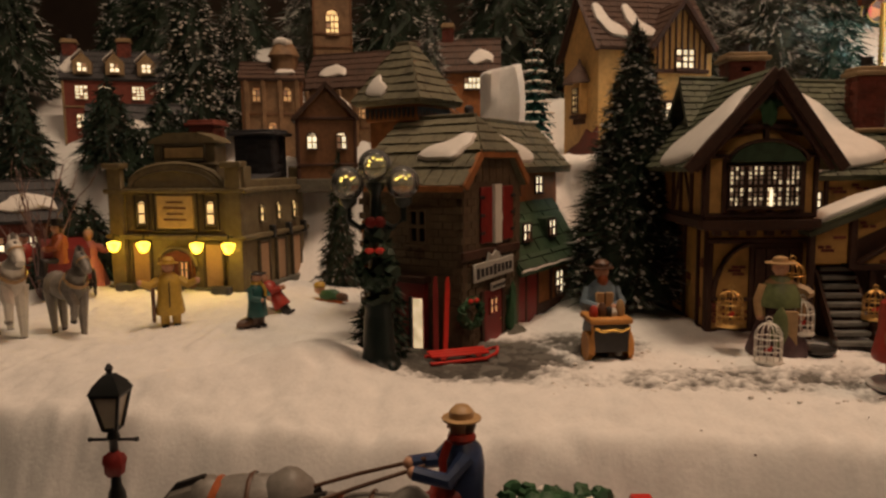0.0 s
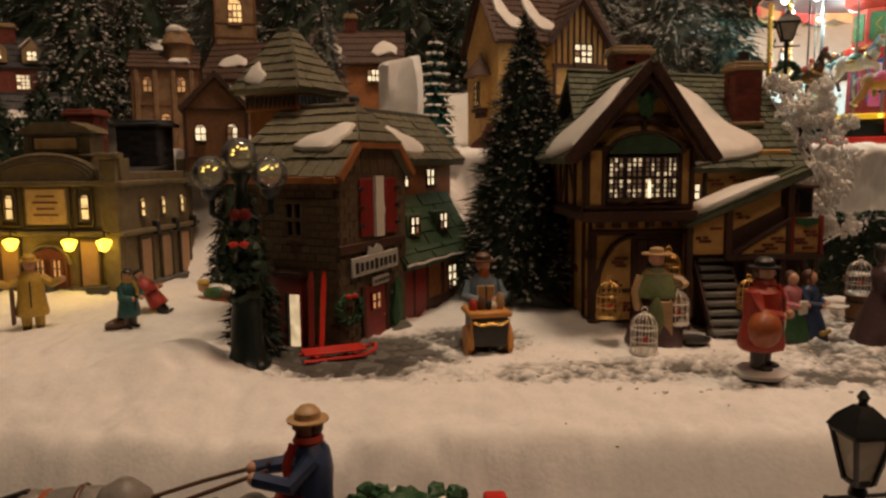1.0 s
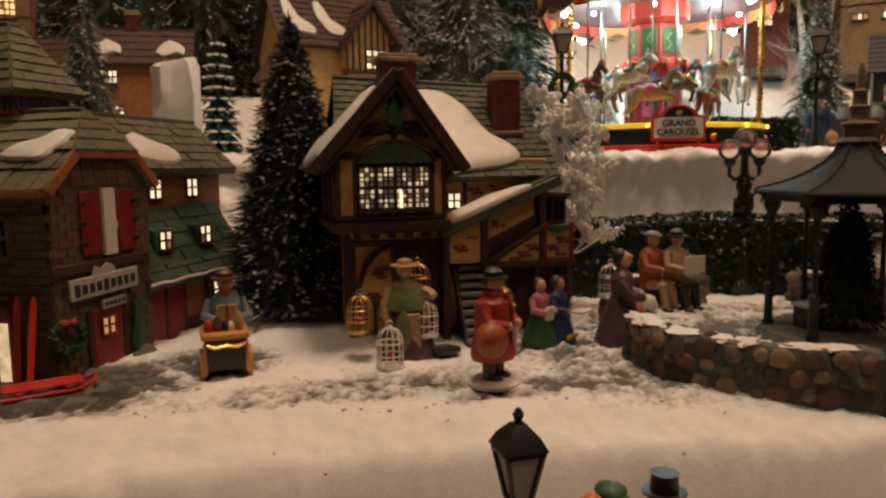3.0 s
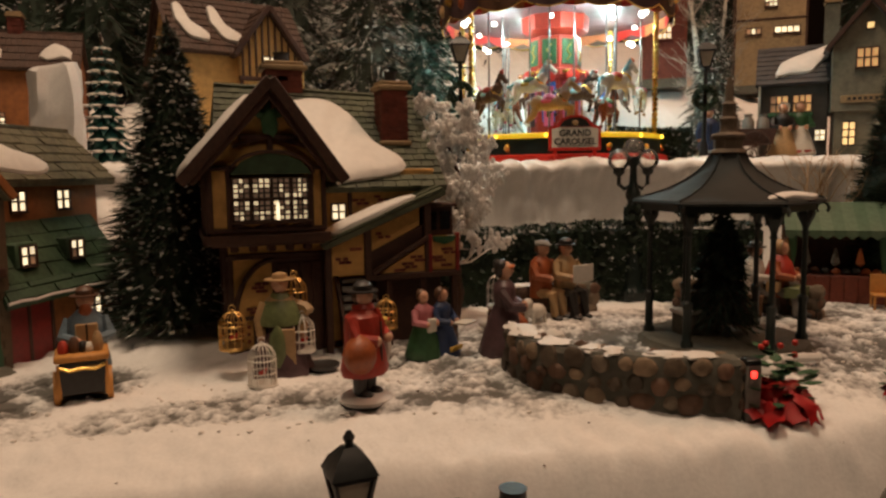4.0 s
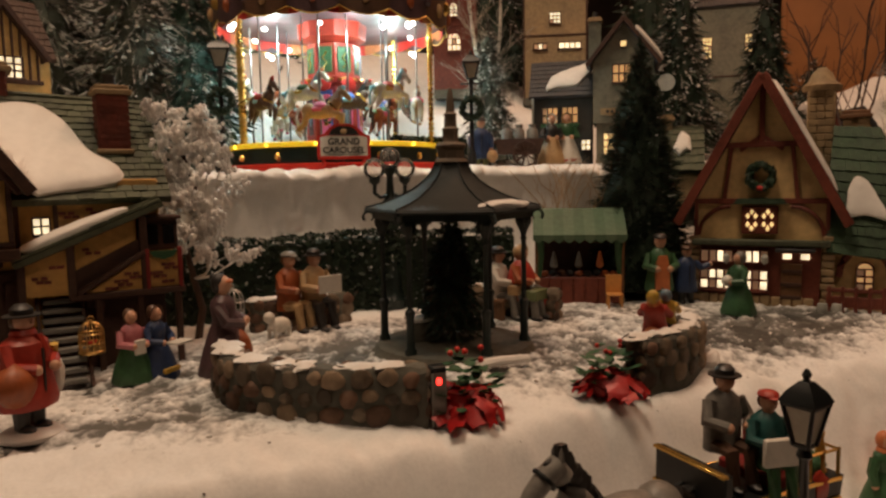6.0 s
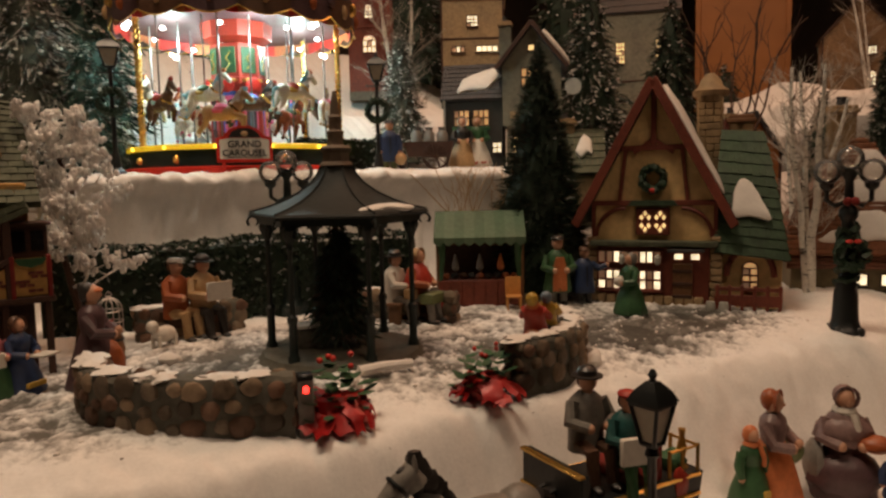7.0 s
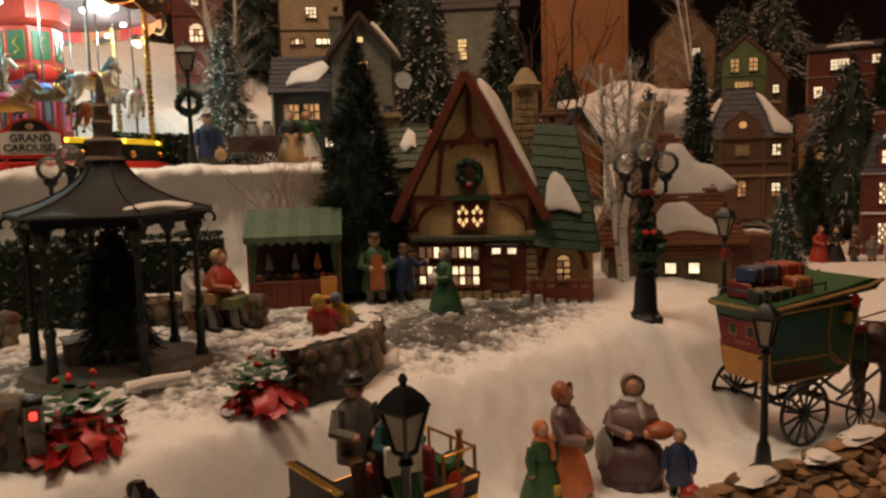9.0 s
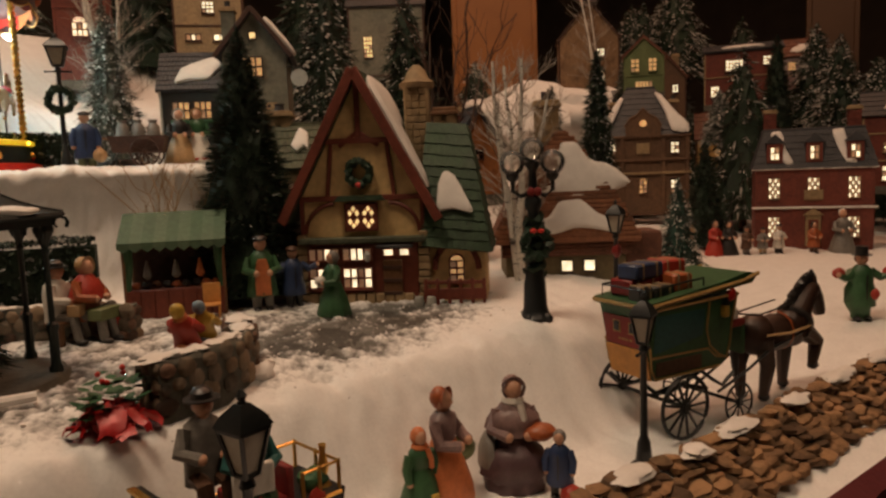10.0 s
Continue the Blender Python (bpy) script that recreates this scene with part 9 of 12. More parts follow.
def market_stall():
    t = thing("market_stall", (0.797, 0.528, 0.166), -42, "market stall with a green canvas awning and red counter", "market stall")
    w, d, h = 0.088, 0.045, 0.075
    for sx in (-1, 1):
        for sy in (-1, 1):
            bar("post", t, (sx * w / 2, sy * d / 2, h / 2), (0.004, 0.004, h), WOOD)
    part("counter", Shape().box((0, -0.012, 0.014), (w, 0.024, 0.028), REDTIMBER, 0.001), t, "red-brown counter")
    for k in range(7):
        bar("counter_board", t, (-w / 2 + w * (k + 0.5) / 7, -0.0245, 0.014), (w / 7 - 0.001, 0.002, 0.026), REDTIMBER)
    part("back_wall", Shape().box((0, d / 2 - 0.002, h / 2), (w, 0.003, h), TIMBER, 0.0006), t)
    n = 9
    for k in range(n):
        x0, x1 = -w / 2 - 0.004 + (w + 0.008) * k / n, -w / 2 - 0.004 + (w + 0.008) * (k + 1) / n
        xm = (x0 + x1) / 2
        sh = Shape()
        sh.slab([(x0, -d / 2 - 0.008, h - 0.002), (x1, -d / 2 - 0.008, h - 0.002), (x1, 0.010, h + 0.024), (x0, 0.010, h + 0.024)], 0.0015, AWN[k % 2])
        sh.prism([(x0, h - 0.002), (x1, h - 0.002), (x1, h - 0.007), (xm, h - 0.011), (x0, h - 0.007)], -d / 2 - 0.0088, -d / 2 - 0.0074, AWN[k % 2])
        sh.slab([(x1, d / 2 + 0.004, h), (x0, d / 2 + 0.004, h), (x0, 0.010, h + 0.024), (x1, 0.010, h + 0.024)], 0.0015, AWN[k % 2])
        part("awning_strip", sh, t, smooth=False)
    for sx in (-1, 1):
        part("curtain", Shape().tube([(sx * (w / 2 - 0.003), -d / 2, h - 0.004), (sx * (w / 2 - 0.004), -d / 2, h * 0.7), (sx * (w / 2 - 0.002), -d / 2, h * 0.35)], 0.005, C["green"], 8, 0.0025), t, "green tied curtain")
    rnd = random.Random(3)
    for k in range(9):
        part("produce", Shape().blob((-0.036 + 0.009 * k, -0.014 + rnd.uniform(-0.004, 0.004), 0.031), (0.0045, 0.0045, 0.0034), C[rnd.choice(("brown", "rust", "tan", "dark"))], 8, 5, 0.3, k), t)
    for k, x in enumerate((-0.026, 0.0, 0.022)):
        part("hanging_goose", Shape().lathe([(0.001, 0.018), (0.0034, 0.008), (0.0042, 0.003), (0.0015, 0.0)][::-1], C["grey"] if k != 2 else C["orange"], 8, (x, -0.012, 0.036)), t)
    return t


AWN = (mat("green_canvas", (0.075, 0.13, 0.075), 0.7, 0, 0.2, 220, 0.3), mat("pale_green_canvas", (0.10, 0.155, 0.095), 0.7, 0, 0.2, 220, 0.3))
market_stall()


# ---- animals of the carousel and the carriages ----
def horse_shape(body, mane, tack, pose_kind="walk", hoof=None):
    """A horse one unit long, head towards +x, hooves at z=0."""
    s = Shape()
    hoof = hoof or mane
    s.blob((0, 0, 0.62), (0.36, 0.15, 0.17), body, 14, 9)
    s.blob((-0.25, 0, 0.63), (0.17, 0.155, 0.18), body, 12, 8)
    s.blob((0.25, 0, 0.64), (0.15, 0.14, 0.17), body, 12, 8)
    s.tube([(0.28, 0, 0.68), (0.40, 0, 0.84), (0.47, 0, 0.98), (0.50, 0, 1.05)], 0.125, body, 10, 0.065)
    s.tube([(0.47, 0, 1.05), (0.56, 0, 1.00), (0.66, 0, 0.90), (0.69, 0, 0.87)], 0.074, body, 10, 0.046)
    for sy in (-1, 1):
        s.lathe([(0.022, 0), (0.016, 0.05), (0.003, 0.085)], body, 6, (0.48, sy * 0.035, 1.08))
    for k in range(7):
        u = k / 6
        s.blob((0.26 + 0.20 * u, 0, 0.83 + 0.27 * u), (0.062, 0.03, 0.075), mane, 7, 5, 0.4, k)
    s.blob((0.53, 0, 1.07), (0.05, 0.025, 0.03), mane, 7, 5)
    s.tube([(-0.40, 0, 0.70), (-0.50, 0, 0.66), (-0.54, 0, 0.48), (-0.52, 0, 0.28)], 0.055, mane, 8, 0.02)
    if pose_kind == "jump":
        legs = [((0.27, 0.08), (0.46, 0.44), (0.40, 0.24)), ((0.27, -0.08), (0.52, 0.52), (0.50, 0.30)), ((-0.28, 0.08), (-0.40, 0.36), (-0.56, 0.20)), ((-0.28, -0.08), (-0.34, 0.34), (-0.48, 0.14))]
    elif pose_kind == "step":
        legs = [((0.27, 0.08), (0.27, 0.32), (0.27, 0.02)), ((0.27, -0.08), (0.44, 0.44), (0.38, 0.24)), ((-0.28, 0.08), (-0.33, 0.34), (-0.30, 0.02)), ((-0.28, -0.08), (-0.24, 0.34), (-0.20, 0.02))]
    else:
        legs = [((0.27, 0.08), (0.25, 0.32), (0.20, 0.02)), ((0.27, -0.08), (0.34, 0.34), (0.36, 0.03)), ((-0.28, 0.08), (-0.36, 0.34), (-0.40, 0.02)), ((-0.28, -0.08), (-0.26, 0.34), (-0.22, 0.02))]
    for (x0, y0), (x1, z1), (x2, z2) in legs:
        s.tube([(x0, y0, 0.60), (x1, y0, z1), (x2, y0, z2)], 0.085, body, 8, 0.034)
        s.blob((x2, y0, z2 + 0.0), (0.05, 0.042, 0.035), hoof, 7, 5)
    if tack:
        s.lathe([(0.18, -0.02), (0.185, 0.0), (0.18, 0.02)], tack, 12, (0, 0, 0), pose(0.20, 0, 0.64, 0, 90, 0), 1.0, 0.86, False)
        s.lathe([(0.082, -0.012), (0.084, 0.0), (0.08, 0.012)], tack, 10, (0, 0, 0), pose(0.57, 0, 0.985, 0, 130, 0), 1, 1, False)
        s.lathe([(0.150, -0.03), (0.165, 0.0), (0.150, 0.03)], tack, 12, (0, 0, 0), pose(0.33, 0, 0.75, 0, 40, 0), 1, 0.9, False)
    return s


def horse(name, label, at, rz, size, body, mane, tack, kind="walk", category="horse figurine", group="", tilt=(0, 0)):
    sh = horse_shape(body, mane, tack, kind)
    k = size
    sh.v = [(x * k, y * k, z * k) for x, y, z in sh.v]
    return thing(name, at, rz, label, category, group, sh, tilt=tilt)


def carousel():
    cx, cy, cz = 0.700, 0.905, 0.309
    t = thing("carousel", (cx, cy, cz), -23, "brightly lit red and gold carousel with painted horses", "carousel")
    R = 0.150
    part("base_ring", Shape().lathe([(R, -0.006), (R + 0.005, 0.004), (R + 0.003, 0.0105), (R - 0.004, 0.0125)], BRIGHTRED, 48), t, "red base ring")
    part("platform", Shape().lathe([(R - 0.006, 0.010), (R - 0.006, 0.030), (R - 0.010, 0.0385), (0.001, 0.039)], DGREEN, 48), t, "dark green platform")
    part("light_band", Shape().lathe([(R - 0.0055, 0.0325), (R - 0.003, 0.0332), (R - 0.003, 0.0375), (R - 0.008, 0.039)], YBAND, 48), t, "yellow glowing band")
    part("deck", Shape().lathe([(R - 0.010, 0.0385), (0.04, 0.0405)], WHITE, 32), t, "pale deck")
    n = 10
    for k in range(14):
        a = 6.283 * k / 14
        x, y = (R - 0.0025) * math.cos(a), (R - 0.0025) * math.sin(a)
        part("deck_bulb", Shape().blob((x, y, 0.0352), (0.0021, 0.0021, 0.0021), BULBY, 7, 5), t)
        part("gilt_flower", Shape().blob(((R - 0.005) * math.cos(a + 0.1), (R - 0.005) * math.sin(a + 0.1), 0.0205), (0.004, 0.004, 0.005), GOLD, 7, 5, 0.5, k), t)
    # the turning centre
    core = part("centre_column", Shape().lathe([(0.040, 0.039), (0.038, 0.118), (0.044, 0.122), (0.044, 0.130), (0.036, 0.132), (0.036, 0.176)], C["red"], 8), t, "red centre column with painted panels")
    part("column_cornice", Shape().lathe([(0.036, 0.178), (0.046, 0.184), (0.048, 0.206)], C["red"], 8), core, "dark red cornice")
    for k in range(8):
        a = 6.283 * (k + 0.5) / 8
        m_ = pose(0, 0, 0, 0, 0, math.degrees(a))
        part("mirror_panel", Shape().box((0.0355, 0, 0.080), (0.002, 0.019, 0.066), RIDEBLUE if k % 2 else RIDEPINK, 0.0008), core, "", m_)
        part("panel_border", Shape().box((0.0360, 0, 0.080), (0.0026, 0.014, 0.054), RIDEPINK if k % 2 else C["plum"], 0.0008), core, "", m_)
        part("gilt_panel", Shape().box((0.0365, 0, 0.080), (0.003, 0.006, 0.030), GOLD if k % 2 else C["lblue"], 0.0008), core, "", m_)
        part("upper_panel", Shape().box((0.0336, 0, 0.154), (0.002, 0.020, 0.034), C["green"], 0.0008), core, "", m_)
        part("gilt_scroll", Shape().tube([(0.0352, -0.003, 0.142), (0.0352, 0.003, 0.149), (0.0352, -0.003, 0.156), (0.0352, 0.003, 0.164)], 0.0011, GOLD, 5), core, "", m_)
        part("crown_scallop", Shape().blob((0.045, 0, 0.120), (0.003, 0.012, 0.010), BRIGHTRED, 10, 7), core, "", m_)
        part("gilt_bracket", Shape().blob((0.043, 0, 0.126), (0.004, 0.017, 0.003), GOLD, 10, 5, 0.3, k), core, "", m_)
    # canopy
    part("canopy_ceiling", Shape().lathe([(R + 0.004, 0.208), (0.09, 0.206), (0.045, 0.204)], CANOPYPALE, 40), t, "pale rose ceiling of the canopy")
    part("canopy_roof", Shape().lathe([(R + 0.004, 0.226), (0.10, 0.246), (0.04, 0.290), (0.004, 0.315)], BRIGHTRED, 40), t, "red and dark canopy roof")
    part("cornice", Shape().lathe([(R + 0.004, 0.204), (R + 0.010, 0.210), (R + 0.008, 0.222), (R + 0.012, 0.228), (R + 0.004, 0.232)], C["plum"], 40), t, "dark ornate cornice")
    m = 16
    for k in range(m):
        a0, a1 = 6.283 * k / m, 6.283 * (k + 1) / m
        am = (a0 + a1) / 2
        pts = []
        for q in range(9):
            a = a0 + (a1 - a0) * q / 8
            pts.append(((R + 0.003) * math.cos(a), (R + 0.003) * math.sin(a), 0.196 - 0.008 * abs(math.cos(math.pi * q / 8))))
        top = [((R + 0.003) * math.cos(a0 + (a1 - a0) * q / 8), (R + 0.003) * math.sin(a0 + (a1 - a0) * q / 8), 0.212) for q in range(9)]
        part("valance", Shape().add(pts + top, [(q, q + 1, q + 10, q + 9) for q in range(8)], BRIGHTRED if k % 2 else C["orange"]), t)
        part("rim_ornament", Shape().blob(((R + 0.011) * math.cos(a0), (R + 0.011) * math.sin(a0), 0.217), (0.006, 0.006, 0.009), GOLD if k % 2 else C["plum"], 8, 6, 0.3, k), t)
        low = [((R + 0.0095) * math.cos(a0 + (a1 - a0) * q / 8), (R + 0.0095) * math.sin(a0 + (a1 - a0) * q / 8), 0.196 - 0.009 * math.sin(math.pi * q / 8)) for q in range(9)]
        high = [((R + 0.0095) * math.cos(a0 + (a1 - a0) * q / 8), (R + 0.0095) * math.sin(a0 + (a1 - a0) * q / 8), 0.224) for q in range(9)]
        part("rounding_board", Shape().add(low + high, [(q, q + 1, q + 10, q + 9) for q in range(8)], C["plum"] if k % 2 else C["brown"]), t, "dark carved rounding board")
        part("medallion", Shape().blob(((R + 0.0105) * math.cos(am), (R + 0.0105) * math.sin(am), 0.208), (0.005, 0.005, 0.009), C["rust"] if k % 2 else C["tan"], 9, 6, 0.2, k), t)
        part("gilt_edge", Shape().tube([Vector(p_) * 1.0 for p_ in low], 0.0011, GOLD, 4), t)
        if k % 4 == 1:
            part("rim_bulb", Shape().blob(((R + 0.006) * math.cos(am), (R + 0.006) * math.sin(am), 0.181), (0.0042, 0.0042, 0.0042), BULB, 8, 5).blob(((R + 0.006) * math.cos(am + 0.05), (R + 0.006) * math.sin(am + 0.05), 0.184), (0.003, 0.003, 0.003), BULB, 8, 5), t, "cluster of white bulbs")
        if k % 2:
            part("ceiling_bulb", Shape().blob((0.108 * math.cos(am), 0.108 * math.sin(am), 0.186), (0.0034, 0.0034, 0.0028), BULB, 8, 5), t, "white bulb")
    # twisted gilt posts
    for a in (0.762, 2.84, 3.624, 5.98):
        x, y = (R - 0.014) * math.cos(a), (R - 0.014) * math.sin(a)
        s = Shape()
        s.tube([(x, y, 0.038), (x, y, 0.205)], 0.0026, GOLD, 8)
        for st in range(2):
            s.tube([(x + 0.0028 * math.cos(q * 0.85 + st * math.pi), y + 0.0028 * math.sin(q * 0.85 + st * math.pi), 0.040 + 0.163 * q / 90) for q in range(91)], 0.0017, GOLD, 5)
        part("twisted_post", s, t, "twisted gilt post")
    # riding horses on chrome poles
    cols = [(C["white"], RIDEPINK), (C["brown"], C["dark"]), (C["white"], RIDECYAN), (C["tan"], C["white"]), (C["brown"], C["dark"]), (C["white"], RIDECYAN), (C["rust"], C["brown"]), (C["white"], C["tan"])]
    for k in range(16):
        a = 6.283 * k / 16 + 0.18
        r = 0.116 if k % 2 else 0.076
        x, y = r * math.cos(a), r * math.sin(a)
        body, mane = cols[k % 8]
        z = 0.056 + 0.016 * math.sin(k * 2.1)
        pole = part("pole", Shape().tube([(x, y, 0.039), (x, y, 0.207)], 0.0012, POLE, 7), t, "chrome pole")
        sh = horse_shape(body, mane, None, "jump")
        saddle = [RIDEBLUE, C["red"], C["green"], RIDEPINK][k % 4]
        sh.blob((0, 0, 0.74), (0.16, 0.175, 0.11), saddle, 10, 6)
        sh.blob((-0.05, 0, 0.66), (0.24, 0.172, 0.10), [RIDECYAN, C["yellow"], RIDEPINK][k % 3], 10, 6)
        sh.lathe([(0.165, -0.03), (0.175, 0.0), (0.165, 0.03)], GOLD, 12, (0, 0, 0), pose(0.30, 0, 0.72, 0, 45, 0), 1, 0.9, False)
        sh.blob((0.52, 0, 1.13), (0.07, 0.05, 0.06), [C["red"], C["orange"], RIDECYAN][k % 3], 8, 5, 0.4, k)
        q = 0.056
        sh.v = [(px * q, py * q, pz * q) for px, py, pz in sh.v]
        part("riding_horse", sh, t, "painted leaping wooden horse", pose(x, y, z, 0, 0, math.degrees(a) + 90))
    # name board in front
    m_ = pose(0, 0, 0, 0, 0, 0)
    b = part("name_board", Shape().prism([(-0.0315, 0.002), (0.0315, 0.002), (0.0315, 0.0300), (0.0230, 0.0325), (0.0165, 0.0400), (0.0070, 0.0440), (-0.0070, 0.0440), (-0.0165, 0.0400), (-0.0230, 0.0325), (-0.0315, 0.0300)], -0.003, 0.0, BRIGHTRED), t, "red and white name board reading GRAND CAROUSEL", pose(0, -R - 0.008, 0.0135))
    for sx in (-1, 1):
        bar("board_foot", b, (sx * 0.024, -0.0015, -0.006), (0.004, 0.003, 0.020), BRIGHTRED)
    part("board_face", Shape().prism([(-0.0280, 0.0060), (0.0280, 0.0060), (0.0280, 0.0280), (0.0190, 0.0300), (-0.0190, 0.0300), (-0.0280, 0.0280)], -0.0042, -0.0028, WHITE), b, "white face of the board")
    part("board_crest", Shape().prism([(-0.0185, 0.0310), (0.0185, 0.0310), (0.0135, 0.0380), (0.0060, 0.0415), (-0.0060, 0.0415), (-0.0135, 0.0380)], -0.0048, -0.0026, C["dark"]), b, "dark arched crest")
    part("crest_jewel", Shape().blob((0, -0.0050, 0.0350), (0.0040, 0.0012, 0.0032), C["tan"], 10, 6), b)
    for word, z, size in (("GRAND", 0.0195, 0.0108), ("CAROUSEL", 0.0095, 0.0102)):
        cu = bpy.data.curves.new("lettering", "FONT")
        cu.body, cu.size, cu.align_x, cu.extrude = word, size, "CENTER", 0.0003
        cu.offset = 0.00025
        cu.materials.append(INK)
        tx = new("lettering", cu)
        tx.parent = b
        tx.matrix_basis = pose(0, -0.0048, z, 90, 0, 0)
    part("underline", Shape().box((0, -0.0046, 0.0078), (0.040, 0.0008, 0.0007), INK), b)
    for k in range(4):
        a = 6.283 * k / 4 + 0.3
        p_ = pose(cx, cy, cz, 0, 0, -23) @ Vector((0.085 * math.cos(a), 0.085 * math.sin(a), 0.176))
        point_lamp("carousel_light", p_, 0.012, 0.50, (0.74, 1.0, 0.95))
    return t


POLE = mat("grey_chrome_pole", (0.22, 0.22, 0.22), 0.35, 0.5, 0.1, 200, 0.05)
RIDEBLUE = mat("ride_blue_paint", (0.06, 0.14, 0.50), 0.4, 0, 0.15, 300, 0.15)
RIDEPINK = mat("ride_pink_paint", (0.70, 0.12, 0.24), 0.4, 0, 0.15, 300, 0.15)
RIDECYAN = mat("ride_light_blue_paint", (0.28, 0.55, 0.65), 0.4, 0, 0.15, 300, 0.15)
CANOPYPALE = mat("pale_rose_canopy", (0.55, 0.36, 0.33), 0.6, 0, 0.12, 120, 0.15)
YBAND = glow("yellow_light_band", (1.0, 0.66, 0.03), 0.38)
carousel()

# ---- carriages ----
def wheel(parent, c, r, material=BLACK, spokes=12, name="wheel"):
    """A spoked wheel standing along x, axle along y."""
    w = part(name, Shape().lathe([(r * 0.13, -0.0024), (r * 0.16, 0.0), (r * 0.13, 0.0024)], material, 10, (0, 0, 0), pose(0, 0, 0, 90, 0, 0)), parent, "", pose(*c))
    rim = Shape()
    n = 28
    pts = [(r * 0.95 * math.cos(6.2832 * q / n), 0, r * 0.95 * math.sin(6.2832 * q / n)) for q in range(n + 1)]
    rim.tube(pts, r * 0.065, material, 6)
    part("rim", rim, w)
    for k in range(spokes):
        a = 6.2832 * k / spokes
        part("spoke", Shape().tube([(r * 0.1 * math.cos(a), 0, r * 0.1 * math.sin(a)), (r * 0.93 * math.cos(a), 0, r * 0.93 * math.sin(a))], r * 0.045, material, 5), w)
    return w


def green_coach():
    t = thing("stage_coach", (0.956, 0.0918, 0.0815), -26, "green and gold mail coach loaded with luggage on black wheels", "coach")
    green, hw = C["green"], 0.0225
    # curved body: narrow below, flaring towards the roof
    vs, fs = [], []
    ring = [(-0.048, 0.0465), (-0.052, 0.056), (-0.0545, 0.075), (-0.0575, 0.104), (0.040, 0.107), (0.0365, 0.090), (0.0360, 0.066), (0.0330, 0.052), (0.0240, 0.0465)]
    n = len(ring)
    for sy in (-1, 1):
        for x, z in ring:
            vs.append((x, sy * (hw + 0.0055 * max(0.0, (z - 0.06) / 0.045) ** 1.4), z))
    fs = [tuple(range(n)), tuple(range(2 * n - 1, n - 1, -1))] + [(i, (i + 1) % n, n + (i + 1) % n, n + i) for i in range(n)]
    body = part("body", Shape().add(vs, fs, green), t, "dark green coach body with gold lining")

    def flank(x, z, out=0.0006):
        return hw + 0.0055 * max(0.0, (z - 0.06) / 0.045) ** 1.4 + out

    for sy in (-1, 1):
        for line, r in (([(-0.0575, 0.1030), (0.039, 0.1060)], 0.0013), ([(-0.0535, 0.0650), (0.010, 0.0640), (0.0200, 0.0560), (0.0330, 0.0535)], 0.0011), ([(-0.048, 0.0478), (0.024, 0.0478)], 0.0012),
                        ([(-0.0545, 0.075), (-0.052, 0.056), (-0.048, 0.0478)], 0.0010), ([(0.0060, 0.1030), (0.0068, 0.0800), (0.0120, 0.0660), (0.0240, 0.0565), (0.0335, 0.0530)], 0.0011), ([(0.0375, 0.104), (0.0362, 0.086), (0.0360, 0.066), (0.0330, 0.0535)], 0.0010)):
            part("gilt_line", Shape().tube([(x, sy * flank(x, z), z) for x, z in line], r, GILT, 5), body)
        part("side_panel", Shape().slab([(-0.050, sy * flank(0, 0.068, 0.0003), 0.068), (0.003, sy * flank(0, 0.068, 0.0003), 0.068), (0.003, sy * flank(0, 0.098, 0.0003), 0.098), (-0.051, sy * flank(0, 0.098, 0.0003), 0.098)], 0.001 * -sy, C["teal"]), body, "darker green side panel")
        part("lower_panel", Shape().box((-0.022, sy * (hw + 0.0004), 0.0555), (0.050, 0.0012, 0.0110), C["brown"], 0.0004), body, "brown lower panel")
    # rear: red panel with two small dark windows over an orange boot
    part("rear_panel", Shape().slab([(-0.0550, 0.0215, 0.0715), (-0.0550, -0.0215, 0.0715), (-0.0572, -0.0232, 0.0950), (-0.0572, 0.0232, 0.0950)], -0.001, REDPAINT), body, "red rear panel with little windows")
    for y in (-0.0085, 0.0085):
        rw2 = part("rear_window", Shape().box((-0.0576, y, 0.0868), (0.0016, 0.0060, 0.0078), UNLIT, 0.0004), body)
        part("window_frame", Shape().box((-0.0571, y, 0.0868), (0.0016, 0.0082, 0.0100), GILT, 0.0004), rw2)
    for k in range(4):
        block("letter_bar", body, (-0.0563, -0.0060 + 0.0040 * k, 0.0768), (0.0008, 0.0026, 0.0016), GILT)
    part("rear_boot", Shape().slab([(-0.0500, 0.0212, 0.0475), (-0.0500, -0.0212, 0.0475), (-0.0552, -0.0214, 0.0705), (-0.0552, 0.0214, 0.0705)], -0.0016, PALEWOOD), body, "orange-brown rear boot")
    # roof rising towards the driver
    roof = part("roof", Shape().prism([(-0.0620, 0.1035), (0.0560, 0.1130), (0.0630, 0.1200), (0.0500, 0.1225), (0.0200, 0.1175), (-0.0620, 0.1085)], -0.0290, 0.0290, green), t, "green curved roof rising to the front")
    for sy in (-1, 1):
        part("gilt_edge", Shape().tube([(-0.0625, sy * 0.0292, 0.1060), (0.0, sy * 0.0292, 0.1115), (0.0450, sy * 0.0292, 0.1160), (0.0630, sy * 0.0292, 0.1205)], 0.0018, GILT, 5), roof)
    part("gilt_edge", Shape().tube([(-0.0625, -0.0290, 0.1060), (-0.0625, 0.0290, 0.1060)], 0.0018, GILT, 5), roof)
    for sy in (-1, 1):
        part("roof_rail", Shape().tube([(-0.058, sy * 0.024, 0.108), (-0.058, sy * 0.024, 0.118), (0.004, sy * 0.024, 0.122), (0.004, sy * 0.024, 0.114)], 0.0008, BLACK, 5), t)
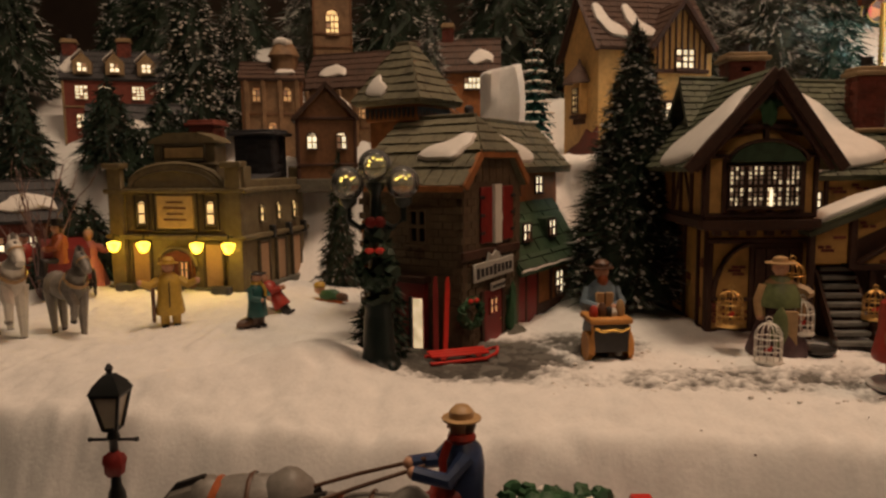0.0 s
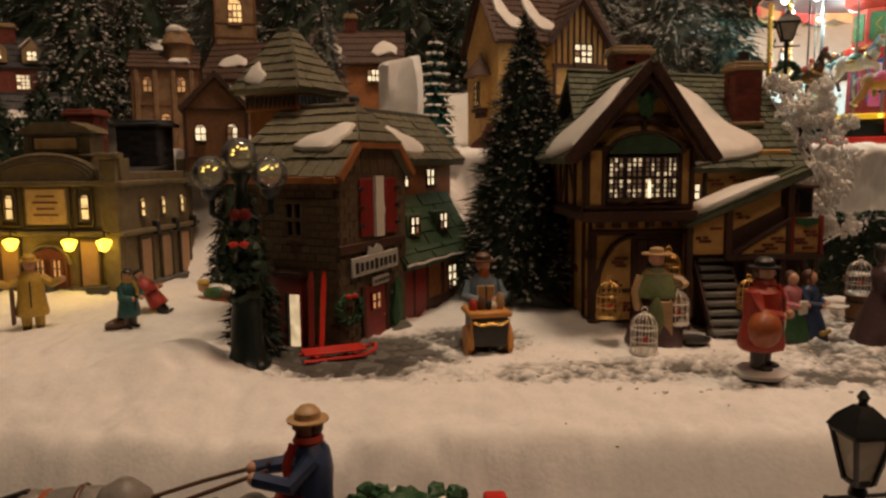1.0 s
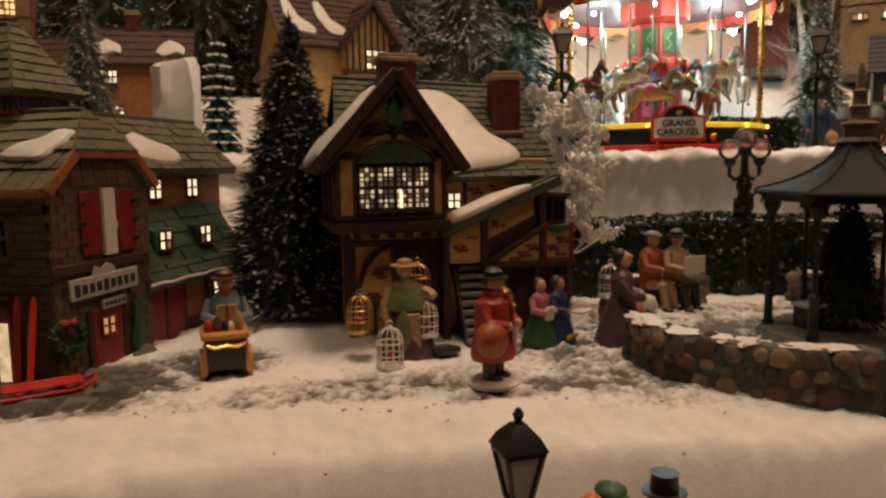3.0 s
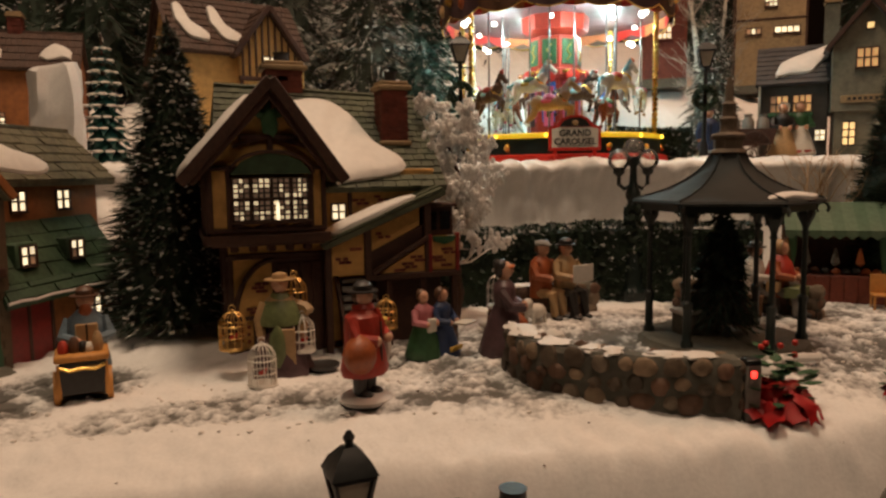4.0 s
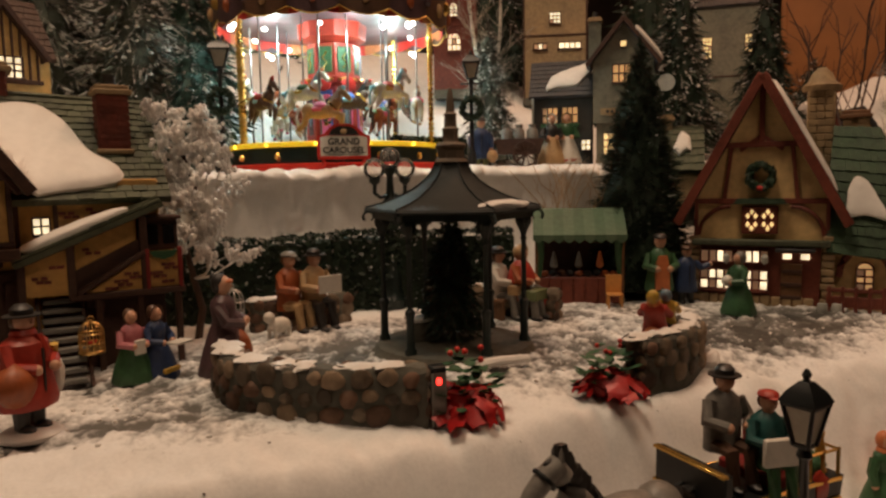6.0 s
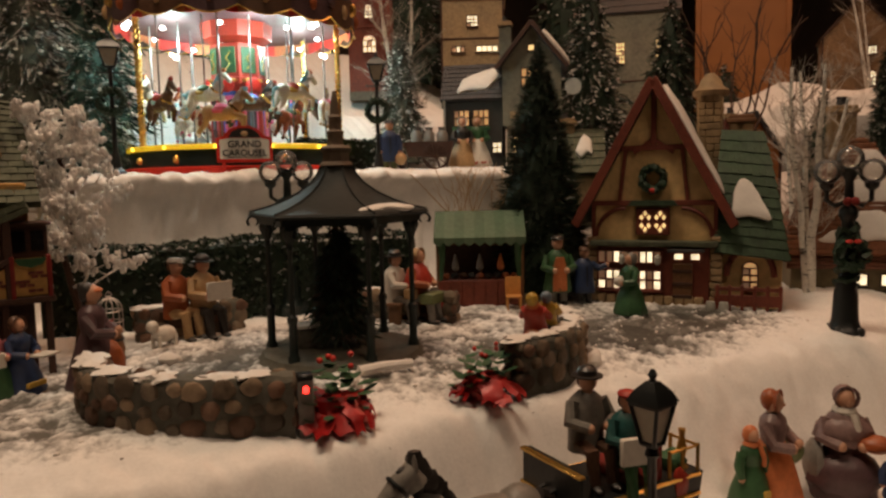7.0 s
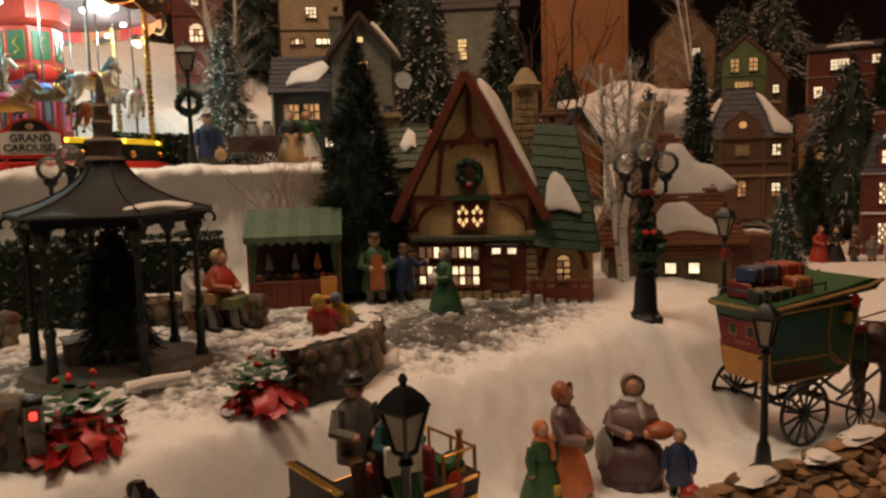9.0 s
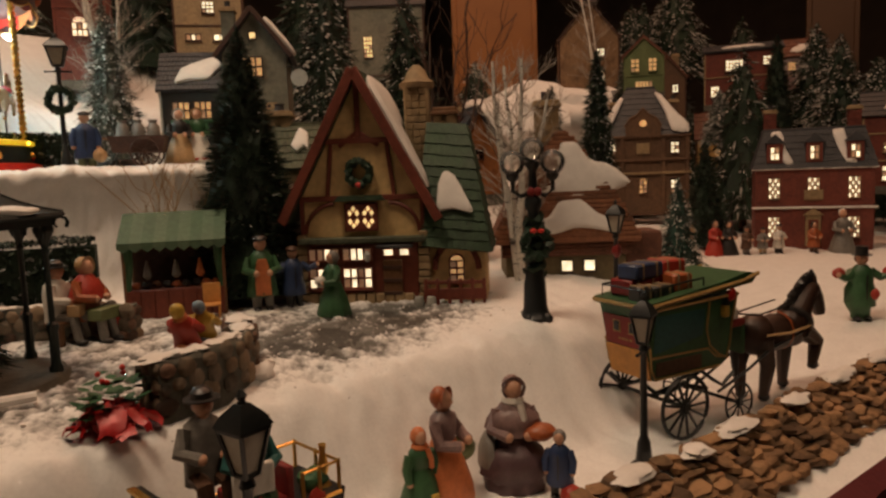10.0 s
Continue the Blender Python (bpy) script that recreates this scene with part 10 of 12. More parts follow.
    part("roof_rail", Shape().tube([(-0.058, -0.024, 0.118), (-0.058, 0.024, 0.118)], 0.0008, BLACK, 5), t)
    for c, s_, m_, rz in (((-0.036, 0.010, 0.1165), (0.036, 0.022, 0.013), REDPAINT, 6), ((-0.012, -0.012, 0.1190), (0.018, 0.016, 0.015), C["rust"], -12), ((-0.034, -0.013, 0.1140), (0.022, 0.014, 0.011), C["dark"], 3), ((-0.034, 0.006, 0.1290), (0.036, 0.019, 0.012), C["blue"], 10), ((-0.003, 0.009, 0.1240), (0.024, 0.022, 0.022), C["red"], -8), ((-0.051, -0.011, 0.1140), (0.014, 0.014, 0.012), C["dark"], 0)):
        b = bar("trunk_case", t, c, s_, m_, 0.0016, rz)
        bar("strap", b, (s_[0] * 0.25, 0, 0.0002), (0.002, s_[1] + 0.0006, s_[2] + 0.0006), TAN, 0.0003)
        bar("strap", b, (-s_[0] * 0.25, 0, 0.0002), (0.002, s_[1] + 0.0006, s_[2] + 0.0006), TAN, 0.0003)
    # wheels and springs
    for sy in (-1, 1):
        wheel(t, (-0.028, sy * 0.0345, 0.0255), 0.0258, spokes=13)
        wheel(t, (0.036, sy * 0.0330, 0.0165), 0.0168, spokes=11)
        part("spring", Shape().tube([(-0.056, sy * 0.018, 0.046), (-0.044, sy * 0.018, 0.036), (-0.028, sy * 0.018, 0.033), (-0.010, sy * 0.018, 0.038), (0.008, sy * 0.018, 0.045)], 0.0017, BLACK, 5), t)
        part("spring", Shape().tube([(0.010, sy * 0.016, 0.044), (0.024, sy * 0.016, 0.034), (0.036, sy * 0.016, 0.027), (0.050, sy * 0.016, 0.036)], 0.0017, BLACK, 5), t)
        lm = part("coach_lamp", Shape().box((0.0240, sy * 0.0285, 0.0935), (0.0062, 0.0050, 0.0100), C["yellow"], 0.0008), t, "yellow carriage lamp")
        part("lamp_cap", Shape().lathe([(0.0042, 0.0985), (0.0030, 0.1010), (0.001, 0.1050)], BLACK, 6, (0.0240, sy * 0.0285, 0)), lm)
        bw = part("bow", Shape().blob((0.0310, sy * 0.0285, 0.1060), (0.0048, 0.003, 0.0048), BRIGHTRED, 9, 7, 0.4, 3), t, "red bow beside the lamp")
    for x, z in ((-0.028, 0.0255), (0.036, 0.0165)):
        part("axle", Shape().tube([(x, -0.034, z), (x, 0.034, z)], 0.0017, BLACK, 6), t)
    part("perch", Shape().tube([(-0.028, 0, 0.0255), (0.0, 0, 0.030), (0.036, 0, 0.020)], 0.0022, BLACK, 6), t)
    part("driver_seat", Shape().box((0.050, 0, 0.078), (0.020, 0.040, 0.006), REDPAINT, 0.001).box((0.058, 0, 0.064), (0.004, 0.040, 0.026), green, 0.001), t, "red driver's seat")
    for k in range(3):
        part("parcel", Shape().box((0.050, -0.012 + 0.012 * k, 0.0850), (0.012, 0.010, 0.010), C[("white", "mauve", "white")[k]], 0.0015), t)
    for sy in (-1, 1):
        part("shaft", Shape().tube([(0.036, sy * 0.012, 0.0200), (0.070, sy * 0.014, 0.0330), (0.100, sy * 0.015, 0.0470), (0.150, sy * 0.014, 0.0560)], 0.0014, BLACK, 5), t)
        part("rein", Shape().tube([(0.056, sy * 0.006, 0.084), (0.090, sy * 0.010, 0.078), (0.140, sy * 0.010, 0.083)], 0.0008, BLACK, 4), t)
    return t


green_coach()
def coach_horse():
    """A dark horse stepping out with an arched neck, glazed in one piece."""
    s = Shape()
    b, d = C["umber"], C["dark"]
    s.blob((0.0, 0, 0.56), (0.34, 0.155, 0.165), b, 16, 10)
    s.blob((-0.26, 0, 0.58), (0.18, 0.160, 0.185), b, 14, 9)
    s.blob((0.24, 0, 0.58), (0.17, 0.150, 0.185), b, 14, 9)
    s.tube([(0.26, 0, 0.62), (0.38, 0, 0.76), (0.47, 0, 0.87), (0.54, 0, 0.90)], 0.135, b, 10, 0.080)
    s.tube([(0.52, 0, 0.90), (0.60, 0, 0.80), (0.655, 0, 0.68), (0.665, 0, 0.645)], 0.082, b, 10, 0.050)
    for sy in (-1, 1):
        s.lathe([(0.022, 0), (0.018, 0.05), (0.003, 0.085)], b, 6, (0.53, sy * 0.035, 0.95))
    for k in range(10):
        u = k / 9
        s.blob((0.20 + 0.32 * u, 0, 0.78 + 0.22 * math.sin(u * 1.4)), (0.050, 0.036, 0.066), d, 7, 5, 0.5, k)
    s.tube([(-0.42, 0, 0.68), (-0.50, 0, 0.60), (-0.52, 0, 0.42), (-0.49, 0, 0.24)], 0.060, d, 8, 0.022)
    for (x0, y0), (x1, z1), (x2, z2) in (((0.27, 0.08), (0.26, 0.30), (0.25, 0.03)), ((0.28, -0.08), (0.50, 0.42), (0.45, 0.20)), ((-0.28, 0.08), (-0.36, 0.32), (-0.33, 0.03)), ((-0.26, -0.08), (-0.18, 0.30), (-0.24, 0.03))):
        s.tube([(x0, y0, 0.56), ((x0 + x1) / 2, y0, (0.56 + z1) / 2), (x1, y0, z1), ((x1 + x2) / 2, y0, (z1 + z2) / 2), (x2, y0, z2)], 0.095, b, 9, 0.040)
        s.blob((x2 + 0.01, y0, z2), (0.058, 0.050, 0.040), d, 8, 5)
    s.lathe([(0.165, -0.03), (0.182, 0.0), (0.165, 0.03)], d, 14, (0, 0, 0), pose(0.31, 0, 0.66, 0, 42, 0), 1, 0.9, False)
    s.lathe([(0.170, -0.014), (0.175, 0.0), (0.170, 0.014)], C["rust"], 14, (0, 0, 0), pose(0.06, 0, 0.57, 0, 90, 0), 1.0, 0.93, False)
    s.box((0.43, 0, 0.60), (0.05, 0.16, 0.16), C["red"], 0.02)
    s.box((0.46, 0, 0.60), (0.02, 0.12, 0.05), C["yellow"], 0.01)
    for sy in (-1, 1):
        s.tube([(-0.30, sy * 0.155, 0.60), (0.0, sy * 0.160, 0.58), (0.30, sy * 0.150, 0.60)], 0.014, C["tan"], 5)
    k = 0.102
    s.v = [(x * k, y * k, z * k) for x, y, z in s.v]
    return thing("coach_horse", (1.068, 0.0372, 0.0805), -26, "dark brown harnessed horse pulling the green coach", "horse figurine", "", s)


coach_horse()


def open_carriage():
    t = thing("open_carriage", (0.592, 0.196, gz(0.592, 0.196) + 0.004), 170, "black carriage with gold trim carrying passengers and parcels", "carriage")
    b = part("body", Shape().prism([(-0.040, 0.026), (0.034, 0.026), (0.044, 0.052), (0.040, 0.056), (-0.046, 0.056)], -0.022, 0.022, BLACK), t, "black body with gold bands")
    for sy in (-1, 1):
        for z in (0.032, 0.044, 0.055):
            part("gilt_band", Shape().tube([(-0.043, sy * 0.0226, z), (0.040, sy * 0.0226, z)], 0.0011, GOLD, 5), b)
        wheel(t, (-0.026, sy * 0.027, 0.020), 0.020)
        wheel(t, (0.030, sy * 0.027, 0.016), 0.016, spokes=10)
    dash = bar("dashboard", b, (0.041, 0, 0.050), (0.006, 0.050, 0.046), BLACK, 0.001, label="black dashboard with gold lines")
    for z in (-0.012, 0.004, 0.0225):
        bar("gilt_band", dash, (0.0024, 0, z), (0.004, 0.0504, 0.0016), GOLD, 0.0003)
    for z in (0.034, 0.048):
        bar("gilt_plate", b, (0.0425, 0, z), (0.003, 0.040, 0.003), GOLD)
    part("seat", Shape().box((-0.006, 0, 0.058), (0.020, 0.038, 0.006), REDPAINT, 0.001).box((-0.016, 0, 0.066), (0.004, 0.038, 0.020), REDPAINT, 0.001), t, "dark red seat")
    rail = part("luggage_rail", Shape().tube([(-0.044, -0.020, 0.070), (-0.044, 0.020, 0.070), (-0.022, 0.020, 0.070)], 0.0009, GOLD, 5).tube([(-0.044, -0.020, 0.070), (-0.022, -0.020, 0.070)], 0.0009, GOLD, 5), t, "gold luggage rail")
    for x, y in ((-0.044, -0.020), (-0.044, 0.0), (-0.044, 0.020), (-0.032, -0.020), (-0.032, 0.020), (-0.022, -0.020), (-0.022, 0.020)):
        part("rail_post", Shape().tube([(x, y, 0.054), (x, y, 0.071)], 0.0011, GOLD, 5), rail)
    part("candlestick", Shape().lathe([(0.004, 0.056), (0.0015, 0.060), (0.003, 0.066), (0.0015, 0.074), (0.0022, 0.078)], GOLD, 8, (-0.040, 0.012, 0)), t, "gold candlestick")
    part("garland", Shape().blob((-0.034, 0.010, 0.060), (0.008, 0.008, 0.006), HOLLY, 10, 6, 0.5, 2).blob((-0.030, 0.020, 0.052), (0.007, 0.004, 0.008), C["red"], 9, 6, 0.5, 4), t, "holly and red fruit")
    for sy in (-1, 1):
        part("rein", Shape().tube([(0.040, sy * 0.004, 0.060), (0.085, sy * 0.006, 0.050), (0.118, sy * 0.006, 0.056)], 0.0010, BLACK, 5), t)
    for k in range(4):
        part("fruit", Shape().blob((0.032, -0.012 + 0.008 * k, 0.060), (0.005, 0.005, 0.005), C["dark"] if k % 2 else C["brown"], 8, 6, 0.3, k), t)
    return t


open_carriage()
horse("carriage_pony", "pale green-grey pony harnessed to the black carriage", (0.506, 0.208, gz(0.506, 0.208) - 0.002), 170, 0.082, C["grey"], C["dark"], BLACK, "walk")


def sleigh():
    t = thing("sleigh", (0.050, 0.312, gz(0.050, 0.312) + 0.006), 178, "red sleigh piled with green garlands and parcels", "sleigh")
    for sy in (-1, 1):
        part("runner", Shape().tube([(-0.050, sy * 0.014, 0.003), (0.040, sy * 0.014, 0.003), (0.054, sy * 0.014, 0.008), (0.058, sy * 0.014, 0.018), (0.053, sy * 0.014, 0.024)], 0.0014, BLACK, 6), t)
    part("body", Shape().prism([(-0.048, 0.010), (0.034, 0.010), (0.046, 0.034), (0.036, 0.036), (-0.050, 0.038)], -0.018, 0.018, REDPAINT), t, "dark red sleigh body")
    part("seat", Shape().box((0.030, 0, 0.036), (0.012, 0.034, 0.005), REDPAINT, 0.001), t)
    rnd = random.Random(3)
    for x in (0.020, 0.010, 0.000, -0.010, -0.020):
        s = Shape()
        for k in range(12):
            s.blob((x + rnd.uniform(-0.004, 0.004), rnd.uniform(-0.015, 0.015), 0.041 + 0.008 * rnd.random()), (0.0042, 0.004, 0.004), HOLLY, 7, 5, 0.6, k)
        part("garland", s, t, "little green tree lying in the sleigh")
    part("parcel", Shape().box((-0.038, 0.004, 0.046), (0.010, 0.010, 0.012), BRIGHTRED, 0.001), t, "small red parcel")
    for c in ((0.006, -0.010, 0.046), (-0.014, 0.002, 0.046)):
        part("snow_crumb", Shape().blob(c, (0.004, 0.004, 0.005), SNOWCAP, 8, 5, 0.3, 1), t)
    for sy in (-1, 1):
        part("rein", Shape().tube([(0.060, sy * 0.004 - 0.002, 0.066), (0.092, sy * 0.008 - 0.004, 0.056), (0.128, sy * 0.012 - 0.004, 0.044)], 0.0010, C["brown"], 5), t)
    return t


sleigh()
def grazing_horse(at, rz, size, label):
    """A sturdy horse with its head held low, one glazed piece."""
    s = Shape()
    g, d = C["grey"], C["dark"]
    s.blob((0, 0, 0.62), (0.46, 0.22, 0.25), g, 16, 10, 0.12, 3)
    s.blob((-0.30, 0, 0.66), (0.24, 0.22, 0.26), g, 14, 9, 0.10, 5)
    s.blob((0.36, 0, 0.60), (0.20, 0.20, 0.25), g, 14, 9, 0.10, 6)
    s.tube([(0.40, 0, 0.68), (0.62, 0, 0.64), (0.78, 0, 0.46)], 0.15, g, 9, 0.09)
    s.tube([(0.76, 0, 0.50), (0.92, 0, 0.30)], 0.09, g, 8, 0.055)
    s.tube([(0.38, 0, 0.84), (0.62, 0, 0.78), (0.80, 0, 0.58)], 0.04, d, 6, 0.02)
    for x, y in ((-0.36, 0.12), (-0.32, -0.12), (0.36, 0.12), (0.42, -0.12)):
        s.tube([(x, y, 0.50), (x + 0.03, y, 0.26), (x, y, 0.0)], 0.075, g, 8, 0.05)
        s.lathe([(0.07, 0.0), (0.05, 0.07)], d, 8, (x, y, 0))
    s.tube([(-0.52, 0, 0.74), (-0.62, 0, 0.60), (-0.60, 0, 0.30)], 0.05, d, 7, 0.02)
    s.lathe([(0.235, -0.03), (0.25, 0.0), (0.235, 0.03)], C["rust"], 14, (0, 0, 0), pose(0.34, 0, 0.62, 0, 70, 0), 1, 0.9, False)
    s.lathe([(0.26, -0.02), (0.268, 0.0), (0.26, 0.02)], C["brown"], 14, (0, 0, 0), pose(0.0, 0, 0.62, 0, 90, 0), 1, 0.9, False)
    s.v = [(x * size, y * size, z * size) for x, y, z in s.v]
    return thing("sleigh_horse", at, rz, label, "horse figurine", "sleigh horses", s)


grazing_horse((-0.094, 0.330, 0.104), 180, 0.058, "dapple grey horse pulling the red sleigh")
grazing_horse((-0.034, 0.312, 0.104), 176, 0.056, "pale grey horse harnessed close to the sleigh")
for x, y, rz_, sz, body_, lab in ((-0.362, 0.582, -46, 0.076, "white", "pale grey draught horse with harness collar"), (-0.316, 0.588, -40, 0.066, "grey", "dark grey draught horse with harness collar")):
    horse("draught_horse", lab, (x, y, gz(x, y) - 0.002), rz_, sz, C[body_], C["grey"] if body_ == "white" else C["dark"], C["tan"], "step", group="draught horses")


def small_cart(at, rz):
    t = thing("hand_cart", at, rz, "brown wooden hand cart loaded with milk churns", "cart")
    part("body", Shape().prism([(-0.026, 0.016), (0.026, 0.016), (0.030, 0.034), (-0.030, 0.034)], -0.016, 0.016, TIMBER), t)
    for sy in (-1, 1):
        wheel(t, (0.008, sy * 0.019, 0.016), 0.016, TIMBER, 10)
        part("handle", Shape().tube([(-0.026, sy * 0.010, 0.030), (-0.052, sy * 0.010, 0.036)], 0.0013, WOOD, 5), t)
    for k in range(3):
        part("churn", Shape().lathe([(0.007, 0), (0.007, 0.012), (0.004, 0.016), (0.005, 0.020)], C["grey"], 10, (-0.016 + 0.016 * k, 0.0, 0.032)), t)
    return t


small_cart((0.922, 0.768, gz(0.922, 0.768) - 0.002), -42).scale = (1.15, 1.15, 1.15)


def vendor_cart():
    t = thing("vendor_cart", (0.114, 0.500, gz(0.114, 0.500) - 0.001), 4, "orange handcart with jars and toys on its tray", "cart")
    part("box", Shape().prism([(-0.012, 0.008), (0.012, 0.008), (0.0125, 0.027), (-0.0125, 0.027)], -0.016, 0.010, C["dark"]), t, "dark cart box")
    part("tray", Shape().box((0, -0.002, 0.0295), (0.030, 0.030, 0.004), PALEWOOD, 0.001), t, "orange tray")
    part("front_moulding", Shape().tube([(-0.012, -0.017, 0.025), (-0.007, -0.018, 0.023), (0.0, -0.018, 0.024), (0.007, -0.018, 0.023), (0.012, -0.017, 0.025)], 0.0011, GOLD, 5), t)
    for sx in (-1, 1):
        w = part("wheel", Shape().lathe([(0.003, -0.0016), (0.0105, -0.0016), (0.0105, 0.0016), (0.003, 0.0016)], PALEWOOD, 16, (0, 0, 0), pose(0, 0, 0, 0, 90, 0)), t, "orange wheel", pose(sx * 0.0145, -0.006, 0.0105))
        part("leg", Shape().tube([(sx * 0.0125, -0.014, 0.026), (sx * 0.013, -0.016, 0.006)], 0.0014, PALEWOOD, 6), t)
    for x, c, h in ((-0.010, "red", 0.008), (-0.004, "brown", 0.010), (0.001, "dark", 0.007), (0.009, "tan", 0.012), (0.004, "white", 0.006)):
        part("jar", Shape().lathe([(0.0028, 0), (0.0034, h * 0.4), (0.0026, h * 0.8), (0.0014, h)], C[c], 9, (x, -0.006, 0.031)), t)
    return t


vendor_cart()


def birdcage(at, h, r, label, wire, rz=0.0, hang=False):
    """A domed wire cage with a ring on top and a tray below."""
    t = thing("birdcage", at, rz, label, "birdcage", "birdcages")
    part("tray", Shape().lathe([(r * 1.06, 0), (r * 1.1, 0.0014), (r, 0.0024)], wire, 16), t)
    n = 12
    for k in range(n):
        a = 6.2832 * k / n
        pts = [(r * math.cos(a), r * math.sin(a), 0.0015), (r * math.cos(a), r * math.sin(a), h * 0.58)]
        pts += [(r * math.cos(q * 0.39) * math.cos(a), r * math.cos(q * 0.39) * math.sin(a), h * 0.58 + h * 0.34 * math.sin(q * 0.39)) for q in range(1, 5)]
        part("wire", Shape().tube(pts, 0.00045, wire, 4), t)
    for z in (0.30, 0.58):
        part("hoop", Shape().tube([(r * math.cos(6.2832 * q / 20), r * math.sin(6.2832 * q / 20), h * z) for q in range(21)], 0.0005, wire, 4), t)
    part("ring", Shape().blob((0, 0, h * 0.93), (0.0014, 0.0014, 0.0016), wire, 7, 5).tube([(0.0022 * math.cos(6.2832 * q / 12), 0, h * 0.99 + 0.0022 * math.sin(6.2832 * q / 12)) for q in range(13)], 0.0004, wire, 4), t)
    part("bird", Shape().blob((0, 0, h * 0.28), (0.0026, 0.0017, 0.0018), BRIGHTRED, 8, 5).blob((0.002, 0, h * 0.34), (0.0013, 0.0012, 0.0012), BRIGHTRED, 6, 4), t, "small red bird")
    return t


birdcage((0.219, 0.474, gz(0.219, 0.474) - 0.001), 0.030, 0.0088, "white wire birdcage standing on the snow", WHITE)
birdcage((0.249, 0.490, 0.181), 0.026, 0.0078, "white wire birdcage hanging from the seller's arm", WHITE)
birdcage((0.246, 0.500, 0.205), 0.028, 0.0085, "brass wire birdcage held up by the seller", BRASS)
birdcage((0.205, 0.505, 0.184), 0.028, 0.0090, "brass wicker cage hanging beside the tavern wall", BRASS)
birdcage((0.318, 0.520, 0.184), 0.024, 0.0080, "brass wicker cage under the tavern stair", BRASS)
birdcage((0.425, 0.545, 0.187), 0.030, 0.0095, "grey wire birdcage standing on a little barrel", STEEL)
br = thing("barrel", (0.425, 0.545, 0.163), 0, "small brown barrel under a birdcage", "barrel")
part("staves", Shape().lathe([(0.008, 0), (0.0098, 0.012), (0.008, 0.024)], WOOD, 14), br)
for z in (0.005, 0.019):
    part("hoop", Shape().lathe([(0.0092, z - 0.001), (0.0096, z), (0.0092, z + 0.001)], BLACK, 14), br)
bk = thing("basket", (0.262, 0.492, gz(0.262, 0.492)), 0, "flat dark basket lying in the snow", "basket")
part("bowl", Shape().lathe([(0.006, 0), (0.012, 0.004), (0.0125, 0.006), (0.010, 0.0045)], C["dark"], 14), bk)

# the skis and the sled by the shop
sk = thing("skis", (-0.0035, 0.494, 0.160), 12, "pair of red skis leaning against the brick shop", "skis", tilt=(-14, 4))
for x in (-0.003, 0.003):
    part("ski", Shape().prism([(-0.0018, 0), (0.0018, 0), (0.0019, 0.050), (0.0017, 0.058), (0.0009, 0.064), (-0.0009, 0.064), (-0.0017, 0.058), (-0.0019, 0.050)], -0.0007, 0.0007, BRIGHTRED if x > 0 else REDPAINT), sk, "", pose(x, 0, 0, 0, 2 if x > 0 else -1, 20 * x / 0.003))
sl = thing("sled", (0.010, 0.490, gz(0.010, 0.490) + 0.002), 18, "bright red wooden sled lying on the ground", "sled", tilt=(6, 0))
sl.scale = (1.18, 1.18, 1.18)
for sy in (-1, 1):
    part("runner", Shape().tube([(-0.020, sy * 0.006, 0.002), (0.014, sy * 0.0065, 0.002), (0.022, sy * 0.004, 0.004), (0.024, 0, 0.006)], 0.0011, BRIGHTRED, 6), sl)
for y in (-0.004, 0.0, 0.004):
    bar("slat", sl, (-0.001, y, 0.0052), (0.036, 0.0030, 0.0012), BRIGHTRED, 0.0004)
for x in (-0.012, 0.010):
    bar("crosspiece", sl, (x, 0, 0.0040), (0.003, 0.013, 0.0016), BRIGHTRED, 0.0004)
wr_ = thing("door_wreath", (0.0195, 0.5140, 0.194), 38, "green wreath with a red bow hanging on the brick wall", "wreath")
wreath(wr_, (0, 0, 0), 0.0094, 0, tube=0.0027, green=HOLLY)


# the pillar box
pb = thing("pillar_box", (1.135, 0.640, 0.300), -40, "red cast-iron pillar box behind the inn", "post box")
part("body", Shape().lathe([(0.011, 0), (0.011, 0.004), (0.0092, 0.006), (0.0092, 0.048), (0.011, 0.050), (0.011, 0.054), (0.006, 0.060)], BRIGHTRED, 14), pb)
part("slot", Shape().box((0, -0.0093, 0.042), (0.010, 0.001, 0.002), INK), pb)

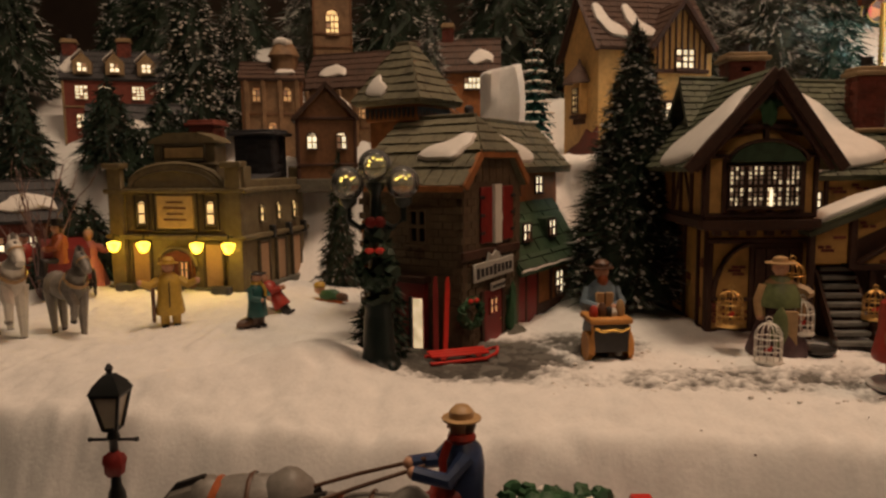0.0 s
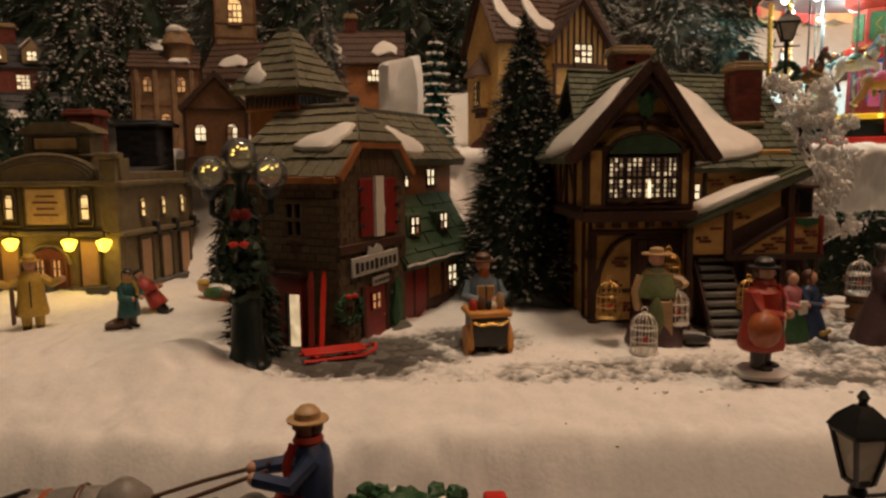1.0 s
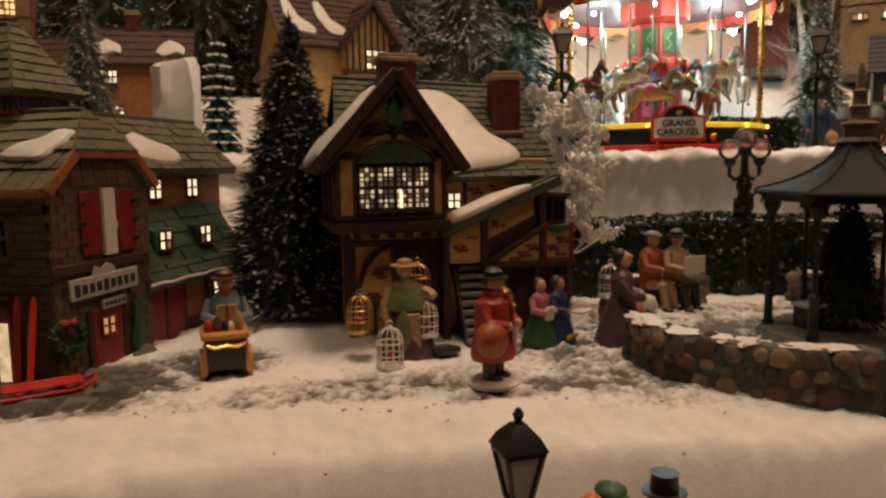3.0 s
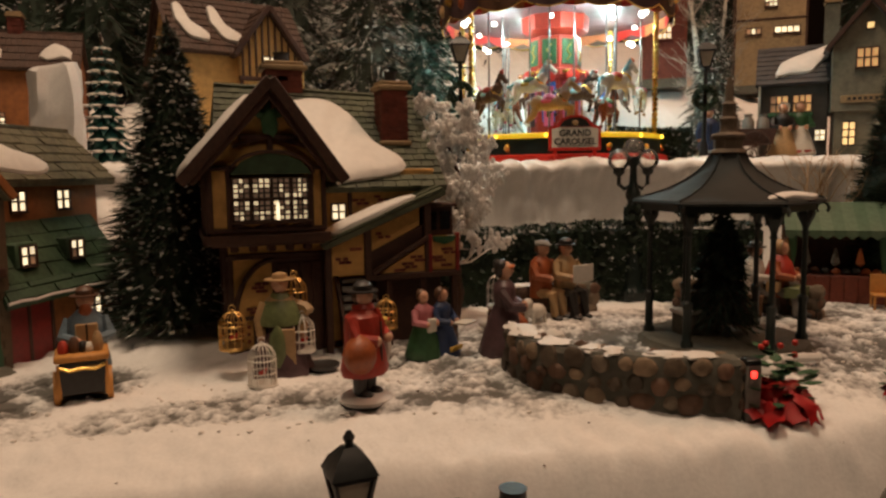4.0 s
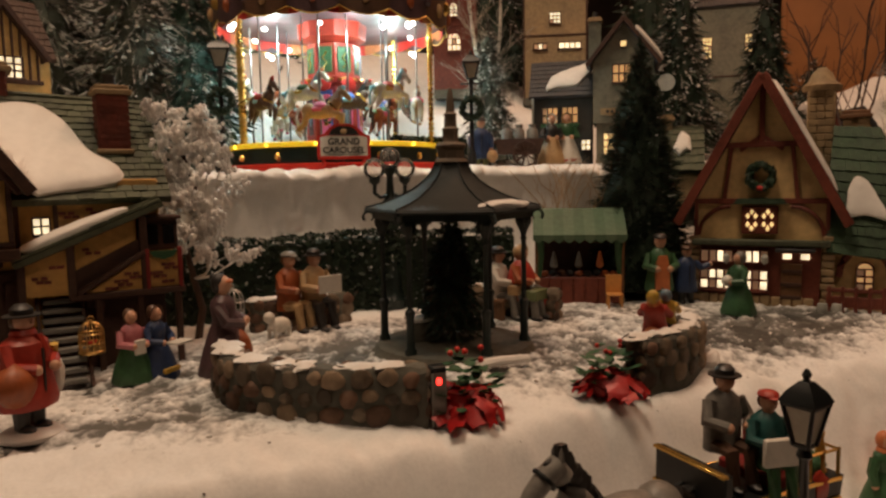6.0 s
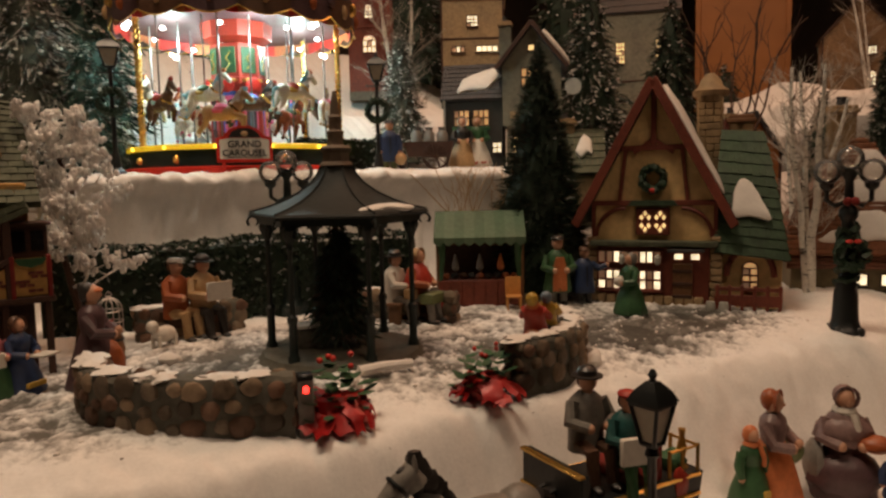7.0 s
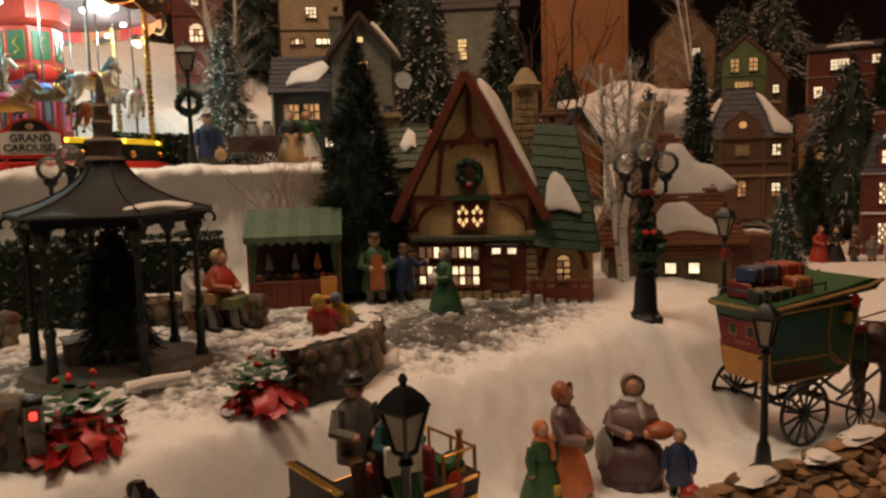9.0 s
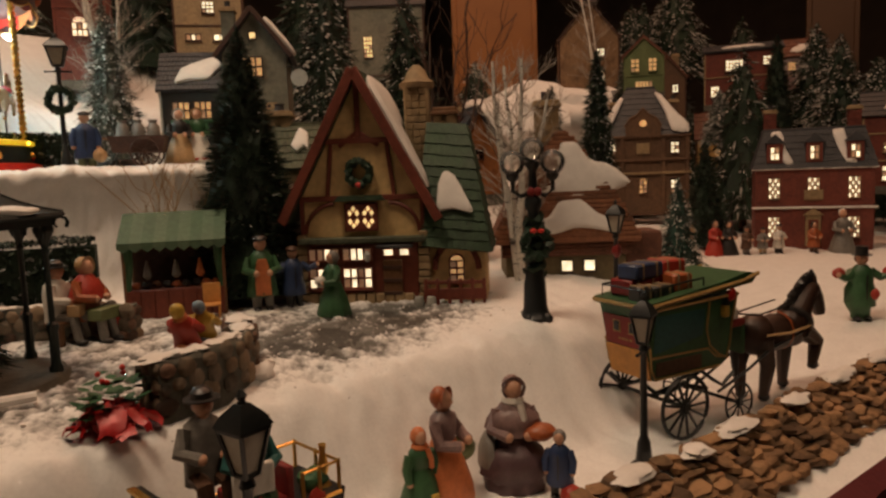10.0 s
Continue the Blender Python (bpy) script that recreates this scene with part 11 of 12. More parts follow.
# ---- figurines ----
def figurine(name, label, at, rz, h, kind="man", coat="brown", lower="dark", hat="top", hatc="dark", scarf=None, stand=False, extra=(), arms="front", group="", apron=None, tilt=(0, 0)):
    """One glazed village figure, front towards -y, drawn as one plain shape. kind: man, lady, seated."""
    s = Shape()
    k = h / 1.0
    cc, lc, hc_ = C[coat], C[lower], C[hatc]
    if kind == "lady":
        first = len(s.v)
        s.lathe([(0.285, 0.0), (0.295, 0.04), (0.262, 0.16), (0.225, 0.28), (0.170, 0.42), (0.118, 0.54)], lc, 26, (0, 0, 0), None, 1.0, 0.9)
        s.v[first:] = [(x * (1 + 0.055 * max(0.0, 1 - z / 0.5) * math.sin(9 * math.atan2(y, x) + 1.3)), y * (1 + 0.055 * max(0.0, 1 - z / 0.5) * math.sin(9 * math.atan2(y, x) + 1.3)), z) for x, y, z in s.v[first:]]
        s.lathe([(0.135, 0.47), (0.125, 0.54), (0.150, 0.66), (0.140, 0.74), (0.075, 0.80)], cc, 14, (0, 0, 0), None, 1.0, 0.8)
        top = 0.80
    elif kind == "seated":
        s.lathe([(0.17, 0.26), (0.165, 0.42), (0.175, 0.60), (0.150, 0.72), (0.07, 0.79)], cc, 14, (0, 0.02, 0), None, 1.0, 0.8)
        for sx in (-1, 1):
            s.tube([(sx * 0.085, -0.02, 0.32), (sx * 0.09, -0.24, 0.32), (sx * 0.09, -0.27, 0.05)], 0.075, lc, 8, 0.055)
            s.blob((sx * 0.09, -0.31, 0.035), (0.05, 0.085, 0.035), C["dark"], 8, 5)
        top = 0.79
    else:
        for sx in (-1, 1):
            s.tube([(sx * 0.075, 0, 0.34), (sx * 0.078, 0, 0.03)], 0.078, lc, 9, 0.058)
            s.blob((sx * 0.08, -0.045, 0.03), (0.055, 0.095, 0.035), C["dark"], 9, 6)
        first = len(s.v)
        wide = 1.22 if kind == "stout" else 1.0
        s.lathe([(0.195 * wide, 0.20), (0.205 * wide, 0.24), (0.185 * wide, 0.36), (0.165 * wide, 0.48), (0.168 * wide, 0.62), (0.155 * wide, 0.72), (0.075, 0.80)], cc, 20, (0, 0, 0), None, 1.0, 0.80)
        s.v[first:] = [(x * (1 + 0.05 * max(0.0, 1 - z / 0.55) * math.sin(7 * math.atan2(y, x))), y * (1 + 0.05 * max(0.0, 1 - z / 0.55) * math.sin(7 * math.atan2(y, x))), z) for x, y, z in s.v[first:]]
        s.box((0, -0.150 * wide, 0.46), (0.018, 0.012, 0.44), C["dark"])
        top = 0.80
    if apron:
        s.prism([(-0.10, 0.22), (0.10, 0.22), (0.095, 0.55), (0.055, 0.70), (-0.055, 0.70), (-0.095, 0.55)], -0.165, -0.12, C[apron])
    for sx in (-1, 1):
        sh = (sx * 0.135, 0, 0.70)
        if arms == "front":
            p = [sh, (sx * 0.21, -0.06, 0.55), (sx * 0.09, -0.20, 0.52)]
        elif arms == "out":
            p = [sh, (sx * 0.26, -0.04, 0.62), (sx * 0.38, -0.10, 0.68)]
        elif arms == "reins":
            p = [sh, (sx * 0.19, -0.14, 0.56), (sx * 0.09, -0.36, 0.60)]
        else:
            p = [sh, (sx * 0.20, -0.02, 0.55), (sx * 0.19, -0.06, 0.40)]
        s.tube(p, 0.068, cc, 8, 0.05)
        s.blob(p[-1], (0.046, 0.046, 0.046), SKIN, 8, 5)
    if scarf:
        s.lathe([(0.092, 0.765), (0.105, 0.79), (0.088, 0.825)], C[scarf], 12)
        s.tube([(0.04, -0.10, 0.78), (0.06, -0.15, 0.66), (0.06, -0.15, 0.56)], 0.035, C[scarf], 6, 0.03)
    s.lathe([(0.05, top - 0.03), (0.05, top + 0.04)], SKIN, 8)
    s.blob((0, -0.005, top + 0.095), (0.082, 0.088, 0.096), SKIN, 12, 9)
    s.blob((0, 0.030, top + 0.088), (0.084, 0.074, 0.080), C["brown"] if hat not in ("hood", "bonnet", "hair") else hc_, 10, 7)
    s.blob((0, -0.088, top + 0.085), (0.015, 0.02, 0.018), SKIN, 6, 4)
    hc = C[hatc]
    if hat == "top":
        s.lathe([(0.135, top + 0.140), (0.135, top + 0.152), (0.085, top + 0.155), (0.08, top + 0.26), (0.088, top + 0.268)], hc, 14)
    elif hat == "bowler":
        s.lathe([(0.14, top + 0.130), (0.14, top + 0.142), (0.088, top + 0.146), (0.085, top + 0.19), (0.05, top + 0.225), (0.01, top + 0.232)], hc, 14)
    elif hat == "cap":
        s.blob((0, 0.0, top + 0.160), (0.098, 0.105, 0.046), hc, 12, 6)
        s.blob((0, -0.09, top + 0.145), (0.06, 0.05, 0.014), hc, 8, 4)
    elif hat == "bonnet":
        s.blob((0, 0.028, top + 0.115), (0.095, 0.085, 0.100), hc, 12, 8)
        s.lathe([(0.088, -0.015), (0.112, 0.02)], hc, 12, (0, 0, 0), pose(0, -0.035, top + 0.11, 90, 0, 0), 1, 1, False)
    elif hat == "straw":
        s.lathe([(0.15, top + 0.125), (0.15, top + 0.137), (0.08, top + 0.142), (0.07, top + 0.185), (0.03, top + 0.20)], hc, 14)
    elif hat == "hair":
        s.blob((0, 0.028, top + 0.125), (0.085, 0.08, 0.088), hc, 12, 8)
        s.blob((0, 0.075, top + 0.17), (0.04, 0.04, 0.04), hc, 8, 6)
    elif hat == "hood":
        s.blob((0, 0.022, top + 0.105), (0.098, 0.095, 0.112), hc, 12, 8)
    for item in extra:
        if item[0] == "box":
            s.box(item[1], item[2], C[item[3]], 0.012)
        elif item[0] == "blob":
            s.blob(item[1], item[2], C[item[3]], 10, 7, 0.15, len(item))
        elif item[0] == "tube":
            s.tube(item[1], item[2], C[item[3]], 6)
        elif item[0] == "shawl":
            s.lathe([(0.22, 0.50), (0.215, 0.56), (0.165, 0.70), (0.08, 0.80)], C[item[1]], 14, (0, 0, 0), None, 1.0, 0.85)
    s.v = [(x * k, y * k, z * k + (0.0 if not stand else 0.004)) for x, y, z in s.v]
    if stand:
        s.lathe([(0.0155 * h / 0.068, 0.0), (0.0165 * h / 0.068, 0.0025), (0.013 * h / 0.068, 0.0048)], SNOWCAP, 18)
    return thing(name, at, rz, label, "figurine", group, s, tilt=tilt)


def on(x, y, dz=-0.001):
    return (x, y, gz(x, y) + dz)


# in the square
figurine("man_figurine", "figurine of a stout man in red coat with sack and goose", on(0.271, 0.418), 40, 0.067, "stout", "red", "dark", "bowler", "dark", "red", True, (("blob", (-0.21, -0.10, 0.42), (0.17, 0.14, 0.17), "rust"), ("blob", (0.25, -0.02, 0.40), (0.08, 0.10, 0.19), "white"), ("tube", [(0.25, -0.04, 0.52), (0.22, -0.08, 0.66)], 0.035, "yellow")))
figurine("vendor_figurine", "figurine of a bearded toy seller behind his cart", on(0.116, 0.522), 3, 0.066, "man", "lblue", "tan", "bowler", "brown", None, False, (("blob", (0, -0.06, 0.80), (0.06, 0.05, 0.08), "rust"), ("box", (0, -0.13, 0.5), (0.2, 0.05, 0.36), "tan")))
figurine("bird_seller_figurine", "figurine of a woman bird seller in green shawl and straw hat", on(0.236, 0.497), -8, 0.070, "lady", "tan", "plum", "straw", "tan", None, False, (("shawl", "olive"), ("box", (0.02, -0.20, 0.28), (0.20, 0.03, 0.40), "tan"), ("tube", [(0.12, 0, 0.70), (0.24, -0.06, 0.66), (0.27, -0.10, 0.62)], 0.05, "tan"), ("blob", (-0.05, -0.22, 0.30), (0.08, 0.03, 0.22), "olive")), "side")
figurine("girl_figurine", "figurine of a girl in pink bodice and green skirt", on(0.340, 0.500), 20, 0.050, "lady", "pink", "green", "hair", "brown", None, False, (("box", (0, -0.2, 0.5), (0.16, 0.05, 0.2), "white"),), group="children with trays")
figurine("girl_figurine", "figurine of a girl in blue dress carrying a tray", on(0.357, 0.505), 35, 0.052, "lady", "blue", "blue", "bonnet", "brown", None, False, (("box", (0.05, -0.36, 0.52), (0.30, 0.22, 0.03), "white"), ("box", (0, -0.24, 0.14), (0.3, 0.05, 0.07), "yellow")), group="children with trays")
figurine("lady_figurine", "figurine of a lady in dark red dress with orange front", on(0.398, 0.482), 62, 0.072, "lady", "plum", "plum", "hair", "dark", None, False, (("blob", (0.0, -0.16, 0.20), (0.12, 0.11, 0.24), "rust"), ("blob", (0, -0.05, 0.93), (0.06, 0.06, 0.03), "orange")))
figurine("old_man_figurine", "figurine of a man in orange coat seated on the stone wall", (0.490, 0.583, 0.166), 22, 0.072, "seated", "rust", "tan", "cap", "grey", None, False, (), "front", "couple seated on the wall")
figurine("old_man_figurine", "figurine of a man reading a newspaper on the wall", (0.512, 0.578, 0.166), 10, 0.072, "seated", "tan", "dark", "bowler", "dark", None, False, (("box", (0.05, -0.27, 0.58), (0.34, 0.02, 0.22), "white"),), "front", "couple seated on the wall")
dog = Shape()
dog.blob((0, 0, 0.011), (0.012, 0.006, 0.007), C["white"], 10, 7)
dog.blob((0.011, 0, 0.019), (0.0055, 0.0045, 0.005), C["white"], 8, 6)
dog.blob((0.004, -0.003, 0.014), (0.004, 0.004, 0.003), C["dark"], 7, 5)
for x in (-0.008, 0.008):
    for y in (-0.004, 0.004):
        dog.tube([(x, y, 0.010), (x, y, 0.0)], 0.0018, C["white"], 6)
thing("dog_figurine", on(0.470, 0.560), 200, "spotted white dog figurine lying near the wall", "figurine", shape=dog)
figurine("old_woman_figurine", "figurine of an old man in white beard on a bench", (0.668, 0.505, 0.166), 30, 0.068, "seated", "white", "grey", "bowler", "dark", None, False, (("box", (0, -0.26, 0.42), (0.30, 0.16, 0.14), "tan"),), group="couple on the bench")
figurine("old_woman_figurine", "figurine of a woman in red shawl on a bench", (0.685, 0.492, 0.166), 20, 0.070, "seated", "rust", "grey", "bonnet", "tan", None, False, (("shawl", "red"), ("box", (0, -0.22, 0.34), (0.34, 0.2, 0.14), "olive"), ("blob", (0.15, -0.25, 0.2), (0.08, 0.08, 0.16), "red")), group="couple on the bench")
figurine("child_figurine", "figurine of a child in crimson coat climbing the wall", (0.647, 0.303, 0.180), 120, 0.046, "man", "red", "orange", "hood", "yellow", "orange", False, (("blob", (0, 0.12, 0.3), (0.16, 0.15, 0.14), "orange"),), group="children at the wall", tilt=(-25, 0))
figurine("child_figurine", "figurine of a child in blue cap leaning over the wall", (0.662, 0.308, 0.182), 130, 0.042, "man", "yellow", "dark", "hood", "lblue", None, False, (("blob", (0, 0.1, 0.3), (0.15, 0.14, 0.14), "dark"),), group="children at the wall", tilt=(-25, 0))
figurine("skater_figurine", "figurine of a girl in green coat on the ice", on(0.845, 0.368), -110, 0.058, "lady", "green", "green", "hood", "grey", None, True, (("blob", (0, -0.22, 0.55), (0.09, 0.09, 0.09), "white"),))
figurine("butcher_figurine", "figurine of a shopkeeper in orange apron and green coat", on(0.832, 0.448), -35, 0.072, "man", "green", "grey", "cap", "dark", None, True, (), "front", "", "orange")
figurine("boy_figurine", "figurine of a boy in blue coat behind the shopkeeper", on(0.868, 0.443), -30, 0.060, "man", "blue", "dark", "cap", "brown", None, False, (), "out")
chair = thing("wooden_chair", on(0.79, 0.47), -40, "small orange wooden chair beside the stall", "chair")
bar("seat", chair, (0, 0, 0.014), (0.016, 0.016, 0.002), PALEWOOD)
bar("backrest", chair, (0, 0.0075, 0.024), (0.016, 0.002, 0.018), PALEWOOD)
for x in (-0.0065, 0.0065):
    for y in (-0.0065, 0.0065):
        bar("leg", chair, (x, y, 0.006), (0.002, 0.002, 0.014), PALEWOOD)

# on the bank's hill
figurine("man_figurine", "figurine of a yellow-coated man waving by the bank", on(-0.238, 0.610), 20, 0.060, "man", "yellow", "yellow", "bowler", "yellow", None, False, (("box", (-0.22, -0.05, 0.35), (0.05, 0.12, 0.5), "brown"),), "out")
figurine("child_figurine", "figurine of a child in teal coat kneeling on the slope", on(-0.160, 0.600), 60, 0.048, "man", "teal", "brown", "cap", "dark", "yellow", False, (("blob", (-0.1, 0.1, 0.1), (0.3, 0.14, 0.1), "brown"),), group="children on the slope")
figurine("child_figurine", "figurine of a child in dark red coat bending down", on(-0.142, 0.640), 80, 0.046, "man", "red", "dark", "cap", "dark", None, False, (), group="children on the slope", tilt=(-35, 0))
sleddy = Shape()
sleddy.blob((0, 0, 0.007), (0.014, 0.007, 0.006), C["green"], 10, 7, 0.2, 1)
sleddy.blob((0.013, 0, 0.012), (0.0055, 0.0055, 0.0055), SKIN, 9, 6)
sleddy.blob((0.013, 0, 0.0155), (0.006, 0.006, 0.004), C["yellow"], 9, 6)
sleddy.blob((-0.014, 0, 0.006), (0.008, 0.005, 0.0045), C["brown"], 8, 6)
sleddy.tube([(-0.018, -0.004, 0.002), (0.016, -0.004, 0.002)], 0.0012, C["rust"], 6)
sleddy.tube([(-0.018, 0.004, 0.002), (0.016, 0.004, 0.002)], 0.0012, C["rust"], 6)
thing("sledding_child_figurine", on(-0.112, 0.690), 150, "figurine of a child lying on a little sled", "figurine", shape=sleddy)
figurine("coachman_figurine", "figurine of a red-coated coachman behind the grey horses", on(-0.375, 0.690, 0.022), -50, 0.055, "seated", "rust", "dark", "top", "dark")
ac = thing("red_coach", on(-0.385, 0.720), -58, "dark red coach behind the pair of grey horses", "coach")
part("body", Shape().prism([(-0.035, 0.018), (0.030, 0.018), (0.036, 0.05), (-0.038, 0.055)], -0.02, 0.02, REDPAINT), ac)
for sy in (-1, 1):
    wheel(ac, (-0.02, sy * 0.023, 0.017), 0.017)
    wheel(ac, (0.025, sy * 0.023, 0.014), 0.014, spokes=10)
figurine("fairy_figurine", "figurine of a girl in pale pink behind the twigs", on(-0.385, 0.770), 20, 0.062, "lady", "pink", "pink", "hair", "tan", None, False, (), "out")

# the driver and passengers
figurine("driver_figurine", "figurine of a driver in blue coat with red scarf holding reins", (0.007, 0.318, gz(0.050, 0.312) + 0.031), -78, 0.066, "seated", "blue", "red", "bowler", "tan", "red", False, (("blob", (0.0, -0.05, 0.36), (0.17, 0.2, 0.14), "red"),), "reins")
figurine("driver_figurine", "figurine of an old man in grey coat driving the carriage", (0.578, 0.203, gz(0.592, 0.196) + 0.060), -20, 0.062, "seated", "grey", "brown", "bowler", "dark", None, False, (), "front", "carriage passengers")
figurine("boy_figurine", "figurine of a boy in green coat and red cap reading", (0.588, 0.184, gz(0.592, 0.196) + 0.056), -25, 0.056, "seated", "teal", "green", "cap", "red", None, False, (("box", (-0.05, -0.28, 0.50), (0.34, 0.06, 0.26), "white"),), "front", "carriage passengers")

# along the front road
figurine("child_figurine", "figurine of a child with green hat beside the lantern post", on(0.270, 0.277), 10, 0.163 - gz(0.270, 0.277) + 0.001, "man", "orange", "brown", "cap", "green", None, False, (("blob", (-0.14, 0, 0.86), (0.11, 0.1, 0.1), "orange"),), group="strollers on the road")
figurine("man_figurine", "figurine of a man with black hat on the front road", on(0.293, 0.272), -10, 0.163 - gz(0.293, 0.272), "man", "grey", "dark", "top", "dark", None, False, (), group="strollers on the road")
figurine("lady_figurine", "figurine of a lady in mauve coat and orange skirt with child", on(0.741, 0.179), 10, 0.073, "lady", "mauve", "orange", "bonnet", "rust", None, False, (("blob", (0.16, -0.12, 0.42), (0.11, 0.11, 0.12), "olive"),), "front", "strollers on the road")
figurine("girl_figurine", "figurine of a girl in green coat with orange scarf", on(0.7195, 0.1825), -20, 0.054, "lady", "green", "green", "hood", "orange", "orange", False, (("box", (0.05, -0.22, 0.2), (0.1, 0.04, 0.14), "yellow"),), "side", "strollers on the road")
figurine("lady_figurine", "figurine of a stout lady in grey cape with basket", on(0.786, 0.152), -48, 0.076, "lady", "mauve", "plum", "bonnet", "mauve", "white", False, (("shawl", "mauve"), ("blob", (0.0, 0.0, 0.60), (0.25, 0.19, 0.17), "mauve"), ("blob", (0.20, -0.17, 0.54), (0.15, 0.12, 0.075), "rust"), ("blob", (-0.24, 0.0, 0.30), (0.09, 0.17, 0.22), "grey"), ("blob", (0.0, -0.06, 0.22), (0.31, 0.24, 0.24), "plum")), "front", "strollers on the road")
figurine("child_figurine", "figurine of a small child in blue coat with a hoop ball", on(0.784, 0.117), -75, 0.045, "man", "blue", "dark", "hood", "grey", None, False, (("blob", (0.18, -0.12, 0.10), (0.15, 0.15, 0.15), "red"),), "side", "strollers on the road")
figurine("garland_seller_figurine", "figurine of a man wearing green garlands with red bows", on(1.335, -0.012), -55, 0.082, "man", "green", "green", "top", "dark", None, False, (("blob", (0.36, -0.06, 0.70), (0.09, 0.07, 0.08), "red"), ("blob", (-0.36, -0.06, 0.70), (0.09, 0.07, 0.08), "red"), ("blob", (0, 0.02, 0.36), (0.22, 0.18, 0.34), "green"), ("blob", (0.1, -0.18, 0.4), (0.06, 0.05, 0.08), "red")), "out")
for k, (x, y, co, lo, ht, kd, hh) in enumerate(((1.637, 0.275, "tan", "brown", "top", "man", 0.058), (1.676, 0.213, "dark", "dark", "bonnet", "lady", 0.058), (1.693, 0.188, "brown", "grey", "cap", "man", 0.050), (1.709, 0.164, "grey", "tan", "cap", "man", 0.046), (1.725, 0.141, "white", "dark", "cap", "man", 0.052), (1.665, 0.234, "red", "red", "bonnet", "lady", 0.062), (1.791, 0.05, "grey", "grey", "hair", "lady", 0.076), (1.762, 0.091, "rust", "brown", "hood", "man", 0.055))):
    figurine("villager_figurine", ["figurine of a villager in tan coat near the frosted pine", "figurine of a lady in dark dress among the villagers", "figurine of a man in brown coat among the villagers", "figurine of a boy in grey coat among the villagers", "figurine of a boy in white shirt among the villagers", "figurine of a lady in bright red cloak", "figurine of a lady in pale grey near the mansion", "figurine of a child in rust coat near the mansion"][k], on(x, y), -60 + 12 * (k % 3), hh, kd, co, lo, ht, "dark" if k != 6 else "white", None, False, (), "front", "villagers before the mansion")

# on the terrace
figurine("lady_figurine", "figurine of a lady in brown dress with white cap", on(0.979, 0.762), -35, 0.072, "lady", "dark", "tan", "bonnet", "white", None, True, (), "front", "ladies on the terrace")
figurine("lady_figurine", "figurine of a lady in white dress with red hem", on(1.003, 0.755), -40, 0.073, "lady", "green", "white", "bonnet", "tan", None, True, (("blob", (0, 0, 0.06), (0.30, 0.27, 0.09), "red"),), "front", "ladies on the terrace")
figurine("milkman_figurine", "figurine of a man in blue coat beside the hand cart", on(0.848, 0.762), -30, 0.070, "man", "blue", "olive", "cap", "dark", None, False, (("blob", (0.2, -0.1, 0.25), (0.12, 0.12, 0.12), "tan"),), "side")
figurine("villager_figurine", "figurine of a villager in red near the dark house", on(-0.455, 0.770), 30, 0.058, "man", "red", "green", "cap", "dark")

# the bench under the seated couple
bn = thing("bench", (0.676, 0.503, 0.166), 25, "brown wooden bench in front of the stone wall", "bench")
bar("seat", bn, (0, 0, 0.019), (0.046, 0.014, 0.003), WOOD)
for x in (-0.018, 0.018):
    bar("leg", bn, (x, 0, 0.008), (0.004, 0.012, 0.020), WOOD)

# icy puddle by the tavern, snow lumps and chips
rnd_ = random.Random(12)
for k, (x, y, r) in enumerate(((0.690, 0.290, 0.010), (0.700, 0.297, 0.007), (0.522, 0.352, 0.007), (0.424, 0.566, 0.007), (0.455, 0.505, 0.008), (0.07, 0.74, 0.0))):
    if r:
        thing("snow_lump", on(x, y, 0.002), k * 40, "small lump of white snow on the ground", "snow lump", "snow lumps", Shape().blob((0, 0, 0), (r, r * 0.8, r * 0.75), SNOWCAP, 10, 7, 0.4, k))
s_ = Shape()
for _ in range(320):
    x = rnd_.uniform(0.06, 1.0)
    y = float(np.interp(x, EDGE_X, EDGE_Y)) + rnd_.uniform(0.045, 0.15)
    w = rnd_.uniform(0.0007, 0.0020)
    s_.blob((x, y, gz(x, y) + w * 0.2), (w, w * 0.8, w * 0.6), SNOWCAP, 5, 3, 0.5, _)
tagged(part("snow_crumbs", s_), "loose crumbs of white snow scattered over the square", "snow crumbs", kind="stuff")
s_ = Shape()
for _ in range(22):
    x = rnd_.uniform(0.06, 0.9)
    y = float(np.interp(x, EDGE_X, EDGE_Y)) + rnd_.uniform(-0.05, 0.06)
    w = rnd_.uniform(0.0004, 0.0009)
    s_.blob((x, y, gz(x, y) + w * 0.3), (w * 1.5, w, w * 0.5), BARK, 5, 3, 0.5, _)
tagged(part("dark_grit", s_), "dark brown crumbs of bark lying on the snow", "grit", kind="stuff")
bk_ = Shape().blob((0, 0, 0.06), (0.032, 0.026, 0.075), SNOW, 18, 14, 0.45, 6)
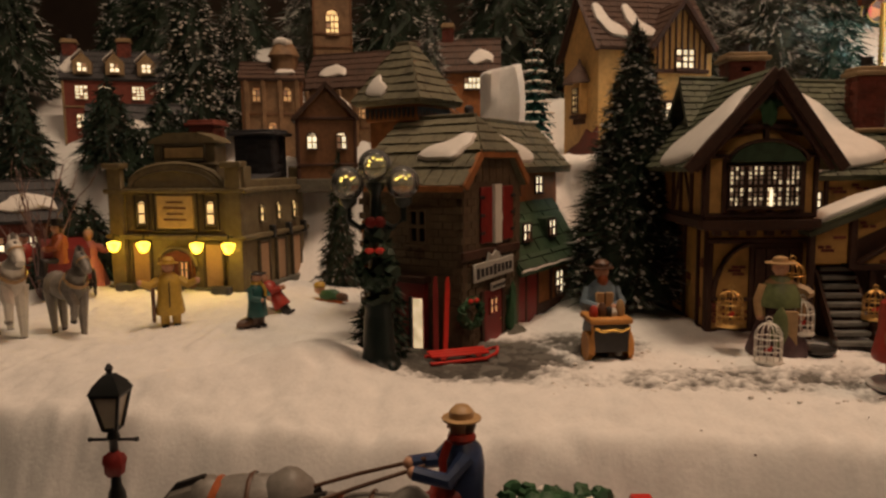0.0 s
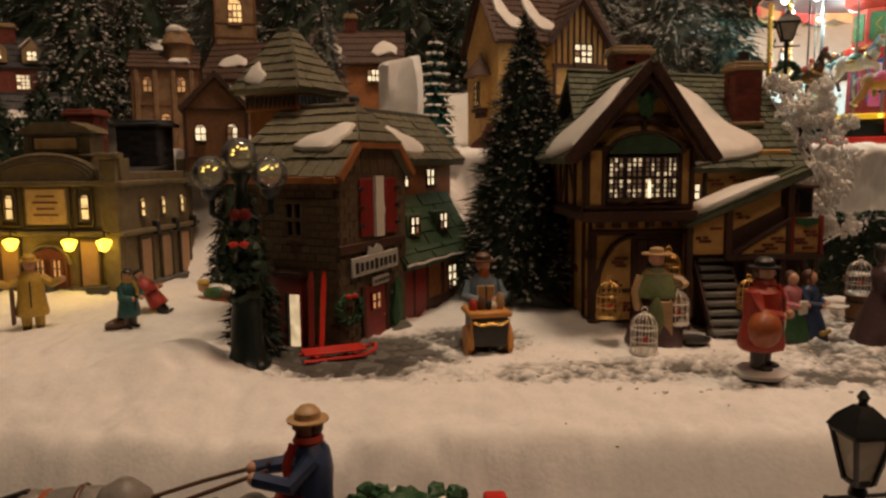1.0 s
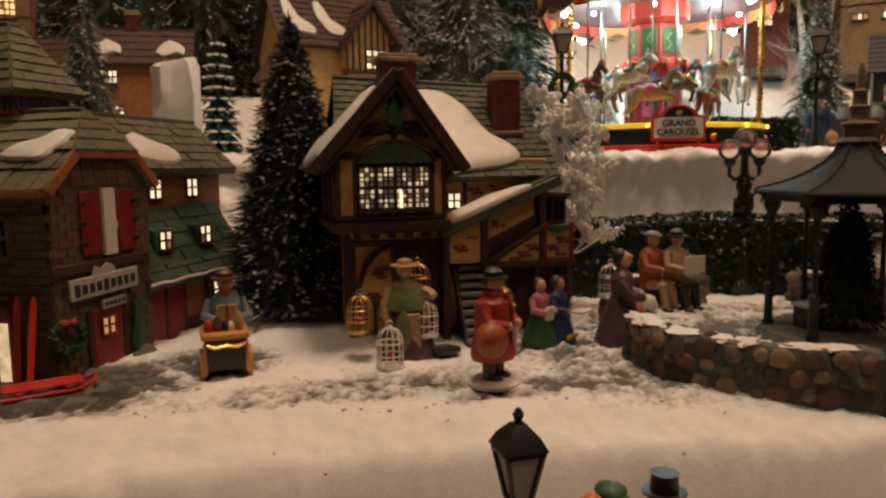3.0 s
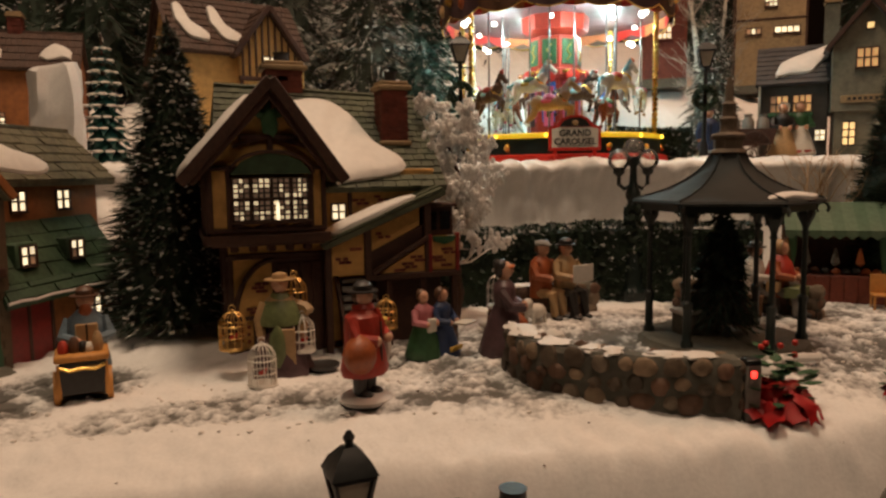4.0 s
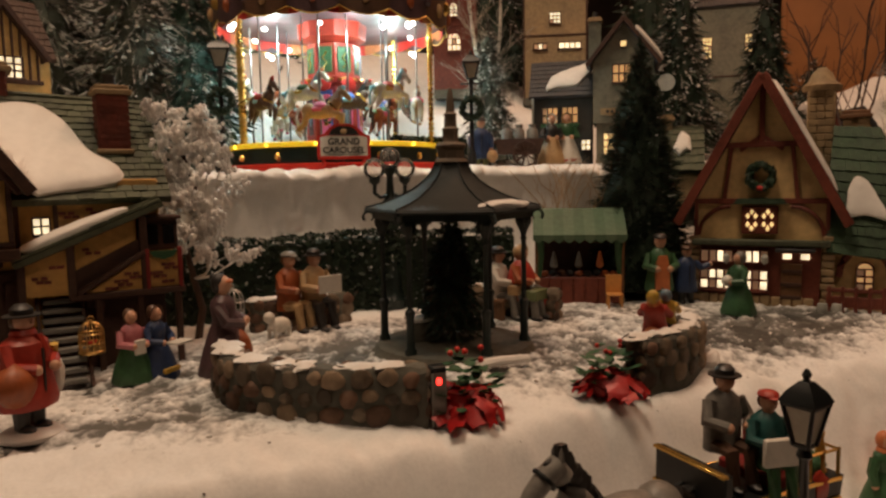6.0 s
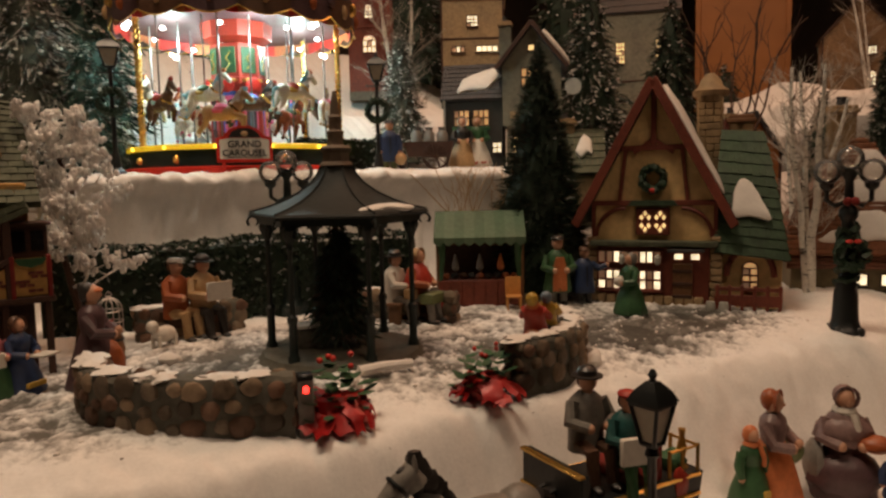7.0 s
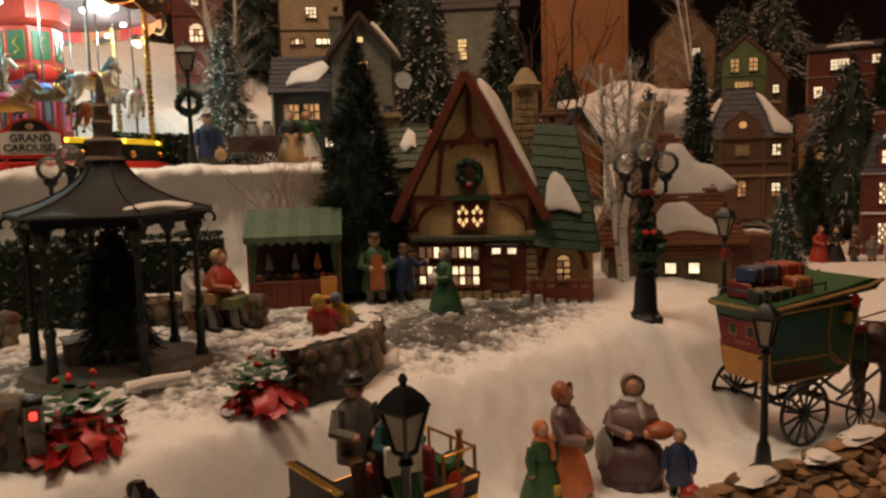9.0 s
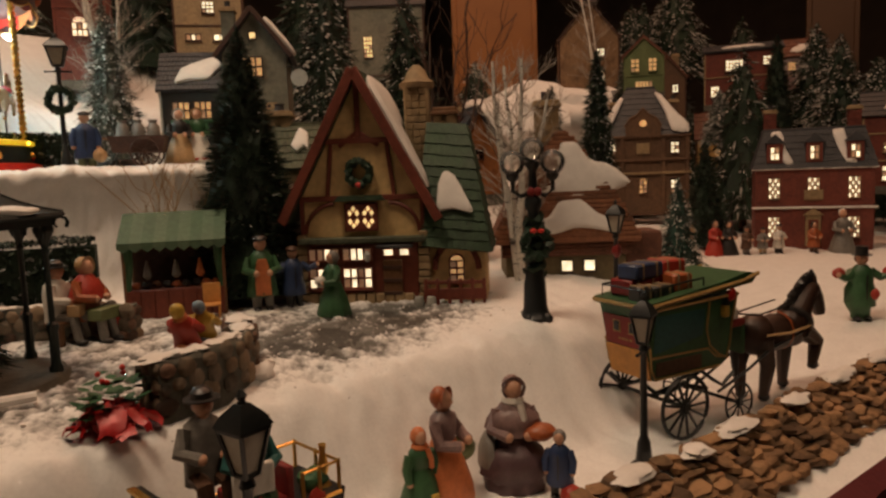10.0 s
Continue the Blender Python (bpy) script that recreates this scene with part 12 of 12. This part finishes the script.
bk_.v = [(max(-0.025, min(0.027, x)), y, min(0.118 + 0.2 * x, z)) for x, y, z in bk_.v]
thing("snow_block", (0.072, 0.885, 0.300), 0, "tall rounded block of white snow beside the teal fir", "snow block", shape=bk_)


# ---- the stone edging at the front of the table ----
def stone_edging():
    t = thing("stone_edging", (0, 0, 0), 0, "dry-laid edging of brown flat stones with patches of snow", "stone edging")
    rnd = random.Random(21)
    meshes = []
    for k in range(8):
        sh = Shape().box((0, 0, 0), (2, 2, 2), LEDGE, 0.42)
        sh.v = [tuple(Vector((p[0], p[1], p[2])) * (1 + 0.34 * noise.noise(Vector(p) * 1.1 + Vector((k * 5, 0, 0))))) for p in sh.v]
        meshes.append(sh.mesh("edge_stone", False))
    turn = math.degrees(math.atan(TABLE_SLOPE))
    out = Vector((TABLE_SLOPE, -1, 0)).normalized()
    for row in range(7):
        n = 42
        for k in range(n):
            x = 0.70 + 0.62 * (k + 0.5 * (row % 2) + rnd.uniform(-0.25, 0.25)) / n
            d = 0.031 + 0.0060 * row + rnd.uniform(-0.002, 0.002)
            c = Vector((x, table_edge(x), 0)) - out * (0.098 - d)
            z = 0.0985 - 0.0046 * row + rnd.uniform(-0.0012, 0.0012)
            part("edge_stone", rnd.choice(meshes), t, "", pose(c.x, c.y, z, rnd.uniform(-12, 22), rnd.uniform(-12, 12), turn + rnd.uniform(-28, 28)) @ Matrix.Diagonal((rnd.uniform(0.0056, 0.0108), rnd.uniform(0.0050, 0.0080), rnd.uniform(0.0022, 0.0036), 1)))
    for k, (x, d, w) in enumerate(((0.775, 0.033, 0.020), (0.890, 0.034, 0.022), (0.975, 0.036, 0.016), (1.06, 0.033, 0.030), (1.15, 0.034, 0.024), (1.25, 0.034, 0.030), (0.83, 0.040, 0.012))):
        c = Vector((x, table_edge(x), 0)) - out * (0.098 - d)
        part("snow_cap", Shape().blob((0, 0, 0), (w, 0.0085, 0.0034), SNOWCAP, 16, 7, 0.6, k), t, "", pose(c.x, c.y, 0.1015, 8, 0, turn))
    return t


stone_edging()
